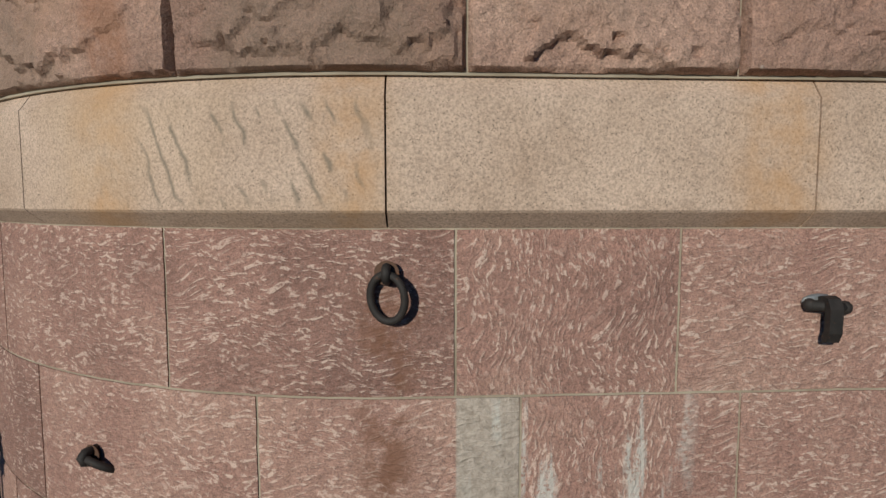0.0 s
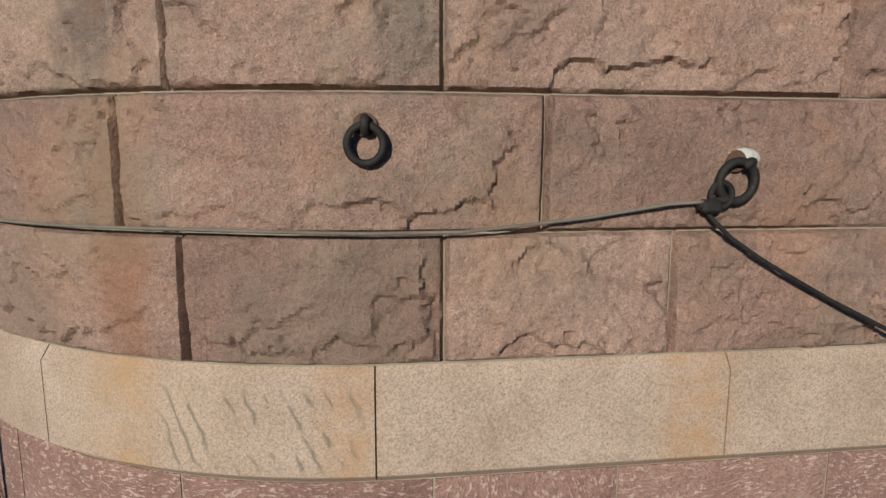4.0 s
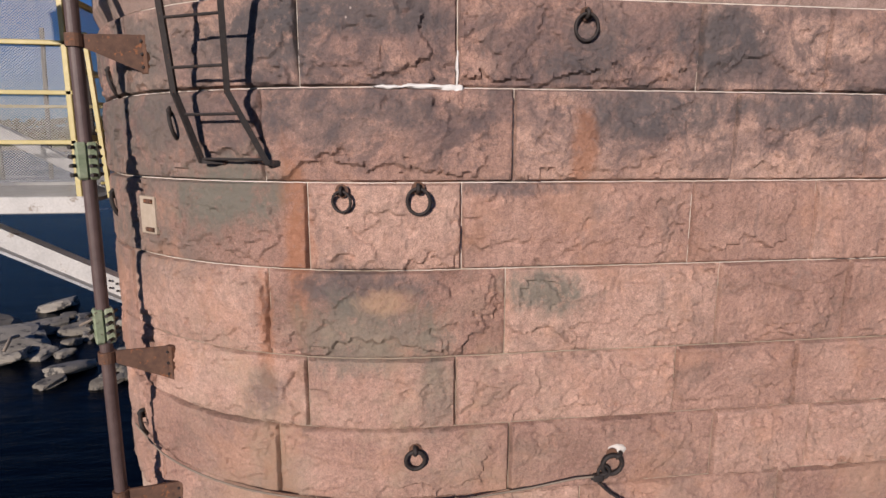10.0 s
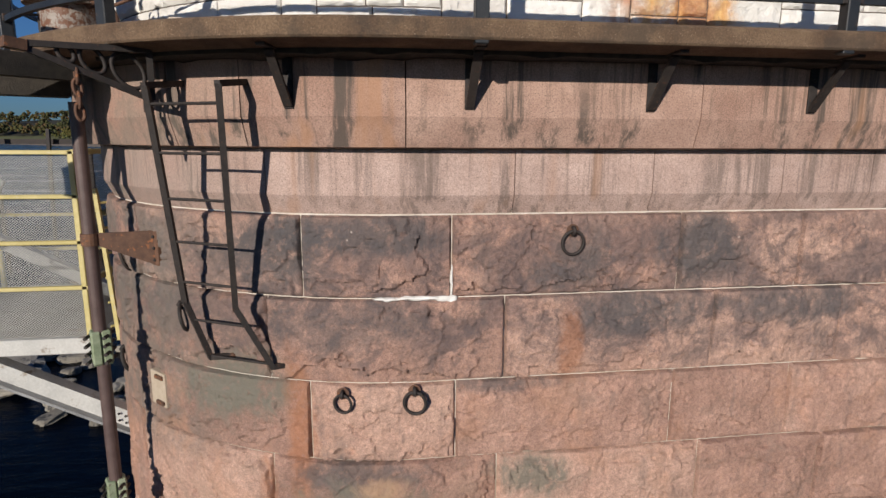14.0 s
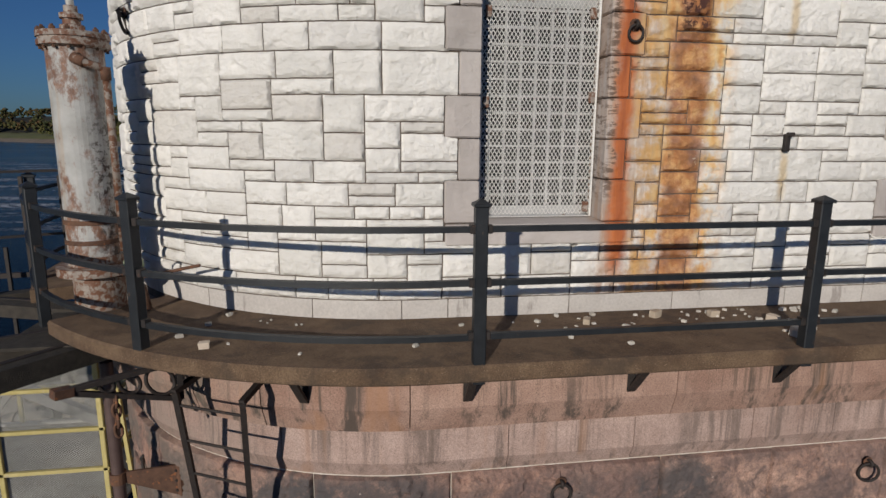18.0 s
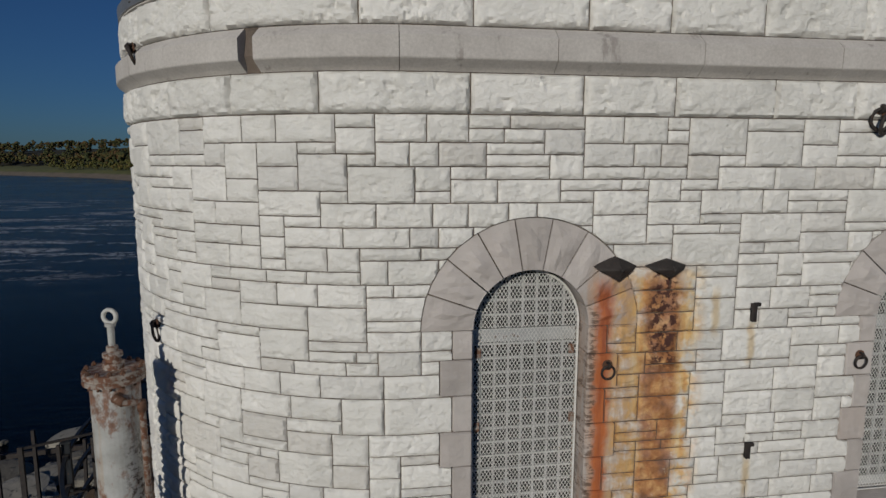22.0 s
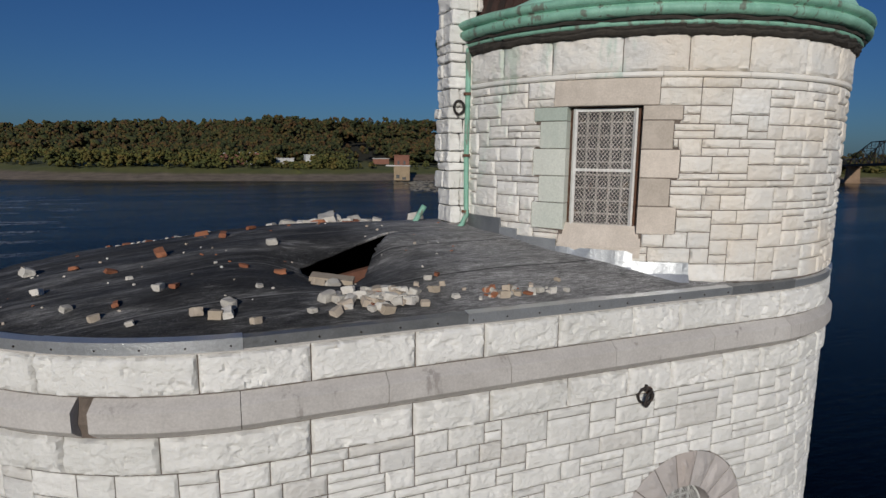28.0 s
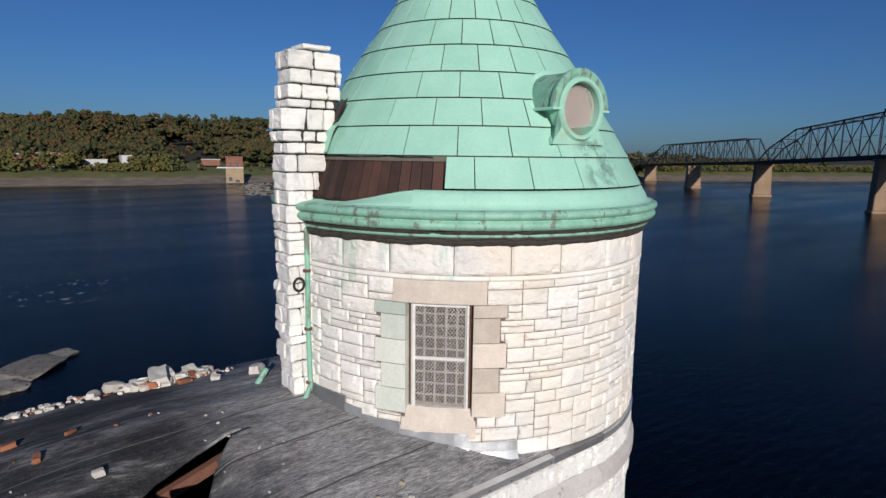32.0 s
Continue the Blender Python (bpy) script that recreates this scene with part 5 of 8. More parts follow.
for kind, x, y, size in (("brick", -1.04, 2.59, 1.5), ("brick", -0.86, 1.3, 0.9), ("stone", -1.0, 1.32, 1.1), ("tan", -0.68, 0.7, 1.2), ("tan", -0.52, 0.6, 1.2),
                         ("stone", -0.4, 0.78, 1.3), ("stone", -0.42, 0.6, 1.2), ("tan", -0.2, 0.42, 0.9), ("stone", 0.18, 2.45, 1.2), ("brick", -0.59, 3.9, 1.3), ("brick", -0.34, 3.2, 1.2),
                         ("brick", 0.05, 3.7, 1.0), ("brick", 0.16, 1.62, 1.0), ("tan", 0.52, 1.42, 1.2), ("stone", 0.68, 1.4, 1.4), ("stone", 0.48, 0.72, 1.5), ("stone", 0.8, 0.72, 1.3), ("tan", 0.62, 0.55, 1.2),
                         ("stone", 0.92, 0.66, 1.3), ("stone", 0.72, 0.86, 1.3), ("tan", 1.0, 0.8, 1.2), ("tan", 0.5, 0.42, 1.1), ("brick", 0.95, 0.75, 1.1), ("stone", -2.1, 1.9, 1.1), ("stone", -2.4, 2.9, 1.6),
                         ("brick", -1.5, 2.2, 0.9), ("stone", -1.75, 1.25, 0.9), ("stone", -1.3, 1.9, 0.6), ("brick", -1.9, 2.6, 0.8), ("tan", 2.34, 0.55, 1.2), ("tan", 2.25, 0.45, 1.1), ("brick", 2.15, 0.6, 1.0),
                         ("stone", 2.7, 0.5, 1.0), ("stone", 1.6, 0.95, 0.8), ("brick", 1.72, 1.0, 0.7), ("tan", 1.7, 0.8, 0.8), ("brick", -1.35, 1.15, 0.8), ("stone", -0.1, 1.1, 0.6), ("brick", -0.2, 1.7, 0.7),
                         ("tan", -1.5, 0.95, 0.9), ("stone", -1.2, 0.7, 0.7), ("brick", 0.9, 0.5, 0.8), ("stone", 0.3, 0.5, 0.8)):
    drop(kind, x, y, size * 0.86)
for n in range(48):
    t = rng.random()
    drop(rng.choice(("stone", "stone", "tan", "stone")), 0.62 + 0.85 * t + rng.gauss(0, 0.1), 0.62 + rng.gauss(0, 0.12) + 0.06 * t, rng.uniform(0.45, 1.15))
for n in range(34):
    drop(rng.choice(("stone", "stone", "tan", "brick")), rng.uniform(1.75, 3.1), 0.45 + abs(rng.gauss(0, 0.12)), rng.uniform(0.25, 0.7))
for n in range(230):
    t = rng.random() ** 0.7
    x = -1.8 + 4.2 * t + rng.gauss(0, 0.2)
    drop(rng.choice(("stone", "stone", "stone", "brick")), x, 5.45 + rng.gauss(0, 0.16) - (0.25 * math.exp(-((x - 1.5) / 0.5) ** 2)), rng.uniform(0.4, 1.4) * (1.3 if 0.8 < x < 2.2 else 0.55))
for x, y, size in ((1.42, 5.2, 3.2), (1.5, 5.42, 3.6), (1.95, 5.4, 2.2), (1.2, 5.45, 2.0), (2.74, 4.5, 2.2), (0.8, 5.5, 2.3), (2.13, 4.67, 1.2), (0.5, 5.35, 1.6), (1.75, 5.2, 1.8)):
    drop("stone", x, y, size)
for n in range(70):
    drop(rng.choice(("stone", "stone", "brick", "tan")), rng.uniform(-2.6, 2.6), rng.uniform(0.5, 3.6), rng.uniform(0.1, 0.3))
# board lying at the edge of the hole
bm = bmesh.new()
box(bm, -0.24, 0.24, -0.1, 0.1, -0.028, 0.028, Matrix.Translation((0.72, 1.62, roof_z(0.72, 1.62) + 0.1)) @ Euler((0.1, 0.12, -0.35)).to_matrix().to_4x4(), 0.006)
thing("stone_slab", bm, TAN_CHUNK, "cracked tan slab lying at the edge of the roof hole", "slab")

# ---- round tower ----
def lathe(bm, profile, a0, a1, seg, centre=TOWER_C, closed=False):
    """Turns an (r, z) line about the tower's axis between two angles from its front."""
    rings = []
    for q in range(seg + 1):
        a = a0 + (a1 - a0) * q / seg
        rings.append([bm.verts.new((centre[0] + r * math.sin(a), centre[1] - r * math.cos(a), z)) for r, z in profile])
    k = len(profile)
    for a, b in zip(rings, rings[1:]):
        for i in range(k if closed else k - 1):
            bm.faces.new((a[i], b[i], b[(i + 1) % k], a[(i + 1) % k]))
    if closed:
        bm.faces.new(rings[0])
        bm.faces.new(rings[-1][::-1])
    return bm


FULL = (-math.pi, math.pi)
WIN_A, WIN_S = radians(-45.2), radians(-45.2) * TOWER_R
WIN_W, WIN_Z0, WIN_Z1 = 0.39, 17.34, 18.78
tower = tagged(new("tower"), "round white limestone tower with a damaged green copper cone roof", "tower")


def tower_jamb(z):
    return 0.5 if z < 17.29 else 0.88 if int((z - 17.29) / 0.335) % 2 == 0 else 0.79


def tower_clear(s, z, grow=0.0):
    d = abs(s - WIN_S)
    if 18.80 < z < 19.115:
        return d < 0.61 + grow
    return 17.10 < z <= 18.80 and d < tower_jamb(z) + grow


def tower_push(s, z):
    if tower_clear(s, z, 0.006):
        d = 0.617 if 18.80 < z else tower_jamb(z) + 0.007
        return WIN_S + math.copysign(d, s - WIN_S), z
    return s, z


bm = bmesh.new()
levels = [15.9, 16.4] + [16.7 + 0.1 * q for q in range(31)]
seg = 180
ring_verts = [[bm.verts.new((*drum(TOWER_R * (-math.pi + 2 * math.pi * q / seg), -0.008)[0], z)) for q in range(seg)] for z in levels]
for j in range(len(levels) - 1):
    for q in range(seg):
        a = -math.pi + 2 * math.pi * (q + 0.5) / seg
        zc = (levels[j] + levels[j + 1]) / 2
        if abs(a - WIN_A) * TOWER_R < WIN_W + 0.1 and 17.1 < zc < WIN_Z1:
            continue
        bm.faces.new((ring_verts[j][q], ring_verts[j][(q + 1) % seg], ring_verts[j + 1][(q + 1) % seg], ring_verts[j + 1][q]))
bmesh.ops.recalc_face_normals(bm, faces=bm.faces[:])
bmesh.ops.solidify(bm, geom=bm.faces[:], thickness=0.3)
core = part("mortar_core", bm, MORTAR, tower)

rng = random.Random(23)
lo, hi = radians(-128) * TOWER_R, radians(62) * TOWER_R
cells = ashlar(lo, hi, 16.72, 19.115, 0.094, 0.045, lambda s, z: tower_clear(s, z, -0.03), rng, 0.66)
cells.sort(key=lambda c: abs((c[0] + c[1]) / 2 - radians(-40) * TOWER_R))
stones(core, "limestone_block", drum, cells, 0.0, 0.011, 0.02, 0.028, WHITE, 300, edge=0.01, facet=5.0, rugged=0.024, push=tower_push, joined_name="limestone_stonework")
js = [radians(a) * TOWER_R for a in (-128, -112, -99, -85.8, -72.5, -58.1, -41.7, -27.6, -14.0, 1.8, 16, 31, 47, 62)]
stones(core, "frieze_block", drum, [(a, b, 19.18, 19.6) for a, b in zip(js, js[1:])], 0.0, 0.011, 0.028, 0.04, WHITE, edge=0.01, facet=3.4, rugged=0.03, cliff=0.35)
for a in range(-128, 62, 19):
    bm = bmesh.new()
    lathe(bm, [(2.9, 19.115), (2.985, 19.117), (3.0, 19.135), (3.0, 19.165), (2.985, 19.178), (2.9, 19.18)], radians(a) + 0.001, radians(a + 19) - 0.001, 10, closed=True)
    part("moulding", bm, SMOOTH, tower)


def drum_box(b, s0, s1, z0, z1, off0, off1, n=4, bevel=True):
    prof = [(TOWER_R + off0, z0), (TOWER_R + off1, z0), (TOWER_R + off1, z1), (TOWER_R + off0, z1)]
    if bevel:
        prof = [(TOWER_R + off0, z0), (TOWER_R + off1 - 0.008, z0), (TOWER_R + off1, z0 + 0.008), (TOWER_R + off1, z1 - 0.008), (TOWER_R + off1 - 0.008, z1), (TOWER_R + off0, z1)]
    return lathe(b, prof, s0 / TOWER_R, s1 / TOWER_R, n, closed=True)


tower_window = child("tower_window", None, tower, "tall mesh-screened window with dressed stone surround")
bm = bmesh.new()
drum_box(bm, WIN_S - 0.61, WIN_S + 0.61, 18.803, 19.11, -0.3, 0.015, 8)
part("lintel", bm, JAMB, tower_window, "long dressed stone lintel")
z = 17.29
while z < 18.78:
    zt = min(18.8, 17.29 + 0.335 * (int((z + 0.02 - 17.29) / 0.335) + 1))
    for side in (-1, 1):
        bm = bmesh.new()
        a, b = sorted((WIN_S + side * (WIN_W + 0.05), WIN_S + side * tower_jamb((z + zt) / 2)))
        drum_box(bm, a + 0.003, b - 0.003, z + 0.004, zt - 0.004, -0.3, 0.012, 3)
        part("jamb_stone", bm, JAMB_GREEN if side < 0 else JAMB, tower_window)
    z = zt
bm = bmesh.new()
lathe(bm, [(TOWER_R - 0.3, 16.99), (TOWER_R + 0.04, 17.0), (TOWER_R + 0.05, 17.12), (TOWER_R - 0.08, 17.375), (TOWER_R - 0.3, 17.375)], (WIN_S - 0.495) / TOWER_R, (WIN_S + 0.495) / TOWER_R, 6, closed=True)
part("window_sill", bm, JAMB, tower_window, "sloping pale stone sill with rust spots")
bm = bmesh.new()
lathe(bm, [(TOWER_R - 0.24, WIN_Z0 - 0.05), (TOWER_R - 0.24, WIN_Z1 + 0.05)], (WIN_S - 0.5) / TOWER_R, (WIN_S + 0.5) / TOWER_R, 6)
part("glass", bm, GLASS_DARK, tower_window, "dark glass")


def at_drum(ds, off, z):
    (x, y), _ = drum(WIN_S + ds, off)
    return Vector((x, y, z))


bm = bmesh.new()
for ds in (-WIN_W + 0.02, WIN_W - 0.02):
    beam(bm, at_drum(ds, -0.1, WIN_Z0), at_drum(ds, -0.1, WIN_Z1), 0.04, 0.04)
for z in (WIN_Z0 + 0.02, WIN_Z1 - 0.02, (WIN_Z0 + WIN_Z1) / 2 - 0.02):
    beam(bm, at_drum(-WIN_W, -0.1, z), at_drum(WIN_W, -0.1, z), 0.035, 0.035)
part("screen_rim", bm, WHITE_PAINT, tower_window, "white steel rim of the screen")
bm = bmesh.new()
for ds in (-WIN_W - 0.005, WIN_W + 0.005):
    beam(bm, at_drum(ds, -0.13, WIN_Z0), at_drum(ds, -0.13, WIN_Z1), 0.05, 0.09)
beam(bm, at_drum(-WIN_W, -0.13, WIN_Z1 + 0.005), at_drum(WIN_W, -0.13, WIN_Z1 + 0.005), 0.09, 0.04)
part("rusted_casing", bm, RUST, tower_window, "rusty inner casing")
for q in range(1, 5):
    ds = -WIN_W + 2 * WIN_W * q / 5
    bm = bmesh.new()
    beam(bm, at_drum(ds, -0.19, WIN_Z0), at_drum(ds, -0.19, WIN_Z1), 0.02, 0.022)
    part("window_bar", bm, TOWER_GRID, tower_window)
for q in range(1, 9):
    z = WIN_Z0 + (WIN_Z1 - WIN_Z0) * q / 9
    bm = bmesh.new()
    beam(bm, at_drum(-WIN_W, -0.19, z), at_drum(WIN_W, -0.19, z), 0.02, 0.02)
    part("window_bar", bm, TOWER_GRID, tower_window)
mesh_screen(tower_window, lambda x, z: abs(x) < WIN_W - 0.02 and WIN_Z0 + 0.02 < z < WIN_Z1 - 0.02, -WIN_W, WIN_W, WIN_Z0, WIN_Z1,
            lambda x, z: tuple(at_drum(x, -0.1, z)), 0.046, 0.056, 0.0058, "mesh_screen", SCREEN_PAINT)

# copper cornice and gutter
bm = bmesh.new()
lathe(bm, [(2.9, 19.585), (2.99, 19.575), (3.03, 19.6), (3.045, 19.63), (3.04, 19.65), (3.055, 19.67), (3.05, 19.695), (2.9, 19.7)], *FULL, 300)
for v in bm.verts:
    if math.hypot(v.co.x - TOWER_C[0], v.co.y - TOWER_C[1]) > 2.95:
        k = 0.035 * noise.noise(v.co * 4.3) + 0.02 * noise.noise(v.co * 13.0)
        v.co += Vector((k, -k, 0.8 * k - 0.012))
part("eaves_board", bm, DECAY, tower, "blackened decaying eaves board")
bm = bmesh.new()
lathe(bm, [(3.0, 19.66), (3.05, 19.675), (3.075, 19.7), (3.06, 19.73), (3.0, 19.745), (3.06, 19.76), (3.13, 19.775), (3.165, 19.81), (3.17, 19.85), (3.14, 19.88), (3.11, 19.89), (3.13, 19.9), (3.175, 19.92), (3.19, 19.955), (3.18, 19.99), (3.14, 20.015), (3.05, 20.03)], *FULL, 120)
part("gutter", bm, GUTTER, tower, "moulded weathered green copper gutter", smooth=True)
bm = bmesh.new()
lathe(bm, [(3.0, 19.715), (3.085, 19.72), (3.09, 19.745), (3.07, 19.768), (3.0, 19.77)], *FULL, 200)
for v in bm.verts:
    k = 0.05 * noise.noise(v.co * 3.1) + 0.02 * noise.noise(v.co * 11.0)
    if math.hypot(v.co.x - TOWER_C[0], v.co.y - TOWER_C[1]) > 3.05:
        v.co.x += (v.co.x - TOWER_C[0]) / 3.08 * k
        v.co.y += (v.co.y - TOWER_C[1]) / 3.08 * k
        v.co.z += 0.4 * k
part("rotten_strip", bm, DECAY, tower, "black rotten strip between the gutter rolls")
bm = bmesh.new()
lathe(bm, [(3.1, 20.02), (3.03, 20.05), (3.015, 20.1), (2.96, 20.2), (2.93, 20.245), (2.9, 20.25)], radians(-52), math.pi, 100)
part("fascia", bm, COPPER, tower, "green copper fascia above the gutter", smooth=True)
bm = bmesh.new()
lathe(bm, [(3.1, 20.02), (3.03, 20.05), (3.015, 20.1), (2.95, 20.2), (2.93, 20.245)], radians(-125), radians(-51.5), 60)
for v in bm.verts:
    a = math.degrees(math.atan2(v.co.x - TOWER_C[0], TOWER_C[1] - v.co.y))
    k = smooth01((-50.0 - a) / 24.0)
    v.co.z += -0.85 * k * max(0.0, v.co.z - 20.03) + 0.02 * k * noise.noise(v.co * 4.0)
part("torn_fascia", bm, COPPER, tower, "torn bent copper edge below the exposed boards")


def cone_r(z):
    """Radius of the copper cone, flaring slightly at its foot."""
    pts = ((20.25, 2.92), (20.67, 2.70), (21.06, 2.47), (21.44, 2.23), (21.81, 1.99), (22.2, 1.73), (22.6, 1.45), (23.1, 1.13), (23.7, 0.78), (24.4, 0.38), (25.0, 0.05))
    for (z0, r0), (z1, r1) in zip(pts, pts[1:]):
        if z <= z1:
            return r0 + (r1 - r0) * (z - z0) / (z1 - z0)
    return 0.02


ROWS = (20.265, 20.67, 21.06, 21.435, 21.805, 22.2, 22.595, 23.0, 23.42, 23.9, 24.4, 24.95)
bm = bmesh.new()
lathe(bm, [(cone_r(z) - 0.03, z) for z in (20.6,) + ROWS[1:]], *FULL, 75)
cone = part("cone_underlay", bm, SEAM, tower, "dark seams between the copper sheets")
COUNT = 24
for r, (z0, z1) in enumerate(zip(ROWS, ROWS[1:])):
    for q in range(COUNT):
        a0 = radians(15.0 * q - 180.0 + (8.1 if r == 0 else 3.5 if r % 2 else 10.8))
        a1 = a0 + math.tau / COUNT
        mid = math.degrees((a0 + a1) / 2)
        mid = (mid + 180) % 360 - 180
        if r == 0 and -128 < mid < -52:
            continue
        if r == 1 and -112 < mid < -92:
            continue
        g = 0.009
        prof = [(cone_r(z0 + g) - 0.012, z0 + g), (cone_r(z0 + g) + 0.012, z0 + g), (cone_r((z0 + z1) / 2) + 0.004 + 0.003 * math.sin(q * 3.1 + r), (z0 + z1) / 2), (cone_r(z1 - g), z1 - g), (cone_r(z1 - g) - 0.014, z1 - g)]
        lo_a = a0 + 0.0065 / max(0.3, cone_r(z1))
        hi_a = a1 - 0.0065 / max(0.3, cone_r(z1))
        if r == 0 and -52 <= mid < -40:
            lo_a = radians(-44.3)
        b2 = bmesh.new()
        lathe(b2, prof, lo_a, hi_a, 4, closed=True)
        part("copper_sheet", b2, COPPER, cone)
# exposed roof boards where sheets are missing
for q in range(30):
    a0 = radians(-132 + q * 3.0)
    bm = bmesh.new()
    up = 0.004 * math.sin(q * 5.3)
    lathe(bm, [(2.86 + up, 20.06), (2.86 + up, 20.1), (cone_r(20.7) - 0.045 + up, 20.72), (cone_r(20.7) - 0.075, 20.72), (2.8, 20.06)], a0 + 0.002, a0 + radians(3.0) - 0.002, 1, closed=True)
    part("roof_board", bm, PLANK, tower)
bm = bmesh.new()
lathe(bm, [(cone_r(20.66) + 0.01, 20.655), (cone_r(20.66) - 0.04, 20.66), (cone_r(20.7) - 0.04, 20.7)], radians(-118), radians(-48), 40)
for v in bm.verts:
    v.co.z += 0.02 * noise.noise(v.co * 5.0)
part("torn_edge", bm, DECAY, tower, "dark torn edge of the copper sheets")

# round dormer
dormer = child("round_dormer", None, tower, "round copper dormer with a wire mesh opening")
DA, DZ = radians(-3.2), 21.31
dx, dy = math.sin(DA), -math.cos(DA)
side = Vector((-dy, dx, 0))
out = Vector((dx, dy, 0))
centre = Vector((TOWER_C[0], TOWER_C[1], DZ)) + out * 2.6


def ring_tube(b, section, a0=0.0, a1=math.tau, seg=48):
    """Turns a closed (radius, depth) section about the dormer's axis."""
    rings = []
    for q in range(seg + 1):
        a = a0 + (a1 - a0) * q / seg
        u = side * math.cos(a) + Vector((0, 0, math.sin(a)))
        rings.append([b.verts.new(centre + u * r + out * d) for r, d in section])
    k = len(section)
    for p, n in zip(rings, rings[1:]):
        for i in range(k):
            b.faces.new((p[i], n[i], n[(i + 1) % k], p[(i + 1) % k]))
    if a1 - a0 < math.tau - 0.01:
        b.faces.new(rings[0])
        b.faces.new(rings[-1][::-1])
    return b


for nm, section, aa, ab, mt in (("hood", ((0.41, -1.2), (0.495, -1.2), (0.495, -0.04), (0.53, -0.03), (0.535, 0.02), (0.52, 0.04), (0.47, 0.05), (0.41, 0.03)), 0.0, math.pi, GUTTER),
                                ("opening_ring", ((0.345, -0.14), (0.345, 0.04), (0.362, 0.065), (0.4, 0.065), (0.42, 0.03), (0.42, -0.14)), 0.0, math.tau, COPPER)):
    bm = bmesh.new()
    ring_tube(bm, section, aa, ab)
    part(nm, bm, mt, dormer)
# flared skirt plate below the hood
bm = bmesh.new()
left = []
for q in range(9):
    k = q / 8
    left.append((0.41 - 0.085 * math.sin(math.pi * min(1.0, k * 1.15)) + 0.1 * k ** 2, 0.0 - 0.47 * k))
loop = [(-x, z) for x, z in left] + [(x, z) for x, z in reversed(left)]
loop += [(0.37 * math.cos(a), 0.37 * math.sin(a)) for a in [0.0]] + [(0.37 * math.cos(-math.pi * q / 16), 0.37 * math.sin(-math.pi * q / 16)) for q in range(1, 17)]
faces2 = []
for d in (0.02, -0.55):
    faces2.append([bm.verts.new(centre + side * x + out * d + Vector((0, 0, z))) for x, z in loop])
bm.faces.new(faces2[0])
bm.faces.new(faces2[1][::-1])
for i in range(len(loop)):
    j2 = (i + 1) % len(loop)
    bm.faces.new((faces2[0][i], faces2[1][i], faces2[1][j2], faces2[0][j2]))
bmesh.ops.triangulate(bm, faces=[f for f in bm.faces if len(f.verts) > 4])
part("skirt", bm, COPPER, dormer, "flared copper skirt below the opening")
m = Matrix.Translation(centre) @ Matrix(((side.x, out.x, 0, 0), (side.y, out.y, 0, 0), (0, 0, 1, 0), (0, 0, 0, 1)))
for sgn in (-1, 1):
    bm = bmesh.new()
    box(bm, min(sgn * 0.4, sgn * 0.54), max(sgn * 0.4, sgn * 0.54), -0.9, 0.05, -0.03, 0.005, m, 0.006)
    part("hood_ledge", bm, COPPER, dormer)
bm = bmesh.new()
ring_tube(bm, ((0.49, -0.62), (0.56, -0.64), (0.56, -0.6), (0.5, -0.56)), 0.1, math.pi + 0.1)
part("hood_flashing", bm, COPPER, dormer, "lapped copper strip behind the hood")
bm = bmesh.new()
bmesh.ops.create_circle(bm, cap_ends=True, segments=32, radius=0.4, matrix=Matrix.Translation(centre + out * -0.13) @ out.to_track_quat('Z', 'Y').to_matrix().to_4x4())
part("dormer_board", bm, DORMER_BOARD, dormer, "brown board behind the mesh")
mesh_screen(dormer, lambda x, z: math.hypot(x, z - DZ) < 0.375, -0.38, 0.38, DZ - 0.38, DZ + 0.38, lambda x, z: tuple(centre + side * x + out * -0.06 + Vector((0, 0, z - DZ))), 0.036, 0.044, 0.009, "mesh_disc", SCREEN_PAINT)

# stone stack against the tower
stack = tagged(new("stone_chimney"), "cracked white limestone chimney stack rising beside the copper roof", "chimney")
rng = random.Random(5)
n = 0


def stack_block(x0, x1, y0, y1, z0, z1, material):
    global n
    n += 1
    bm = bmesh.new()
    g = 0.007 if z0 < 20.2 else 0.013
    box(bm, x0 + g, x1 - g, y0 + g, y1 - g, z0 + g, z1 - g, None, 0.014)
    bmesh.ops.subdivide_edges(bm, edges=[e for e in bm.edges if e.calc_length() > 0.07], cuts=3, use_grid_fill=True)
    c = Vector(((x0 + x1) / 2, (y0 + y1) / 2, (z0 + z1) / 2))
    for v in bm.verts:
        p = v.co + Vector((n * 1.7, 0, 0))
        d = (v.co - c)
        v.co += Vector((math.copysign(0.018, d.x) * noise.noise(p * 7), math.copysign(0.022, d.y) * noise.noise(p * 6 + Vector((0, n, 0))), 0.008 * noise.noise(p * 9)))
        v.co += Vector((math.copysign(0.012, d.x), math.copysign(0.012, d.y), 0)) * noise.noise(p * 19)
    part("limestone_block", bm, material, stack)


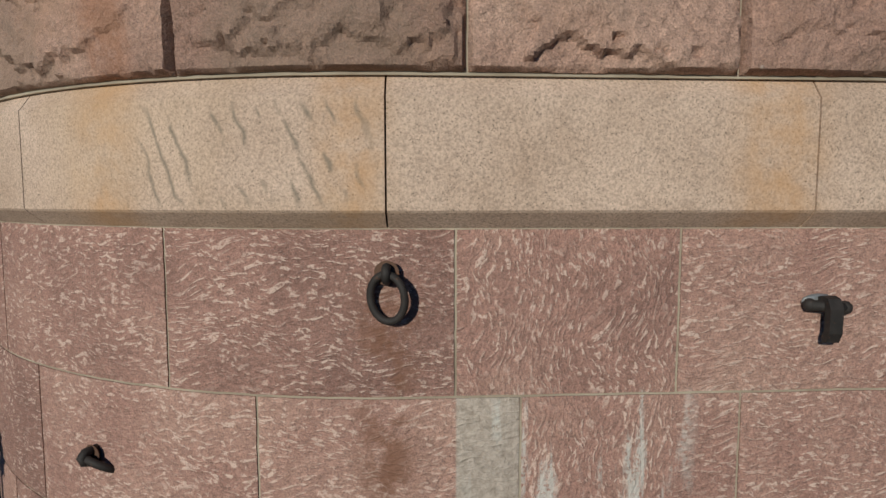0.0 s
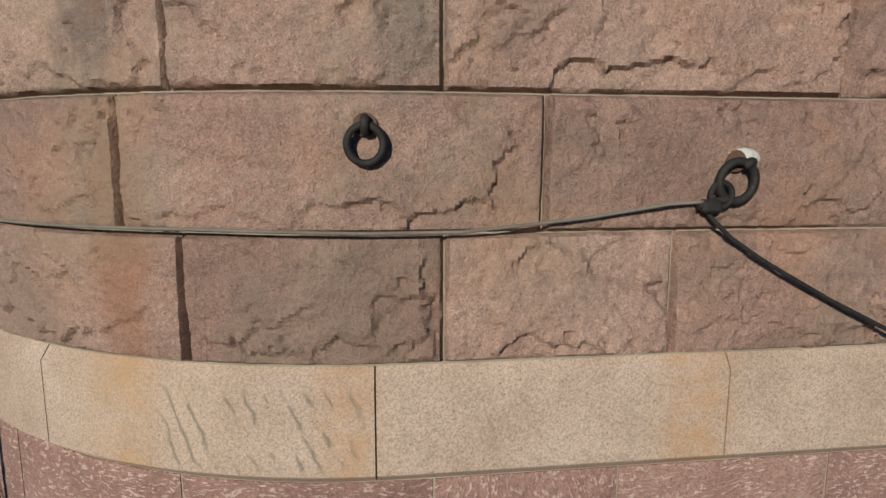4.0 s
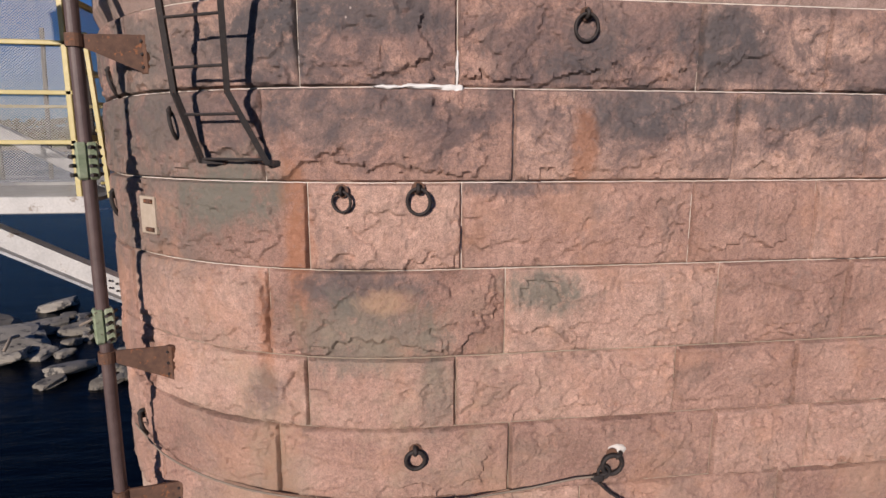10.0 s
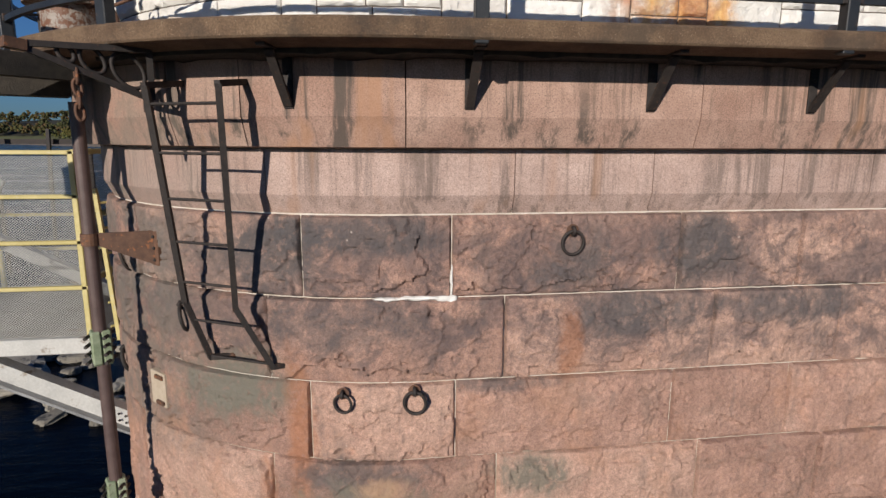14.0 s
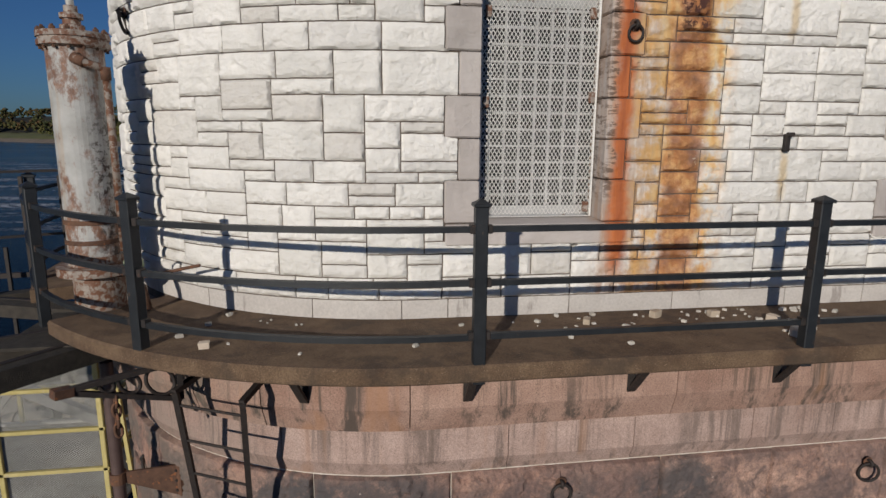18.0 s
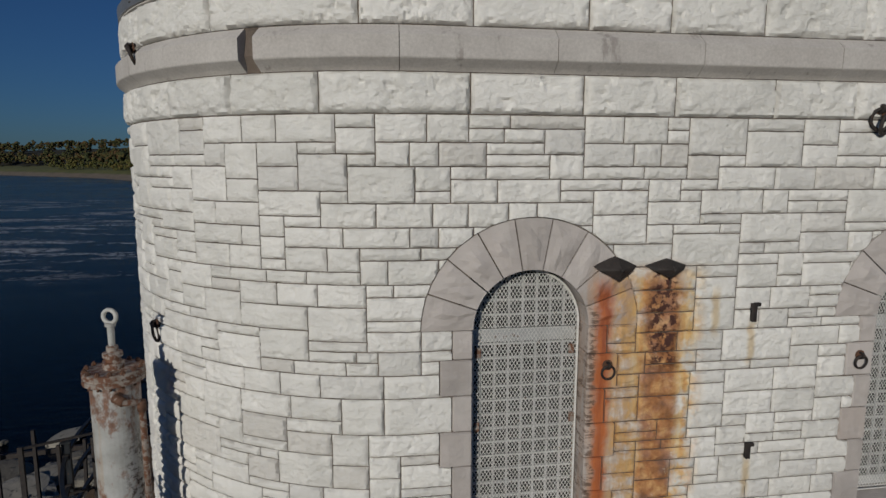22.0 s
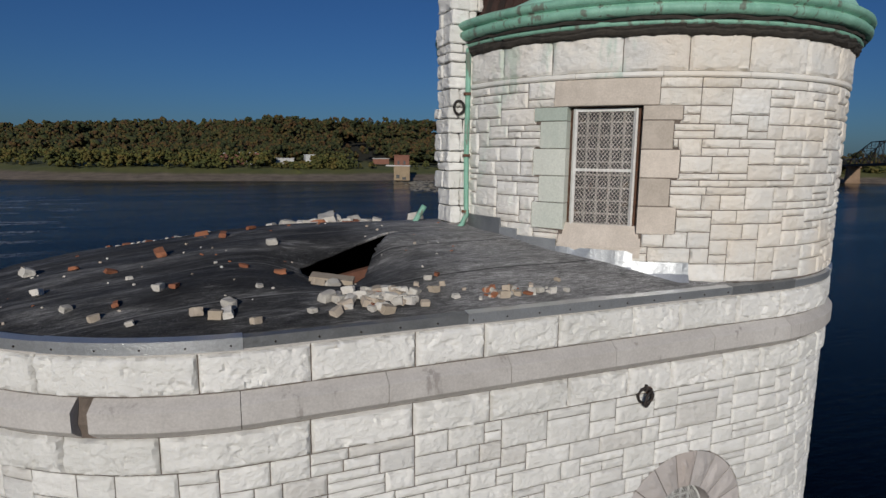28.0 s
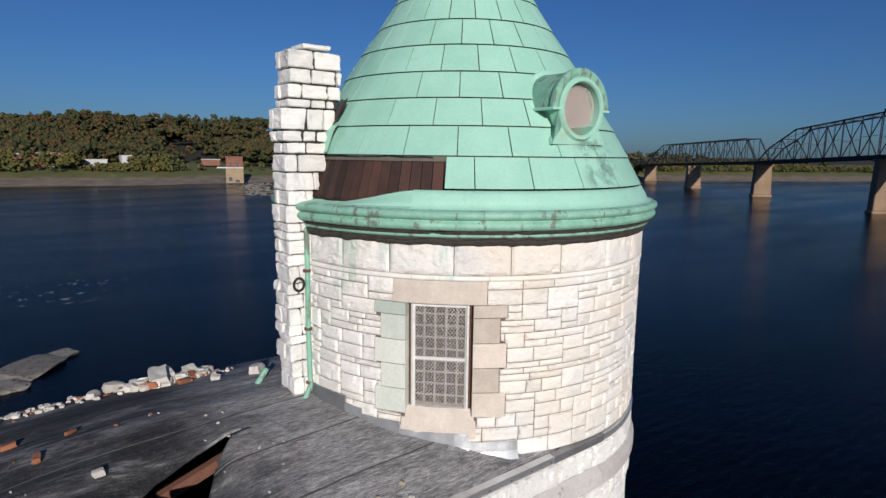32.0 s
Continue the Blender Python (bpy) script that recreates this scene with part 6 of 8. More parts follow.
z = 16.75
while z < 22.12:
    h = rng.choice((0.12, 0.16, 0.2, 0.25))
    if z < 17.2:
        h = 0.48
    elif 20.98 < z < 21.12:
        h = 0.3
    elif z > 21.98:
        h = 0.09
    xl = 2.7 if z < 20.9 else 2.74 if z < 21.55 else 2.79
    xr = 3.1 if z < 20.0 else 3.22 if z < 20.35 else 3.32 if z < 20.95 else 3.46 if z < 21.3 else 3.56
    xl += rng.uniform(-0.025, 0.025)
    xr += rng.uniform(-0.03, 0.03)
    if 20.98 < z < 21.12:
        xl -= 0.08
    if z > 21.98:
        xl, xr = 2.98, 3.42
    if z > 22.07:
        xl, xr = 3.1, 3.35
    cuts = [xl]
    while xr - cuts[-1] > 0.3:
        cuts.append(cuts[-1] + rng.uniform(0.16, 0.42))
    if xr - cuts[-1] < 0.09:
        cuts[-1] = xr
    else:
        cuts.append(xr)
    front = 2.97 + rng.uniform(-0.02, 0.02)
    yc = rng.uniform(3.15, 3.32)
    for a, b in zip(cuts, cuts[1:]):
        stack_block(a, b, front, yc if a == xl else 3.45, z, z + h, GREY if z < 17.2 else WHITE)
        if a == xl:
            stack_block(a + rng.uniform(-0.02, 0.02), b, yc, 3.46, z, z + h, GREY if z < 17.2 else WHITE)
    z += h
# core behind the blocks, coloured near-black for the deep shade in the joints
bm = bmesh.new()
box(bm, 2.77, 3.06, 3.025, 3.42, 16.7, 20.9)
box(bm, 2.81, 3.24, 3.026, 3.421, 20.4, 21.5)
box(bm, 2.86, 3.5, 3.027, 3.422, 21.3, 21.96)
part("mortar_core", bm, DECAY, stack)
bm = bmesh.new()
tube(bm, [Vector((2.83 + 0.075 * math.cos(a), 2.95, 18.86 + 0.09 * math.sin(a))) for a in (math.tau * q / 18 for q in range(18))], 0.02, 6, True)
part("iron_ring", bm, IRON, stack, "small dark iron ring", smooth=True)
# torn copper sheet between the stack and the cone
bm = bmesh.new()
lathe(bm, [(2.72, 20.68), (2.6, 21.0), (2.5, 21.1)], radians(-94), radians(-84), 6)
for v in bm.verts:
    v.co += Vector((-0.03, -0.05, 0.02)) * (1.0 + noise.noise(v.co * 6))
part("torn_sheet", bm, COPPER, tower, "bent copper sheet beside the stack")
bm = bmesh.new()
lathe(bm, [(2.56, 21.06), (2.38, 21.3), (2.3, 21.42)], radians(-90), radians(-85), 8)
for v in bm.verts:
    v.co += Vector((-0.04, -0.04, 0.03)) * (1.2 + noise.noise(v.co * 9))
part("torn_felt", bm, DECAY, tower, "black torn underlay beside the stack")

# flashing at the foot of the tower
base_flash = tagged(new("tower_flashing"), "stepped galvanised flashing where the roof meets the tower", kind="structure")
for a, b, zt, zb, mt in ((-96, -72.4, 17.37, 17.08, LEAD), (-72.4, -66.9, 17.25, 17.0, SILVER_DULL), (-66.9, -55.9, 17.17, 16.94, SILVER_DULL), (-55.9, -38.0, 17.085, 16.86, SILVER), (-38.0, -25.6, 16.965, 16.8, SILVER)):
    bm = bmesh.new()
    lathe(bm, [(TOWER_R + 0.12, zb - 0.06), (TOWER_R + 0.06, zb + 0.03), (TOWER_R + 0.05, zt), (TOWER_R + 0.03, zt + 0.004), (TOWER_R + 0.02, zb - 0.1)], radians(a), radians(b + 0.8), 10, closed=True)
    for v in bm.verts:
        v.co += Vector((0.014, 0.014, 0)) * noise.noise(v.co * 4)
    part("flashing_strip", bm, mt, base_flash)
# downpipe
bm = bmesh.new()
pa = radians(-85.2)
def dp(off, z, a=pa):
    return (TOWER_C[0] + (TOWER_R + off) * math.sin(a), TOWER_C[1] - (TOWER_R + off) * math.cos(a), z)
tube(bm, [dp(0.09, 19.66), dp(0.09, 19.0), dp(0.1, 18.2), dp(0.09, 17.5), dp(0.1, 17.36, pa + 0.01), dp(0.17, 17.22, pa + 0.01), dp(0.26, 17.14, pa + 0.01)], 0.037, 10)
downpipe = thing("downpipe", bm, GUTTER, "dented green copper downpipe beside the chimney stack", "downpipe", smooth=True)
for z in (19.05, 18.2, 17.4):
    bm = bmesh.new()
    tube(bm, [dp(0.1, z - 0.02), dp(0.1, z + 0.02)], 0.055, 10)
    part("pipe_collar", bm, RUST, downpipe)
bm = bmesh.new()
tube(bm, [dp(0.45, 17.42, radians(-100)), dp(0.52, 17.3, radians(-100)), dp(0.6, 17.12, radians(-102)), dp(0.72, 17.03, radians(-103))], 0.045, 10)
thing("roof_spout", bm, GUTTER, "short green copper spout at the chimney foot", "spout", smooth=True)
# ---- railing ----
railing = tagged(new("railing"), "black painted steel railing with three rails round the deck", "railing")
POSTS = [-7.1, -5.7, -4.35, -3.2, -1.963, 0.05, 2.495, 4.95, 7.2]
for s in POSTS:
    m = wall_matrix(s, 0.755, 0)
    bm = bmesh.new()
    box(bm, -0.042, 0.042, -0.042, 0.042, 10.84, 12.045, m, 0.006)
    box(bm, -0.056, 0.056, -0.056, 0.056, 12.04, 12.062, m, 0.004)
    r = bmesh.ops.create_cone(bm, cap_ends=True, segments=4, radius1=0.075, radius2=0.006, depth=0.03, matrix=m @ Matrix.Translation((0, 0, 12.077)) @ Euler((0, 0, math.pi / 4)).to_matrix().to_4x4())
    part("post", bm, PAINT, railing)
for z, dip in ((11.895, 0.0), (11.54, 0.0), (11.18, 0.012)):
    for a, b in zip(POSTS, POSTS[1:]):
        bm = bmesh.new()
        d = dip * (1.0 if a < 0 else 0.5)
        sweep(bm, [(0.735, z - 0.021 - d), (0.775, z - 0.021 - d), (0.775, z + 0.019 - d), (0.735, z + 0.019 - d)], a + 0.03, b - 0.03, 0.2)
        part("rail", bm, PAINT, railing)
        for e in (a + 0.055, b - 0.055):
            bm = bmesh.new()
            box(bm, -0.02, 0.02, -0.028, 0.028, -0.028, 0.028, wall_matrix(e, 0.755, z), 0.004)
            part("rail_bracket", bm, IRON, railing)

# brackets under the slab
for s in (-1.093, 0.075, 1.406, 2.689, 4.0, 5.2):
    m = wall_matrix(s, 0.272, 0)
    top = tagged(new("deck_bracket"), "dark steel knee bracket under the concrete deck", "bracket", "brackets under the deck")
    bm = bmesh.new()
    box(bm, -0.035, 0.035, 0.002, 0.016, 10.48, 10.84, m, 0.003)
    part("back_plate", bm, IRON, top)
    bm = bmesh.new()
    beam(bm, m @ Vector((0, 0.02, 10.5)), m @ Vector((0, 0.3, 10.83)), 0.06, 0.025)
    part("strut", bm, IRON, top)
    bm = bmesh.new()
    box(bm, -0.03, 0.03, 0.01, 0.42, 10.835, 10.858, m, 0.003)
    part("top_plate", bm, IRON, top)
    for zz in (10.56, 10.72):
        bm = bmesh.new()
        bmesh.ops.create_icosphere(bm, subdivisions=1, radius=0.014, matrix=m @ Matrix.Translation((0, 0.02, zz)))
        part("bolt", bm, IRON, top)
# ragged timber edge below the slab
bm = bmesh.new()
sweep(bm, [(0.28, 10.815), (0.5, 10.82), (0.52, 10.86), (0.28, 10.86)], -2.4, 6.0, 0.07)
for v in bm.verts:
    v.co.z -= 0.035 * max(0.0, noise.noise(v.co * 5.5)) if v.co.z < 10.84 else 0.0
thing("slab_formwork", bm, DECAY, "ragged dark timber formwork under the deck slab", "timber")

# debris on the deck
rng = random.Random(31)
for n in range(70):
    s = rng.choice((rng.uniform(-2.2, 3.6), rng.uniform(0.6, 3.4)))
    off = rng.uniform(-0.2, 0.62) if rng.random() < 0.4 else rng.uniform(-0.18, 0.2)
    size = rng.uniform(0.08, 0.35)
    mesh = rng.choice(STONE_LUMPS)
    ob = tagged(new("stone_chip", mesh), "small pale stone chip lying on the concrete deck", "rubble", "stone chips on the deck")
    ob.matrix_world = Matrix.Translation(on_wall(s, off, 10.985 + 0.04 * size)) @ Euler((0, 0, rng.uniform(0, 6))).to_matrix().to_4x4() @ Matrix.Diagonal((size, size, size * 0.8, 1))
for s, off, size in ((-1.62, 0.6, 0.5), (2.62, 0.55, 0.8), (2.66, 0.2, 0.6), (2.25, 0.0, 0.55), (1.1, 0.05, 0.5), (1.75, -0.05, 0.6)):
    ob = tagged(new("stone_block", rng.choice(TAN_LUMPS if size < 0.8 else STONE_LUMPS)), "broken white stone lying on the concrete deck", "rubble", "stone chips on the deck")
    ob.matrix_world = Matrix.Translation(on_wall(s, off, 10.985 + 0.045 * size)) @ Euler((0, 0, rng.uniform(0, 6))).to_matrix().to_4x4() @ Matrix.Diagonal((size, size, size, 1))


# ---- mooring rings ----
def mooring_ring(s, z, off=0.0, r=0.085, wire=0.016, turn=0.0, lean=0.12, tall=1.12, eye=True):
    """An iron ring that hangs from a staple in the wall; turn swings it about the vertical."""
    top = tagged(new("mooring_ring"), "black forged iron mooring ring hanging from a wall staple", "ring", "mooring rings on the walls")
    m = wall_matrix(s, off, z)
    if eye:
        bm = bmesh.new()
        tube(bm, [m @ Vector((0, -0.02, 0.012)), m @ Vector((0, 0.045, 0.014)), m @ Vector((0, 0.062, -0.004)), m @ Vector((0, 0.05, -0.03)), m @ Vector((0, 0.02, -0.04)), m @ Vector((0, -0.02, -0.042))], wire * 1.15, 8)
        part("staple", bm, IRON, top, smooth=True)
    bm = bmesh.new()
    turn_m = m @ Matrix.Translation((0, 0.04, -0.012)) @ Matrix.Rotation(turn, 4, 'Z') @ Matrix.Rotation(-lean, 4, 'X')
    tube(bm, [turn_m @ Vector((r * math.sin(a), 0.0, -r * tall + r * tall * math.cos(a))) for a in (math.tau * q / 24 for q in range(24))], wire, 8, True)
    part("ring", bm, IRON, top, smooth=True)
    bm = bmesh.new()
    bmesh.ops.create_cone(bm, cap_ends=True, segments=14, radius1=0.05, radius2=0.035, depth=0.014, matrix=m @ Matrix.Translation((0, 0.004, -0.01)) @ Matrix.Rotation(math.pi / 2, 4, 'X'))
    part("lead_plug", bm, RUST, top, "rusted plug round the staple")
    return top


for args in ((-0.31, 4.435, -0.02, 0.074, 0.016, 0.35, 0.12, 1.3), (-1.74, 3.56, -0.03, 0.07, 0.018, 0.4, 1.0, 1.1), (-0.33, 6.275, 0.075, 0.075, 0.017, 0.0, 0.1, 1.05),
             (-0.84, 8.33, 0.075, 0.07, 0.011, 0.15, 0.1, 1.1), (-0.295, 8.35, 0.075, 0.085, 0.014, 0.2, 0.15, 1.15), (0.935, 9.6, 0.075, 0.085, 0.013, 0.0, 0.1, 1.1), (3.9, 9.55, 0.075, 0.085, 0.013, 0.3, 0.1, 1.1),
             (-2.29, 8.92, 0.03, 0.1, 0.016, 0.9, 0.2, 1.1), (-3.3, 9.3, 0.03, 0.09, 0.016, 0.6, 0.3, 1.3), (-3.62, 8.2, 0.03, 0.09, 0.02, 0.6, 0.3, 1.3), (-3.3, 6.07, 0.03, 0.09, 0.02, 0.6, 0.3, 1.2),
             (1.475, 13.36, FACE + 0.02, 0.06, 0.011, 0.0, 0.1, 1.05), (4.02, 13.34, FACE + 0.02, 0.06, 0.011, 0.0, 0.1, 1.05), (3.95, 15.64, FACE + 0.03, 0.085, 0.017, 0.35, 0.1, 1.1), (4.0, 15.6, FACE + 0.05, 0.085, 0.017, -0.45, 0.2, 1.1),
             (-3.25, 16.21, FACE + 0.09, 0.075, 0.016, 0.5, 0.35, 1.1), (-3.3, 13.55, FACE + 0.03, 0.07, 0.014, 0.6, 0.2, 1.3)):
    mooring_ring(*args)
strap = tagged(new("mooring_strap"), "black iron strap hanging from a bolt in the wall", "mooring strap")
m = wall_matrix(1.505, -0.03, 4.28)
bm = bmesh.new()
rod(bm, m @ Vector((-0.075, 0.03, 0.0)), m @ Vector((0.08, 0.035, -0.012)), 0.023, 12)
bmesh.ops.create_icosphere(bm, subdivisions=2, radius=0.03, matrix=m @ Matrix.Translation((0.075, 0.03, -0.012)))
bmesh.ops.create_icosphere(bm, subdivisions=2, radius=0.028, matrix=m @ Matrix.Translation((-0.07, 0.02, 0.0)))
part("bolt", bm, IRON, strap, smooth=True)
bm = bmesh.new()
sect = [(0.004, 0.03), (0.035, 0.04), (0.07, 0.03), (0.09, -0.01), (0.088, -0.11), (0.07, -0.15), (0.045, -0.155), (0.04, -0.13), (0.055, -0.1), (0.055, -0.02), (0.04, 0.0), (0.01, 0.0)]
ends = [[bm.verts.new(m @ Vector((x, y, z))) for y, z in sect] for x in (-0.028, -0.022, 0.022, 0.028)]
for a, b in zip(ends, ends[1:]):
    for i in range(len(sect)):
        j = (i + 1) % len(sect)
        bm.faces.new((a[i], a[j], b[j], b[i]))
bm.faces.new(ends[0])
bm.faces.new(ends[-1][::-1])
part("strap", bm, IRON, strap)
bm = bmesh.new()
bmesh.ops.create_icosphere(bm, subdivisions=2, radius=1.0, matrix=m @ Matrix.Translation((-0.02, 0.0, 0.01)) @ Matrix.Diagonal((0.075, 0.012, 0.035, 1)))
part("lime_patch", bm, LEAD, strap, "pale mortar round the bolt", smooth=True)
m0 = mooring_ring(1.31, 6.13, 0.09, 0.085, 0.02, 0.0, 0.1, 1.05, eye=False)
bm = bmesh.new()
tube(bm, [on_wall(1.4, 0.0, 6.12), on_wall(1.385, 0.11, 6.115), on_wall(1.36, 0.135, 6.11), on_wall(1.33, 0.13, 6.1)], 0.022, 8)
part("hook", bm, IRON, m0, smooth=True)
bm = bmesh.new()
bmesh.ops.create_icosphere(bm, subdivisions=2, radius=1.0, matrix=wall_matrix(1.37, 0.06, 6.13) @ Matrix.Diagonal((0.085, 0.03, 0.05, 1)))
part("lime_patch", bm, CHUNK, m0, "white lime patch behind the ring")

# wire cable along the wall
cable = tagged(new("wire_cable"), "grey steel wire cable slung along the granite wall", "cable")
bm = bmesh.new()
line = [(-3.3, 0.130, 5.97), (-3.1, 0.100, 5.9), (-2.79, 0.095, 5.845), (-2.2, 0.100, 5.828), (-1.69, 0.110, 5.826), (-1.04, 0.110, 5.828), (-0.35, 0.115, 5.815), (0.07, 0.112, 5.816), (0.3, 0.110, 5.838), (0.63, 0.115, 5.873), (1.0, 0.120, 5.93), (1.15, 0.130, 5.94)]
fine = []
for (a, b) in zip(line, line[1:]):
    for q in range(4):
        k = q / 4
        fine.append(on_wall(*(a[i] + (b[i] - a[i]) * k for i in range(3))))
fine.append(on_wall(*line[-1]))
tube(bm, fine, 0.0085, 6)
part("slung_length", bm, DRIFT, cable, smooth=True)
bm = bmesh.new()
line = [(1.17, 0.09, 5.925), (1.2, 0.11, 5.87), (1.3, 0.12, 5.775), (1.45, 0.13, 5.675), (1.6, 0.14, 5.59), (1.8, 0.15, 5.48), (2.17, 0.16, 5.3), (2.45, 0.17, 5.16), (2.75, 0.19, 5.02), (3.3, 0.22, 4.76), (4.2, 0.25, 4.3), (5.4, 0.3, 3.6)]
tube(bm, [on_wall(*p) for p in line], 0.011, 8)
part("hanging_length", bm, IRON, cable, "dark hanging length of the cable", smooth=True)
bm = bmesh.new()
m = wall_matrix(1.2, 0.12, 5.95)
tube(bm, [m @ Vector((0.05 * math.sin(a) + 0.04, 0.0, 0.055 * math.cos(a) + 0.02)) for a in (math.tau * q / 16 for q in range(16))], 0.014, 8, True)
box(bm, -0.055, 0.035, -0.03, 0.03, -0.06, 0.0, m, 0.012)
rod(bm, m @ Vector((-0.07, 0, -0.03)), m @ Vector((0.06, 0, 0.0)), 0.018, 10)
part("shackle", bm, IRON, cable, "dark iron shackle", smooth=False)

# ---- ladder ----
ladder = tagged(new("ladder"), "dark brown iron ladder leaning out over the granite corbel", "ladder")
def lad(s, off, z):
    return on_wall(s, off, z)
SIDES = (((-1.37, 0.62, 10.62), (-1.56, 0.27, 9.02), (-1.375, 0.12, 8.52), (-1.285, 0.02, 8.515)), ((-1.853, 0.62, 10.62), (-2.0, 0.27, 9.03), (-1.935, 0.12, 8.53), (-1.8, 0.02, 8.525)))
for n, pts in enumerate(SIDES):
    bm = bmesh.new()
    wallside = lad(pts[0][0] - 0.02, 0.27, 10.66)
    seq = [wallside] + [lad(*p) for p in pts]
    for a, b in zip(seq, seq[1:]):
        beam(bm, a, b + (b - a).normalized() * 0.014, 0.042, 0.042)
    part("side_rail", bm, IRON, ladder)
    bm = bmesh.new()
    bmesh.ops.create_icosphere(bm, subdivisions=2, radius=0.032, matrix=Matrix.Translation(seq[-1]))
    part("foot", bm, RUST, ladder, smooth=True)
for q in range(7):
    k = q / 5
    z = 10.5 - 0.326 * q
    def at(p):
        (sa, oa, za), (sb, ob_, zb), c = p[0], p[1], p[2]
        if z > zb:
            t = (za - z) / (za - zb)
            return lad(sa + (sb - sa) * t, oa + (ob_ - oa) * t, z)
        t = (zb - z) / (zb - c[2])
        return lad(sb + (c[0] - sb) * t, ob_ + (c[1] - ob_) * t, z)
    bm = bmesh.new()
    rod(bm, at(SIDES[0]), at(SIDES[1]), 0.011, 8)
    part("rung", bm, IRON, ladder)

# ---- anchor plates, slots ----
def anchor_plate(s, z, w, h):
    top = tagged(new("anchor_plate"), "rusted iron anchor plate with a low pyramid face", "anchor plate", "anchor plates beside the arch")
    m = wall_matrix(s, FACE + 0.03, z)
    bm = bmesh.new()
    ring_v = [bm.verts.new(m @ Vector(p)) for p in ((-w, 0, 0.015), (-w * 0.75, 0.05, -0.02), (0, 0.1, -h), (w * 0.75, 0.05, -0.02), (w, 0, 0.015), (w * 0.4, 0.03, h * 0.7), (0, 0.05, h), (-w * 0.4, 0.03, h * 0.7))]
    back = [bm.verts.new(v.co - Vector((0, -0.06, 0))) for v in ring_v]
    tip = bm.verts.new(m @ Vector((0, 0.15, 0.0)))
    for i in range(8):
        j = (i + 1) % 8
        bm.faces.new((ring_v[i], ring_v[j], tip))
        bm.faces.new((ring_v[i], back[i], back[j], ring_v[j]))
    part("plate", bm, IRON, top)
    bm = bmesh.new()
    bmesh.ops.create_icosphere(bm, subdivisions=1, radius=0.025, matrix=Matrix.Translation(m @ Vector((0, 0.15, 0))))
    part("nut", bm, IRON, top)


anchor_plate(1.505, 14.235, 0.2, 0.1)
anchor_plate(1.985, 14.23, 0.19, 0.08)
for s, z, h in ((2.86, 13.79, 0.085), (2.905, 12.44, 0.075)):
    top = tagged(new("wall_bracket"), "narrow rusted bracket let into the limestone wall", "bracket", "small brackets on the wall")
    m = wall_matrix(s, FACE + 0.055, z)
    bm = bmesh.new()
    box(bm, -0.022, 0.022, -0.03, 0.014, -h, h, m, 0.004)
    part("bracket_plate", bm, IRON, top)
    bm = bmesh.new()
    box(bm, -0.02, 0.045, 0.0, 0.03, h - 0.02, h + 0.012, m, 0.004)
    part("bracket_tip", bm, IRON, top)

# ---- standpipe with clamps and brackets ----
PX, PY = -2.9, 0.755
standpipe = tagged(new("standpipe"), "brown painted steel standpipe fixed up the granite pier", "pipe")
bm = bmesh.new()
rod(bm, (PX, PY, -1.0), (PX, PY, 10.55), 0.052, 20)
part("pipe", bm, PIPE, standpipe, smooth=False)
for zc in (8.52, 7.14, 3.4):
    bm = bmesh.new()
    for half in (-1, 1):
        box(bm, -0.062 + 0.064 * half, 0.062 + 0.064 * half, -0.07, 0.07, -0.15, 0.15, Matrix.Translation((PX, PY, zc)) @ Euler((0, 0, 0.5)).to_matrix().to_4x4() @ Matrix.Diagonal((0.62, 1.05, 1, 1)), 0.02)
    clamp = part("coupling", bm, CLAMP, standpipe, "green painted bolted coupling")
    for k in range(4):
        for sx in (-1, 1):
            bm = bmesh.new()
            rod(bm, (PX + sx * 0.075, PY - 0.12, zc - 0.11 + 0.073 * k), (PX + sx * 0.075, PY + 0.08, zc - 0.11 + 0.073 * k), 0.016, 6)
            part("bolt", bm, IRON, clamp)
for zc, tall in ((6.86, 0.3), (5.56, 0.32), (9.45, 0.3)):
    top = tagged(new("pipe_bracket"), "rusted triangular steel bracket holding the standpipe", "bracket", "brackets of the standpipe")
    a = on_wall(-2.57, 0.06, zc - 0.09)
    m = wall_matrix(-2.57, 0.03, zc - 0.09)
    bm = bmesh.new()
    box(bm, -0.045, 0.045, 0.0, 0.05, -tall / 2, tall / 2, m, 0.006)
    part("wall_plate", bm, RUST, top)
    bm = bmesh.new()
    e = Vector((PX + 0.05, PY, zc))
    vs = [a + Vector((0, 0, tall / 2)), a - Vector((0, 0, tall / 2)), e + Vector((0, 0, -0.05)), e + Vector((0, 0, 0.05))]
    nrm = Vector((a.y - e.y, e.x - a.x, 0)).normalized() * 0.012
    f1 = [bm.verts.new(v + nrm) for v in vs]
    f2 = [bm.verts.new(v - nrm) for v in vs]
    bm.faces.new(f1)
    bm.faces.new(f2[::-1])
    for i in range(4):
        bm.faces.new((f1[i], f2[i], f2[(i + 1) % 4], f1[(i + 1) % 4]))
    part("gusset", bm, RUST, top)
    bm = bmesh.new()
    rod(bm, (PX, PY, zc - 0.05), (PX, PY, zc + 0.05), 0.07, 16)
    part("collar", bm, RUST, top)
    for zz in (-0.1, 0.0, 0.1):
        bm = bmesh.new()
        bmesh.ops.create_icosphere(bm, subdivisions=1, radius=0.016, matrix=m @ Matrix.Translation((0.0, 0.055, zz)))
        part("bolt", bm, IRON, top)

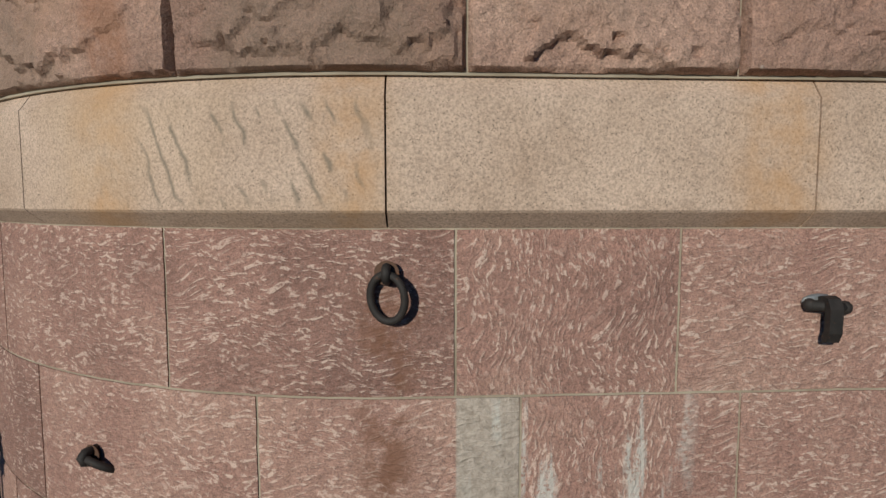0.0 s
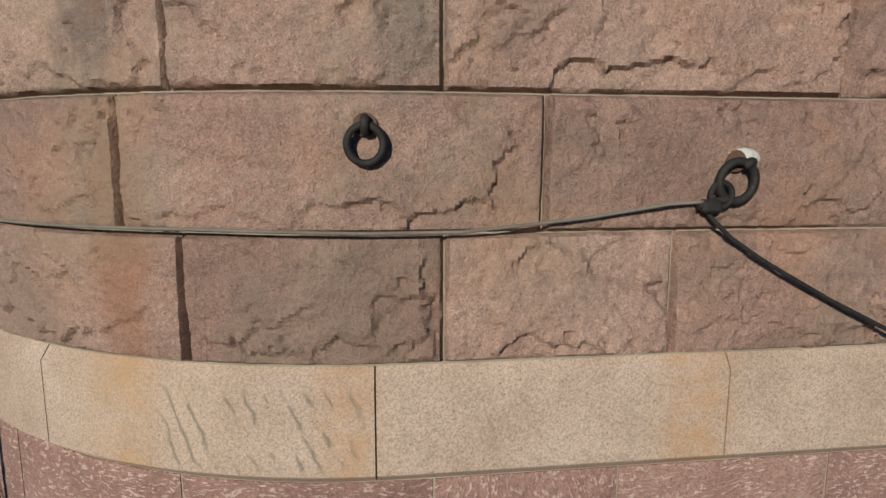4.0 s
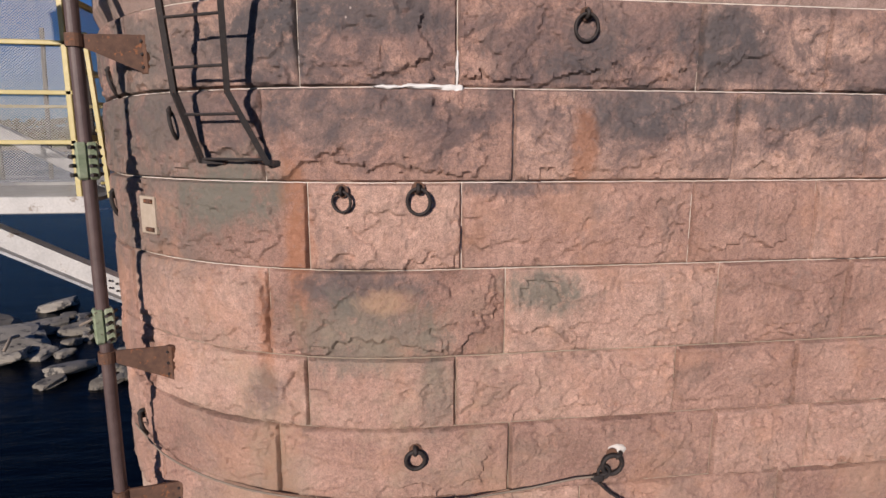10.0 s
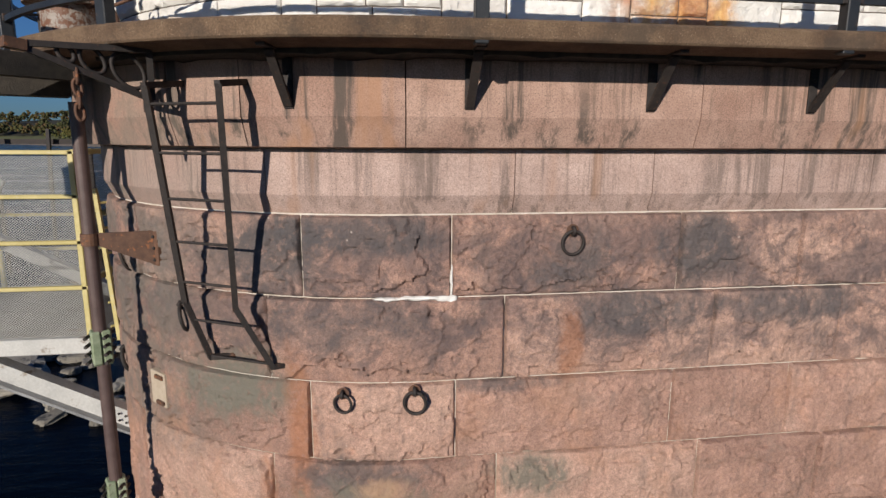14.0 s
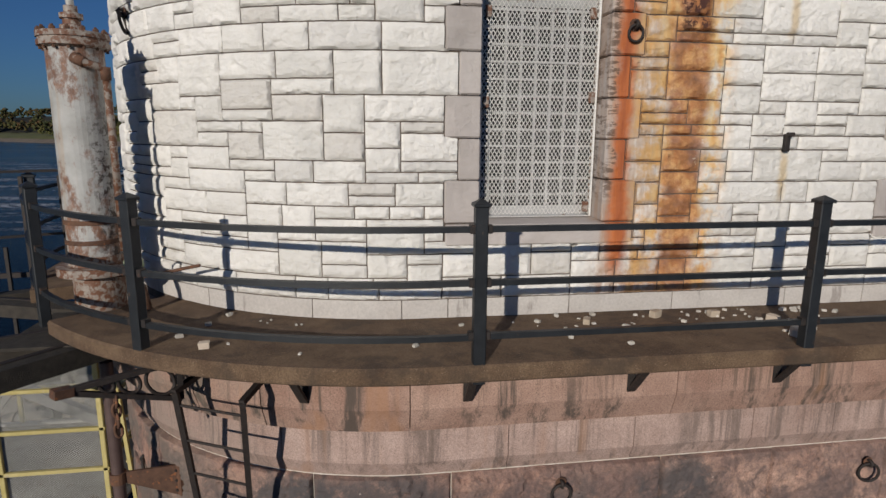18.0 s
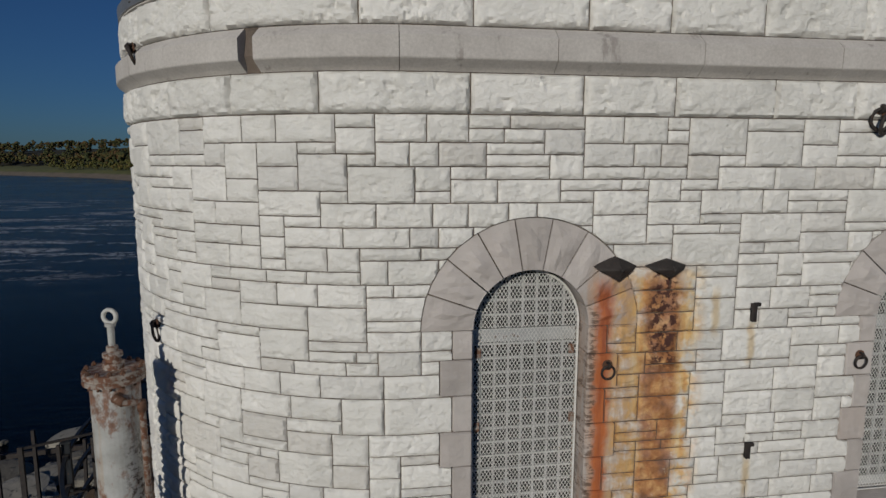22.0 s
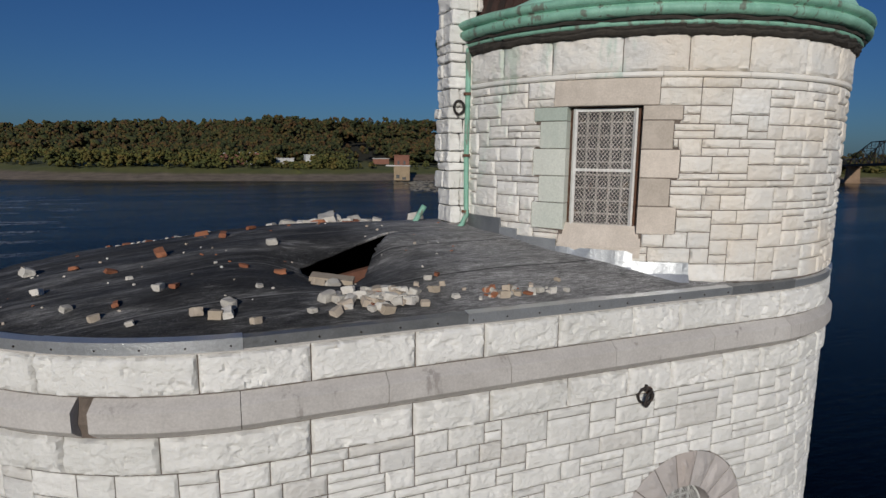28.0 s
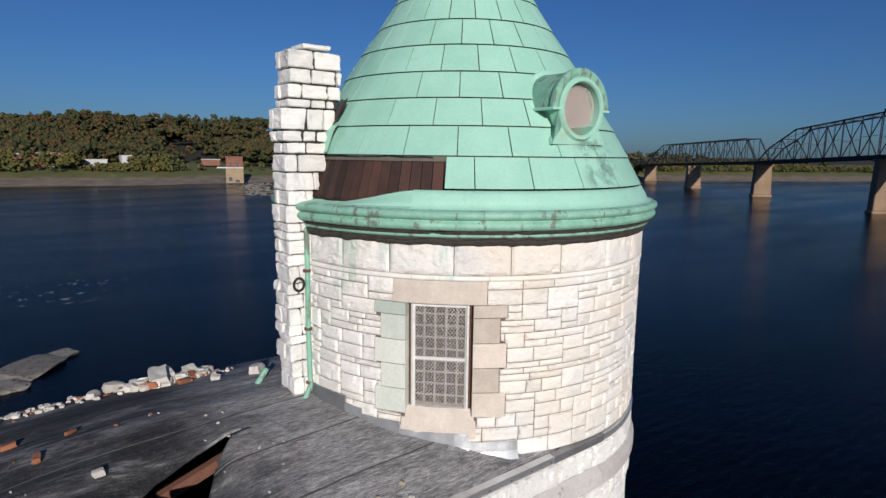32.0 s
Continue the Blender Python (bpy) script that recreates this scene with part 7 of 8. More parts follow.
# small pale plate on the pier
plate = tagged(new("wall_plate"), "pale tan plate with two lugs fixed to the granite", "plate")
m = wall_matrix(-2.71, 0.05, 8.06)
bm = bmesh.new()
box(bm, -0.12, 0.12, -0.03, 0.03, -0.16, 0.16, m, 0.006)
part("plate_face", bm, TAN_CHUNK, plate)
for zz in (-0.12, 0.12):
    bm = bmesh.new()
    box(bm, -0.02, 0.1, 0.02, 0.05, zz - 0.018, zz + 0.018, m, 0.004)
    part("lug", bm, RUST, plate)

# ---- old tank on the deck ----
TX, TY = -2.97, 0.97
tank = tagged(new("tank"), "rust-streaked white cylindrical tank with a lifting eye", "tank")


def turned(name, prof, material, label="", seg=36, c=(TX, TY), parent=None):
    b = bmesh.new()
    lathe(b, prof, -math.pi, math.pi, seg, c)
    return part(name, b, material, parent or tank, label, smooth=False)


turned("base_flange", [(0.0, 10.985), (0.2, 10.985), (0.2, 11.3), (0.31, 11.3), (0.31, 11.37), (0.22, 11.38), (0.22, 11.46), (0.0, 11.46)], TANK_RIM, "white lower flange")
turned("shell", [(0.205, 11.4), (0.21, 11.42), (0.21, 13.12), (0.22, 13.16)], TANK, "rust-streaked white shell")
turned("rim_flange", [(0.21, 13.14), (0.262, 13.16), (0.262, 13.2), (0.25, 13.205), (0.25, 13.22), (0.262, 13.225), (0.262, 13.265), (0.25, 13.27), (0.0, 13.275)], TANK_RIM, "rusty upper flange")
for q in range(14):
    a = math.tau * q / 14
    bm = bmesh.new()
    p = (TX + 0.235 * math.cos(a), TY + 0.235 * math.sin(a))
    rod(bm, (*p, 13.13), (*p, 13.305), 0.012, 6)
    rod(bm, (*p, 13.27), (*p, 13.292), 0.022, 6)
    part("bolt", bm, RUST, tank)
turned("gland", [(0.09, 13.27), (0.09, 13.33), (0.065, 13.34), (0.065, 13.375), (0.085, 13.38), (0.085, 13.42), (0.05, 13.43), (0.05, 13.48), (0.0, 13.49)], TANK_RIM, seg=20)
turned("rod", [(0.028, 13.46), (0.03, 13.66), (0.045, 13.665), (0.045, 13.7), (0.0, 13.7)], PALE_STEEL, "pale grey steel rod", seg=16)
bm = bmesh.new()
tube(bm, [Vector((TX + 0.062 * math.sin(a), TY - 0.02 * math.sin(a), 13.755 + 0.062 * math.cos(a))) for a in (math.tau * q / 20 for q in range(20))], 0.02, 8, True)
part("lifting_eye", bm, PALE_STEEL, tank, "pale steel lifting eye", smooth=True)
for zz in (11.75, 11.58):
    turned("hoop", [(0.212, zz - 0.02), (0.22, zz - 0.018), (0.22, zz + 0.018), (0.212, zz + 0.02)], RUST)
bm = bmesh.new()
tube(bm, [(TX + 0.09, TY - 0.17, 13.08), (TX + 0.1, TY - 0.24, 13.05), (TX + 0.17, TY - 0.24, 13.02), (TX + 0.24, TY - 0.18, 13.0), (TX + 0.27, TY - 0.14, 12.96), (TX + 0.27, TY - 0.13, 12.6), (TX + 0.27, TY - 0.12, 11.5)], 0.03, 10)
part("side_pipe", bm, TANK_RIM, tank, "rusted side pipe with an elbow", smooth=True)
bm = bmesh.new()
tube(bm, [(TX + 0.07, TY - 0.21, 13.06), (TX + 0.16, TY - 0.245, 13.025)], 0.043, 10)
tube(bm, [(TX + 0.27, TY - 0.145, 13.0), (TX + 0.27, TY - 0.14, 12.9)], 0.04, 10)
part("elbow", bm, RUST, tank, smooth=True)
valve = tagged(new("valve"), "small rusted valve and bent pipes at the tank foot", "valve")
bm = bmesh.new()
tube(bm, [(TX + 0.2, TY - 0.12, 11.3), (TX + 0.34, TY - 0.2, 11.34), (TX + 0.42, TY - 0.22, 11.2), (TX + 0.45, TY - 0.2, 11.0)], 0.035, 8)
part("bent_pipe", bm, RUST, valve, smooth=True)
bm = bmesh.new()
tube(bm, [Vector((TX + 0.4 + 0.07 * math.cos(a), TY - 0.3, 11.42 + 0.07 * math.sin(a))) for a in (math.tau * q / 16 for q in range(16))], 0.013, 6, True)
rod(bm, (TX + 0.4, TY - 0.3, 11.42), (TX + 0.36, TY - 0.2, 11.34), 0.014, 6)
part("hand_wheel", bm, CLAMP, valve, smooth=True)
bm = bmesh.new()
rod(bm, (TX + 0.4, TY - 0.2, 11.28), (TX + 0.95, TY - 0.42, 11.42), 0.014, 6)
part("lever", bm, RUST, valve)

# ---- steel landing beside the deck ----
landing = tagged(new("steel_landing"), "dark rusted steel beams of a landing beside the deck", "landing")
for a, b, w, h in (((-2.95, 0.78, 10.72), (-5.0, -0.4, 10.72), 0.26, 0.27), ((-2.8, 0.48, 10.77), (-4.3, -1.4, 10.77), 0.15, 0.16), ((-3.05, 1.3, 10.8), (-6.2, 2.4, 10.8), 0.2, 0.12)):
    bm = bmesh.new()
    beam(bm, a, b, w, h)
    part("landing_beam", bm, DECAY, landing)
    side = (Vector(b) - Vector(a)).normalized().cross(Vector((0, 0, 1))) * (w / 2)
    bm = bmesh.new()
    beam(bm, Vector(a) + side + Vector((0, 0, h / 2)), Vector(b) + side + Vector((0, 0, h / 2)), 0.05, 0.02)
    part("beam_flange", bm, IRON, landing)
bm = bmesh.new()
box(bm, -3.5, -2.86, 0.3, 1.25, 10.83, 10.86, None, 0.004)
part("landing_plate", bm, DECAY, landing)

# ornamental bracket under the deck edge
orn = tagged(new("cast_bracket"), "dark cast iron bracket with rings under the deck", "bracket")
A, B, C = Vector((-2.68, -0.5, 10.82)), Vector((-2.07, -0.04, 10.53)), Vector((-2.05, -0.1, 10.845))
for nm, p, q, w in (("knee_bar", A, B, 0.045), ("top_bar", A, C, 0.045), ("wall_bar", B, C, 0.04)):
    bm = bmesh.new()
    beam(bm, p, q, w, w * 0.8)
    part(nm, bm, IRON, orn)
bm = bmesh.new()
beam(bm, A - Vector((0.03, 0.03, 0)), A + Vector((0.05, 0.05, -0.012)), 0.09, 0.06)
part("end_block", bm, RUST, orn)
along = (B - A).normalized()
for t, r in ((0.36, 0.048), (0.55, 0.075), (0.82, 0.105)):
    c = A + (B - A) * t + Vector((0, 0, r + 0.022))
    bm = bmesh.new()
    tube(bm, [c + along * (r * math.cos(q)) + Vector((0, 0, r * math.sin(q))) for q in (math.tau * k / 24 for k in range(24))], 0.014, 8, True)
    part("bracket_ring", bm, IRON, orn, smooth=True)
chain = tagged(new("chain"), "rusted iron chain hanging from the bracket", "chain")
for q in range(4):
    bm = bmesh.new()
    c = A + (B - A) * 0.42 + Vector((0, 0, -0.04 - 0.075 * q))
    u = along if q % 2 else Vector((-along.y, along.x, 0))
    tube(bm, [c + u * (0.026 * math.cos(k)) + Vector((0, 0, 0.052 * math.sin(k))) for k in (math.tau * j / 14 for j in range(14))], 0.011, 6, True)
    part("link", bm, RUST, chain, smooth=True)

# ---- yellow caged work platform beyond the pier ----
platform = tagged(new("work_platform"), "pale steel work platform caged with yellow rails and mesh", "platform")
X0, X1, Y0, Y1, Z0, Z1 = -9.2, -3.62, 2.3, 4.8, 8.05, 10.12
bm = bmesh.new()
box(bm, X0, X1, Y0, Y1, Z0 - 0.02, Z0 + 0.02)
part("platform_floor", bm, GRATING, platform, "grey steel platform floor")
for y in (Y0, Y1):
    bm = bmesh.new()
    box(bm, X0, X1 + 0.05, y - 0.04, y + 0.04, Z0 - 0.12, Z0 + 0.06, None, 0.01)
    part("edge_beam", bm, PALE_STEEL, platform)
    for z in (Z1, Z1 - 0.46, Z1 - 0.95, Z1 - 1.45) if y == Y0 else (Z1 - 0.95, Z1 - 1.45):
        bm = bmesh.new()
        box(bm, X0, X1, y - 0.025, y + 0.025, z - 0.022, z + 0.022, None, 0.006)
        part("cage_rail", bm, YELLOW, platform)
    for q in range(6):
        x = X1 - 0.04 - q * 1.1
        bm = bmesh.new()
        box(bm, x - 0.028, x + 0.028, y - 0.025, y + 0.025, Z0, Z1 + 0.02 if y == Y0 else Z1 - 0.9, None, 0.006)
        part("cage_post", bm, YELLOW, platform)
for y in (Y0 + 1.2, Y0 + 2.6):
    bm = bmesh.new()
    box(bm, X1 - 0.06, X1, y - 0.03, y + 0.03, Z0, Z1, None, 0.006)
    part("cage_post", bm, YELLOW, platform)
for z in (Z1, Z1 - 0.7, Z1 - 1.4):
    bm = bmesh.new()
    box(bm, X1 - 0.05, X1, Y0, Y1, z - 0.03, z + 0.03, None, 0.006)
    part("cage_rail", bm, YELLOW, platform)
mesh_screen(platform, lambda x, z: True, X0, X1, Z0 + 0.06, Z1, lambda x, z: (x, Y0 + 0.03, z), 0.032, 0.027, 0.0085, "cage_mesh", CAGE_WIRE)
mesh_screen(platform, lambda x, z: True, Y0, Y1, Z0 + 0.06, Z1, lambda x, z: (X1 - 0.03, x, z), 0.032, 0.027, 0.0085, "cage_mesh", CAGE_WIRE)
bm = bmesh.new()
for q in range(3):
    beam(bm, (X0 + 1.5 * q + 0.4, Y0 + 0.3, Z0 + 0.1), (X0 + 1.5 * q + 1.7, Y0 + 0.3, Z1 - 0.3), 0.06, 0.06)
part("cage_brace", bm, LEAD, platform)
bm = bmesh.new()
beam(bm, (-9.8, 2.4, 10.35), (-3.3, 2.4, 7.06), 0.16, 0.2)
arm = part("support_beam", bm, PALE_STEEL, platform, "pale grey diagonal steel beam with a bolted end plate")
bm = bmesh.new()
beam(bm, (-9.8, 2.33, 10.24), (-3.3, 2.33, 6.95), 0.2, 0.03)
part("beam_flange", bm, LEAD, platform, "dark lower flange of the beam")
for q in range(8):
    bm = bmesh.new()
    p = Vector((-3.38 - 0.07 * (q // 2), 2.29, 7.1 + 0.036 * (q // 2) + (0.05 if q % 2 else -0.03)))
    bmesh.ops.create_icosphere(bm, subdivisions=1, radius=0.016, matrix=Matrix.Translation(p))
    part("bolt", bm, IRON, arm)
bm = bmesh.new()
beam(bm, (-7.0, 4.4, 9.6), (-2.9, 4.2, 7.5), 0.14, 0.16)
part("rear_beam", bm, LEAD, platform, "dark rear support beam")
rack = tagged(new("yellow_ladder"), "yellow steel ladder standing behind the standpipe", "ladder")
for dx in (0.0, 0.26):
    bm = bmesh.new()
    beam(bm, (-3.42 + dx, 2.2 + dx, 9.75), (-3.32 + dx, 2.2 + dx, 8.1), 0.05, 0.04)
    part("side_rail", bm, YELLOW, rack)
for q in range(6):
    bm = bmesh.new()
    rod(bm, (-3.40, 2.2, 9.6 - 0.27 * q), (-3.14, 2.46, 9.6 - 0.27 * q), 0.014, 6)
    part("rung", bm, YELLOW, rack)
# dark frame of a hoist beyond the platform
hoist = tagged(new("hoist_frame"), "dark rusty steel hoist posts beyond the platform", "hoist")
for q, (x, y) in enumerate(((-6.2, 5.6), (-5.6, 5.8), (-5.0, 6.0), (-4.6, 6.2), (-6.8, 5.6))):
    bm = bmesh.new()
    beam(bm, (x, y, 8.1), (x + 0.1 * (q % 2), y, 10.7 - 0.3 * (q % 3)), 0.05, 0.05)
    part("hoist_post", bm, IRON, hoist)
bm = bmesh.new()
beam(bm, (-6.9, 5.7, 10.2), (-4.5, 6.1, 10.2), 0.06, 0.08)
part("cross_bar", bm, IRON, hoist)


# thin back rail behind the tank
back_rail = tagged(new("back_rail"), "thin dark steel rail standing behind the tank", "railing")
RAIL = ((-4.35, 1.9), (-4.05, 2.05), (-3.75, 2.2), (-3.45, 2.35))
for q, (x, y) in enumerate(RAIL):
    bm = bmesh.new()
    beam(bm, (x, y, 10.8), (x, y, 12.12 if q in (0, 3) else 12.05), 0.035 if q % 2 else 0.05, 0.03)
    part("rail_post", bm, IRON, back_rail)
for z in (12.1, 11.45):
    bm = bmesh.new()
    beam(bm, (*RAIL[0], z), (*RAIL[-1], z), 0.025, 0.025)
    part("rail_bar", bm, IRON, back_rail)
bm = bmesh.new()
beam(bm, (-4.6, 1.8, 10.83), (-3.3, 2.42, 10.83), 0.16, 0.1)
part("foot_beam", bm, DECAY, back_rail)
# ---- river, banks, woods ----
bm = bmesh.new()
bmesh.ops.create_grid(bm, x_segments=1, y_segments=1, size=4500)
thing("water", bm, WATER, "dark blue river water with rapids", kind="structure")

SHORE = ((-2600, 1500), (-1300, 1250), (-620, 980), (-300, 690), (-111, 434), (-16, 403), (70, 378), (130, 385), (175, 372), (260, 372), (388, 330), (477, 262), (600, 200), (760, 130), (1000, 20), (1500, -200), (2600, -600))


def shore_at(t):
    n = len(SHORE) - 1
    k = min(n - 1, int(t * n))
    u = t * n - k
    (ax, ay), (bx, by) = SHORE[k], SHORE[k + 1]
    p = Vector((ax + (bx - ax) * u, ay + (by - ay) * u))
    nrm = Vector((-(by - ay), bx - ax)).normalized()
    return p, nrm


PROFILE = ((-12, -2.0), (0, 0.0), (10, 1.6), (26, 3.0), (40, 6.5), (60, 8.0), (120, 9.0), (170, 12.0), (260, 30.0), (380, 44.0), (600, 48.0), (1500, 40.0), (3000, 20.0))
verts, faces = [], []
steps_n = 160
for i in range(steps_n + 1):
    p, nrm = shore_at(i / steps_n)
    for d, z in PROFILE:
        w = 5.0 * noise.noise(Vector((p.x * 0.02, p.y * 0.02, 1.0))) if d < 100 else 0.0
        hill = 0.94 + 0.3 * noise.noise(Vector((p.x * 0.007, p.y * 0.006, d * 0.003)))
        low = 0.35 if p.x > 420 else 1.0
        zz = z * (hill * low if z > 10 else 1.0)
        q = p + nrm * (d + w)
        verts.append((q.x, q.y, zz))
k = len(PROFILE)
for i in range(steps_n):
    for j in range(k - 1):
        a = i * k + j
        faces.append((a, a + 1, a + k + 1, a + k))
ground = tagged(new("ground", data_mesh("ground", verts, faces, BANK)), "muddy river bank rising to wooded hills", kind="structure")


def ground_z(d, p):
    for (d0, z0), (d1, z1) in zip(PROFILE, PROFILE[1:]):
        if d <= d1:
            z = z0 + (z1 - z0) * (d - d0) / (d1 - d0)
            break
    hill = 0.94 + 0.3 * noise.noise(Vector((p.x * 0.007, p.y * 0.006, d * 0.003)))
    return z * (hill * (0.35 if p.x > 420 else 1.0) if z > 10 else 1.0)


_b = bmesh.new()
bmesh.ops.create_icosphere(_b, subdivisions=1, radius=1.0)
ICO_V = np.array([v.co[:] for v in _b.verts])
ICO_F = np.array([[v.index for v in f.verts] for f in _b.faces])
_b.free()
npr = np.random.RandomState(4)


def clump_cloud(name, spots, material, label):
    """Many ragged leaf clumps in one mesh; spots: x, y, z, radius across, radius up."""
    V, F = [], []
    base = 0
    for x, y, z, r, rz in spots:
        rough = 1.0 + 0.4 * npr.randn(len(ICO_V), 1).clip(-1.5, 1.5)
        v = ICO_V * rough * np.array([r, r, rz]) + np.array([x, y, z])
        V.append(v)
        F.append(ICO_F + base)
        base += len(ICO_V)
    V, F = np.concatenate(V), np.concatenate(F)
    me = bpy.data.meshes.new(name)
    me.vertices.add(len(V))
    me.vertices.foreach_set("co", V.ravel())
    me.loops.add(F.size)
    me.loops.foreach_set("vertex_index", F.ravel().astype(np.int32))
    me.polygons.add(len(F))
    me.polygons.foreach_set("loop_start", np.arange(0, F.size, 3, dtype=np.int32))
    me.materials.append(material)
    me.update(calc_edges=True)
    me.validate()
    return tagged(new(name, me), label, kind="stuff")


rng = random.Random(99)
spots, low_spots = [], []


def crown(out_list, x, y, z, h, r, count):
    """Leaf clumps round the outside of one tree's crown."""
    mid = z + max(0.6 * h, h - r)
    for _ in range(count):
        u, a = rng.uniform(-0.55, 1.0), rng.uniform(0, math.tau)
        w = math.sqrt(1.0 - u * u)
        k = rng.uniform(0.75, 1.08)
        c = r * rng.uniform(0.26, 0.5)
        out_list.append((x + r * w * k * math.cos(a), y + r * w * k * math.sin(a), mid + r * u * k, c, c * rng.uniform(0.7, 1.1)))

for n in range(5600):
    t = rng.choice((rng.uniform(0.06, 0.80), rng.uniform(0.06, 0.3), rng.uniform(0.28, 0.62), rng.uniform(0.28, 0.62)))
    p, nrm = shore_at(t)
    d = rng.choice((rng.uniform(120, 230), rng.uniform(150, 420), rng.uniform(220, 560)))
    if 60 < p.x < 200 and d < 135:
        continue
    q = p + nrm * d
    z = ground_z(d, p)
    h = rng.uniform(7, 15) * (0.8 if p.x > 420 else 1.5 if p.x < -200 else 1.0)
    crown(spots, q.x, q.y, z, h, rng.uniform(2.6, 4.8) * (1.5 if p.x < -200 else 1.0), 13)
for n in range(420):
    x, y = rng.uniform(70, 300), rng.uniform(495, 800)
    z = 10.0 + 34.0 * smooth01((y - 515) / 160.0)
    crown(spots, x, y, z, rng.uniform(8, 16), rng.uniform(2.8, 4.8), 13)
for n in range(1900):
    t = rng.uniform(0.16, 0.8)
    p, nrm = shore_at(t)
    d = rng.uniform(38, 66)
    if 112 < p.x < 185 and rng.random() < 0.93:
        continue
    tall = 1.0 if p.x < 36 else 0.3 if p.x < 86 else 0.8 if p.x < 112 else 0.5
    q = p + nrm * d
    crown(low_spots, q.x, q.y, ground_z(d, p), rng.uniform(4, 13) * tall, rng.uniform(1.6, 3.4) * (0.55 + 0.45 * tall), 9)
clump_cloud("woods", spots, LEAVES, "dark autumn woods on the far hills")
clump_cloud("bank_bushes", low_spots, BUSH, "yellow-green bushes along the far bank")


# ---- far buildings ----
def house(name, x, y, z, w, d, h, yaw, wall_m, label, roof_m=None, windows=(), cap=0.4):
    top = tagged(new(name), label, "building")
    m = Matrix.Translation((x, y, z)) @ Matrix.Rotation(yaw, 4, 'Z')
    b = bmesh.new()
    box(b, -w / 2, w / 2, -d / 2, d / 2, 0, h, m)
    wall = part("wall", b, wall_m, top)
    b = bmesh.new()
    box(b, -w / 2 - 0.3, w / 2 + 0.3, -d / 2 - 0.3, d / 2 + 0.3, h, h + cap, m)
    part("roof_slab", b, roof_m or FAR_WHITE, top)
    for wx, wz, ww, wh in windows:
        b = bmesh.new()
        box(b, wx - ww / 2, wx + ww / 2, -d / 2 - 0.12, -d / 2 + 0.1, wz - wh / 2, wz + wh / 2, m)
        part("window", b, GLASS_DARK, wall)
    return top


yaw = radians(-20)
intake = house("pump_house", 127.5, 374, 0.5, 10.5, 9, 9.4, yaw, FAR_TAN, "brick pump house on a tall tan base at the water", FAR_WHITE, ((-2.6, 2.6, 2.2, 2.4), (1.6, 1.4, 2.6, 1.8)), 0.6)
m = Matrix.Translation((127.5, 374, 10.4)) @ Matrix.Rotation(yaw, 4, 'Z')
bm = bmesh.new()
box(bm, -5, 5, -4.2, 4.2, 0, 6.4, m)
upper = part("brick_storey", bm, FAR_BRICK, intake, "red brick upper storey")
for wx in (-2.2, 1.8):
    bm = bmesh.new()
    box(bm, wx - 0.7, wx + 0.7, -4.32, -4.1, 0.6, 3.0, m)
    part("window", bm, GLASS_DARK, upper)
bm = bmesh.new()
box(bm, -5.3, 5.3, -4.5, 4.5, 6.4, 6.9, m)
part("parapet", bm, FAR_BRICK, intake)
bm = bmesh.new()
box(bm, -10.5, -5.2, -1.5, 1.5, -0.6, 0.2, m)
part("footbridge", bm, FAR_WHITE, intake)
for args in (("brick_hall", 40, 474, 9, 25, 12, 8.6, 0.05, FAR_BRICK, "long red brick hall behind the bank", None, ((-8, 6.2, 3, 1.6), (-3, 6.2, 3, 1.6), (3, 6.2, 3, 1.6), (8, 6.2, 3, 1.6))), ("brick_hall", 21, 478, 9, 12, 10, 8, 0.05, FAR_BRICK, "small red brick hall behind the bank"),
             ("concrete_works", 52, 462, 9, 34, 10, 4.6, 0.0, FAR_WHITE, "long pale concrete tanks behind the bank"), ("concrete_works", 92, 466, 9, 24, 10, 4.0, 0.0, FAR_WHITE, "low pale concrete tanks behind the bank"),
             ("white_block", 81.5, 462, 9, 7, 8, 7.4, 0.0, FAR_WHITE, "square white block house behind the bank"), ("small_house", 139, 462, 9.5, 13, 8, 4.4, -0.2, FAR_BRICK, "small low house behind the pump house"),
             ("red_shed", -420, 1080, 12, 26, 12, 9, 0.3, FAR_BRICK, "far red shed with a pale roof on the bank")):
    house(*args)

# ---- rocks ----
ROCK_MESHES = [lump("rock_lump", 1.0, 0.8, 0.45, 60 + q * 3.3, RIVER_ROCK, 0.7, 4) for q in range(6)]
rng = random.Random(17)


def rock(x, y, size, flat=1.0, z=0.0, label="grey river rock standing out of the water", tilt=0.25):
    ob = tagged(new("river_rock", rng.choice(ROCK_MESHES)), label, "rock", "rocks in the river")
    ob.matrix_world = Matrix.Translation((x, y, z)) @ Euler((rng.uniform(-tilt, tilt), rng.uniform(-tilt, tilt), rng.uniform(0, 6))).to_matrix().to_4x4() @ Matrix.Diagonal((size, size, size * flat, 1))


for x, y, s in ((-16.2, 22.6, 3.0), (-15.9, 24.3, 2.6), (-17.0, 28.7, 2.0), (-14.1, 24.1, 1.5), (-14.2, 20.8, 1.4), (-12.0, 19.0, 1.6), (-12.1, 17.6, 0.9), (-9.9, 17.4, 0.8), (-9.4, 18.1, 1.1), (-14.9, 20.5, 1.7), (-14.0, 25.5, 1.4),
                (-18.5, 24.0, 3.2), (-20.5, 22.0, 3.4), (-13.0, 23.0, 0.9), (-17.5, 21.0, 1.8), (-11.0, 20.2, 0.7)):
    rock(x, y, s, 0.55, 0.1)
for n in range(60):
    a = rng.random()
    rock(-22 + 13 * a + rng.gauss(0, 1.0), 25 - 5 * a + rng.gauss(0, 2.2), rng.uniform(0.25, 0.8), 1.0, 0.1)
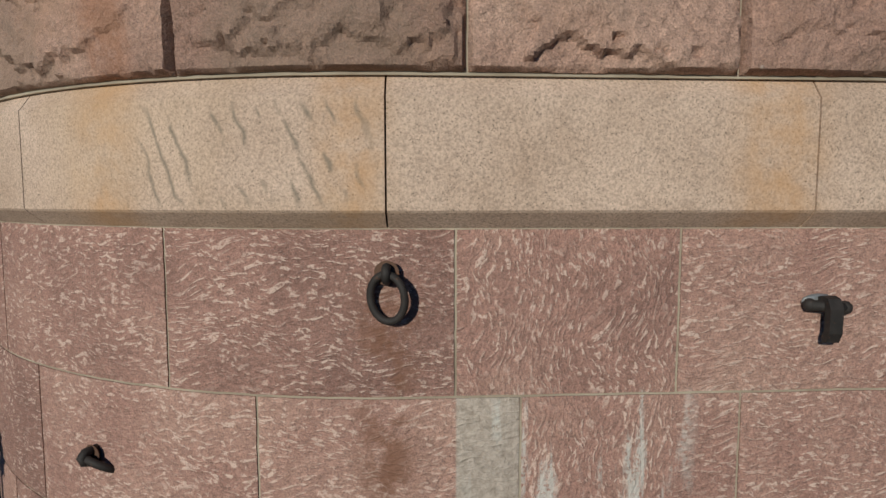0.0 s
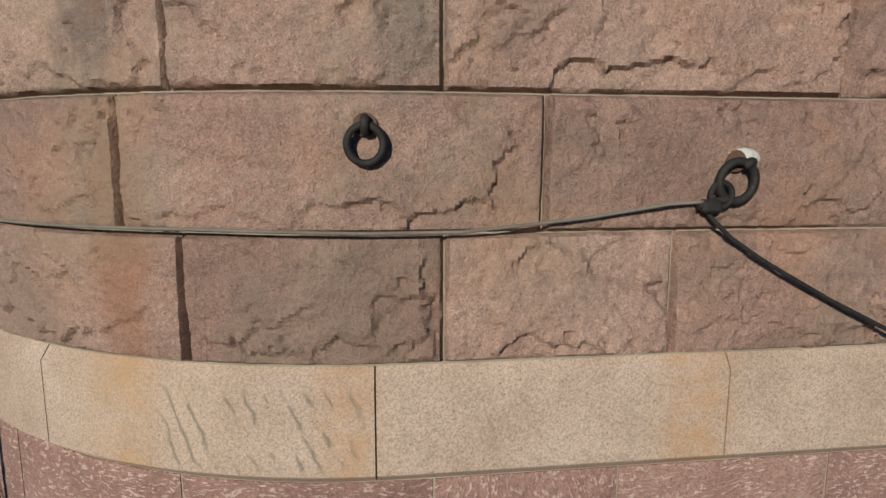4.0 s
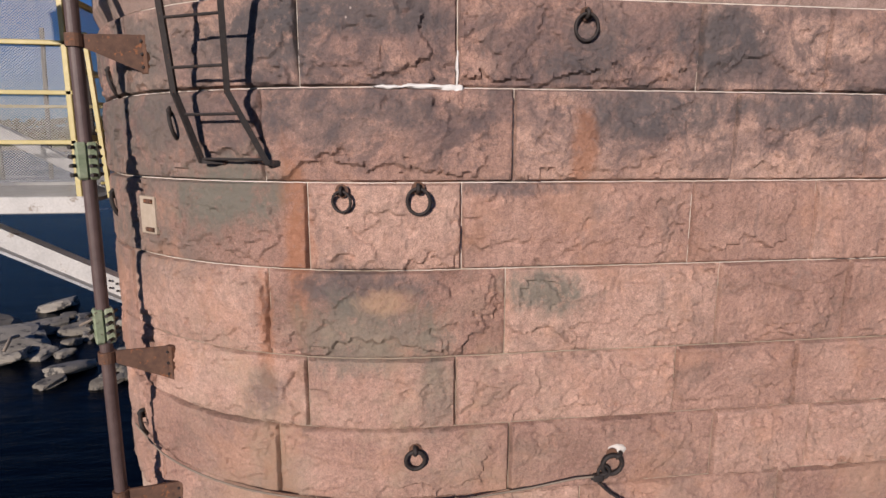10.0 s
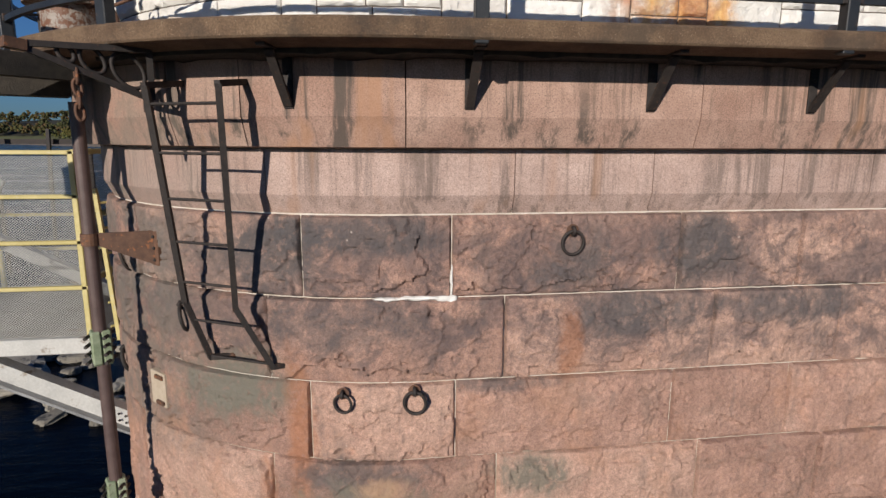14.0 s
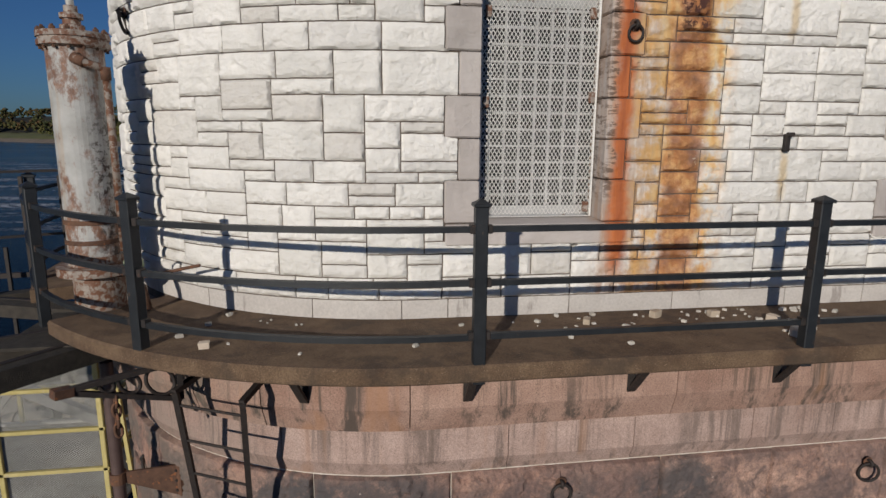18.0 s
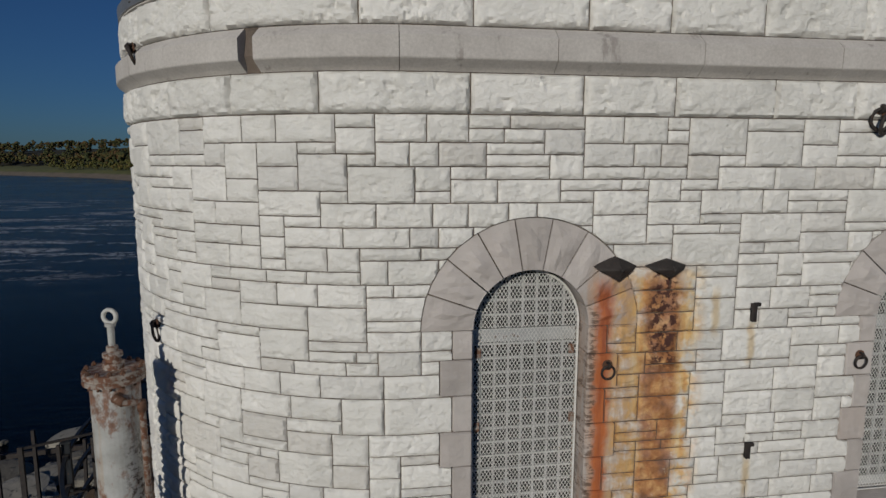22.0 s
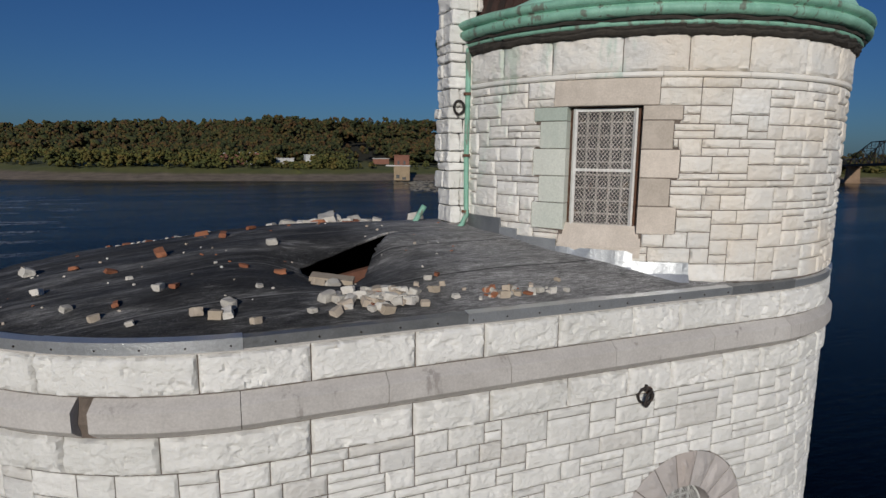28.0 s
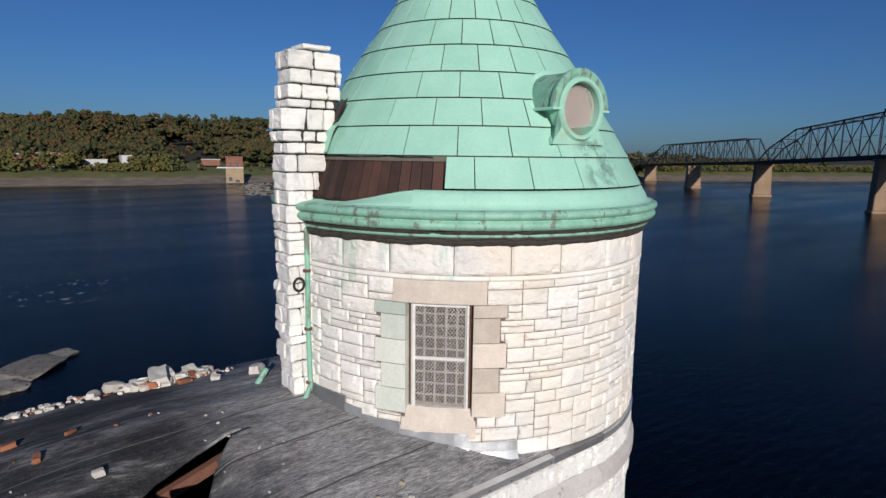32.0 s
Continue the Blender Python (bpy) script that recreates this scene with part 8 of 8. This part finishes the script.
for n in range(26):
    rock(-40 + rng.gauss(0, 9), 40 + rng.gauss(0, 7), rng.uniform(0.6, 2.2), 0.6)
for x, y, s in ((1.4, 61.5, 5.5), (-1.0, 57.0, 4.5), (-4.0, 54.0, 4.0), (4.0, 64.0, 3.2), (-8.0, 52.0, 5.0)):
    rock(x, y, s, 0.25, 0.05, "wide flat rock ledge at the water surface", 0.03)
for n in range(160):
    a = rng.random()
    rock(104 + 34 * a + rng.gauss(0, 2.5 + 3 * a), 268 + 100 * a + rng.gauss(0, 5), rng.uniform(0.8, 3.2), 0.5)
for n in range(5):
    bm = bmesh.new()
    x, y = -15 + 2.4 * n * 0.6, 21.5 + rng.uniform(-2, 3)
    a = rng.uniform(0, 3)
    L = rng.uniform(1.2, 2.6)
    tube(bm, [(x, y, 0.5), (x + L * 0.5 * math.cos(a), y + L * 0.5 * math.sin(a), 0.75), (x + L * math.cos(a), y + L * math.sin(a), 0.55)], 0.07, 6)
    thing("driftwood", bm, DRIFT, "bare driftwood trunk stranded on the rocks", "driftwood", "driftwood on the rocks", smooth=True)

# ---- truss bridge ----
PIERS = ((447.4, 282.7), (372.1, 202.4), (327.6, 139.0), (270.8, 68.8), (205.0, -20.0))
DECK_Z = (13.1, 15.4, 17.9, 21.4, 25.0)
bridge = tagged(new("bridge"), "long dark steel truss bridge on tan concrete piers", "bridge")


def ladder_truss(a, b, z0, z1, h0, h1, width, bays, ramp0, ramp1):
    """One through-truss span between two piers."""
    span = child("truss_span", None, bridge)
    A, Bv = Vector((*a, z0)), Vector((*b, z1))
    along_v = (Bv - A)
    flat = Vector((along_v.x, along_v.y, 0)).normalized()
    across = Vector((-flat.y, flat.x, 0)) * width / 2
    b2 = bmesh.new()
    for sgn in (-1, 1):
        beam(b2, A + across * sgn, Bv + across * sgn, 0.5, 1.6)
    beam(b2, A, Bv, width, 0.5)
    part("deck_girder", b2, BRIDGE_STEEL, span)
    tops = []
    for q in range(bays + 1):
        k = q / bays
        h = (h0 + (h1 - h0) * k) * (min(1.0, 0.25 + 0.25 * q) if ramp0 else 1.0)
        if q == 0:
            h = 0.0 if ramp0 else h
        if q == bays:
            h = 0.0 if ramp1 else h
        tops.append(h)
    for sgn in (-1, 1):
        b2 = bmesh.new()
        for q in range(bays):
            p0 = A + along_v * (q / bays) + across * sgn
            p1 = A + along_v * ((q + 1) / bays) + across * sgn
            t0, t1 = p0 + Vector((0, 0, tops[q])), p1 + Vector((0, 0, tops[q + 1]))
            beam(b2, t0, t1, 0.45, 0.55)
            if tops[q] > 0:
                beam(b2, p0, t0, 0.3, 0.3, (1, 0, 0))
                if tops[q + 1] > 0:
                    if q % 2:
                        beam(b2, p0, t1, 0.3, 0.34)
                    else:
                        beam(b2, t0, p1, 0.3, 0.34)
                    beam(b2, (p0 + t0) / 2, (p1 + t1) / 2 if q % 2 else (p0 + t0) / 2 + Vector((0.01, 0, 0.3)), 0.14, 0.14)
                    mid = (p0 + p1) / 2
                    beam(b2, mid, (t0 + t1) / 2, 0.16, 0.16, (1, 0, 0))
        part("truss_side", b2, BRIDGE_STEEL, span, kind="stuff")
    b2 = bmesh.new()
    for q in range(bays + 1):
        if tops[q] > 0:
            c = A + along_v * (q / bays) + Vector((0, 0, tops[q]))
            beam(b2, c - across, c + across, 0.3, 0.35)
            if q < bays and tops[q + 1] > 0:
                c2 = A + along_v * ((q + 1) / bays) + Vector((0, 0, tops[q + 1]))
                beam(b2, c - across, c2 + across, 0.16, 0.16)
    part("top_bracing", b2, BRIDGE_STEEL, span, kind="stuff")


ladder_truss((620, 440), PIERS[0], 9.5, DECK_Z[0], 5, 5, 7.5, 14, True, True)
ladder_truss(PIERS[0], PIERS[2], DECK_Z[0], DECK_Z[2], 15.5, 13.0, 7.5, 14, True, True)
ladder_truss(PIERS[2], PIERS[3], DECK_Z[2], DECK_Z[3], 13.5, 16.5, 7.5, 8, True, False)
ladder_truss(PIERS[3], PIERS[4], DECK_Z[3], DECK_Z[4], 17.5, 18.0, 7.5, 8, False, True)
flat_dir = Vector((PIERS[2][0] - PIERS[3][0], PIERS[2][1] - PIERS[3][1])).normalized()
for (x, y), dz in zip(PIERS, DECK_Z):
    m = Matrix.Translation((x, y, 0)) @ Matrix.Rotation(math.atan2(flat_dir.y, flat_dir.x), 4, 'Z')
    b2 = bmesh.new()
    box(b2, -2.3, 2.3, -5.2, 5.2, -2, 1.0, m, 0.3)
    pier = part("pier", b2, PIER_STONE, bridge, "tan concrete bridge pier")
    b2 = bmesh.new()
    box(b2, -1.9, 1.9, -4.7, 4.7, 1.0, dz - 1.6, m, 0.25)
    for v in b2.verts:
        if v.co.z > 2:
            c = Vector((x, y, v.co.z))
            v.co = c + (v.co - c) * 0.86
    part("shaft", b2, PIER_STONE, pier)
    b2 = bmesh.new()
    box(b2, -2.1, 2.1, -4.7, 4.7, dz - 1.7, dz - 0.8, m, 0.1)
    part("pier_cap", b2, PIER_STONE, pier)
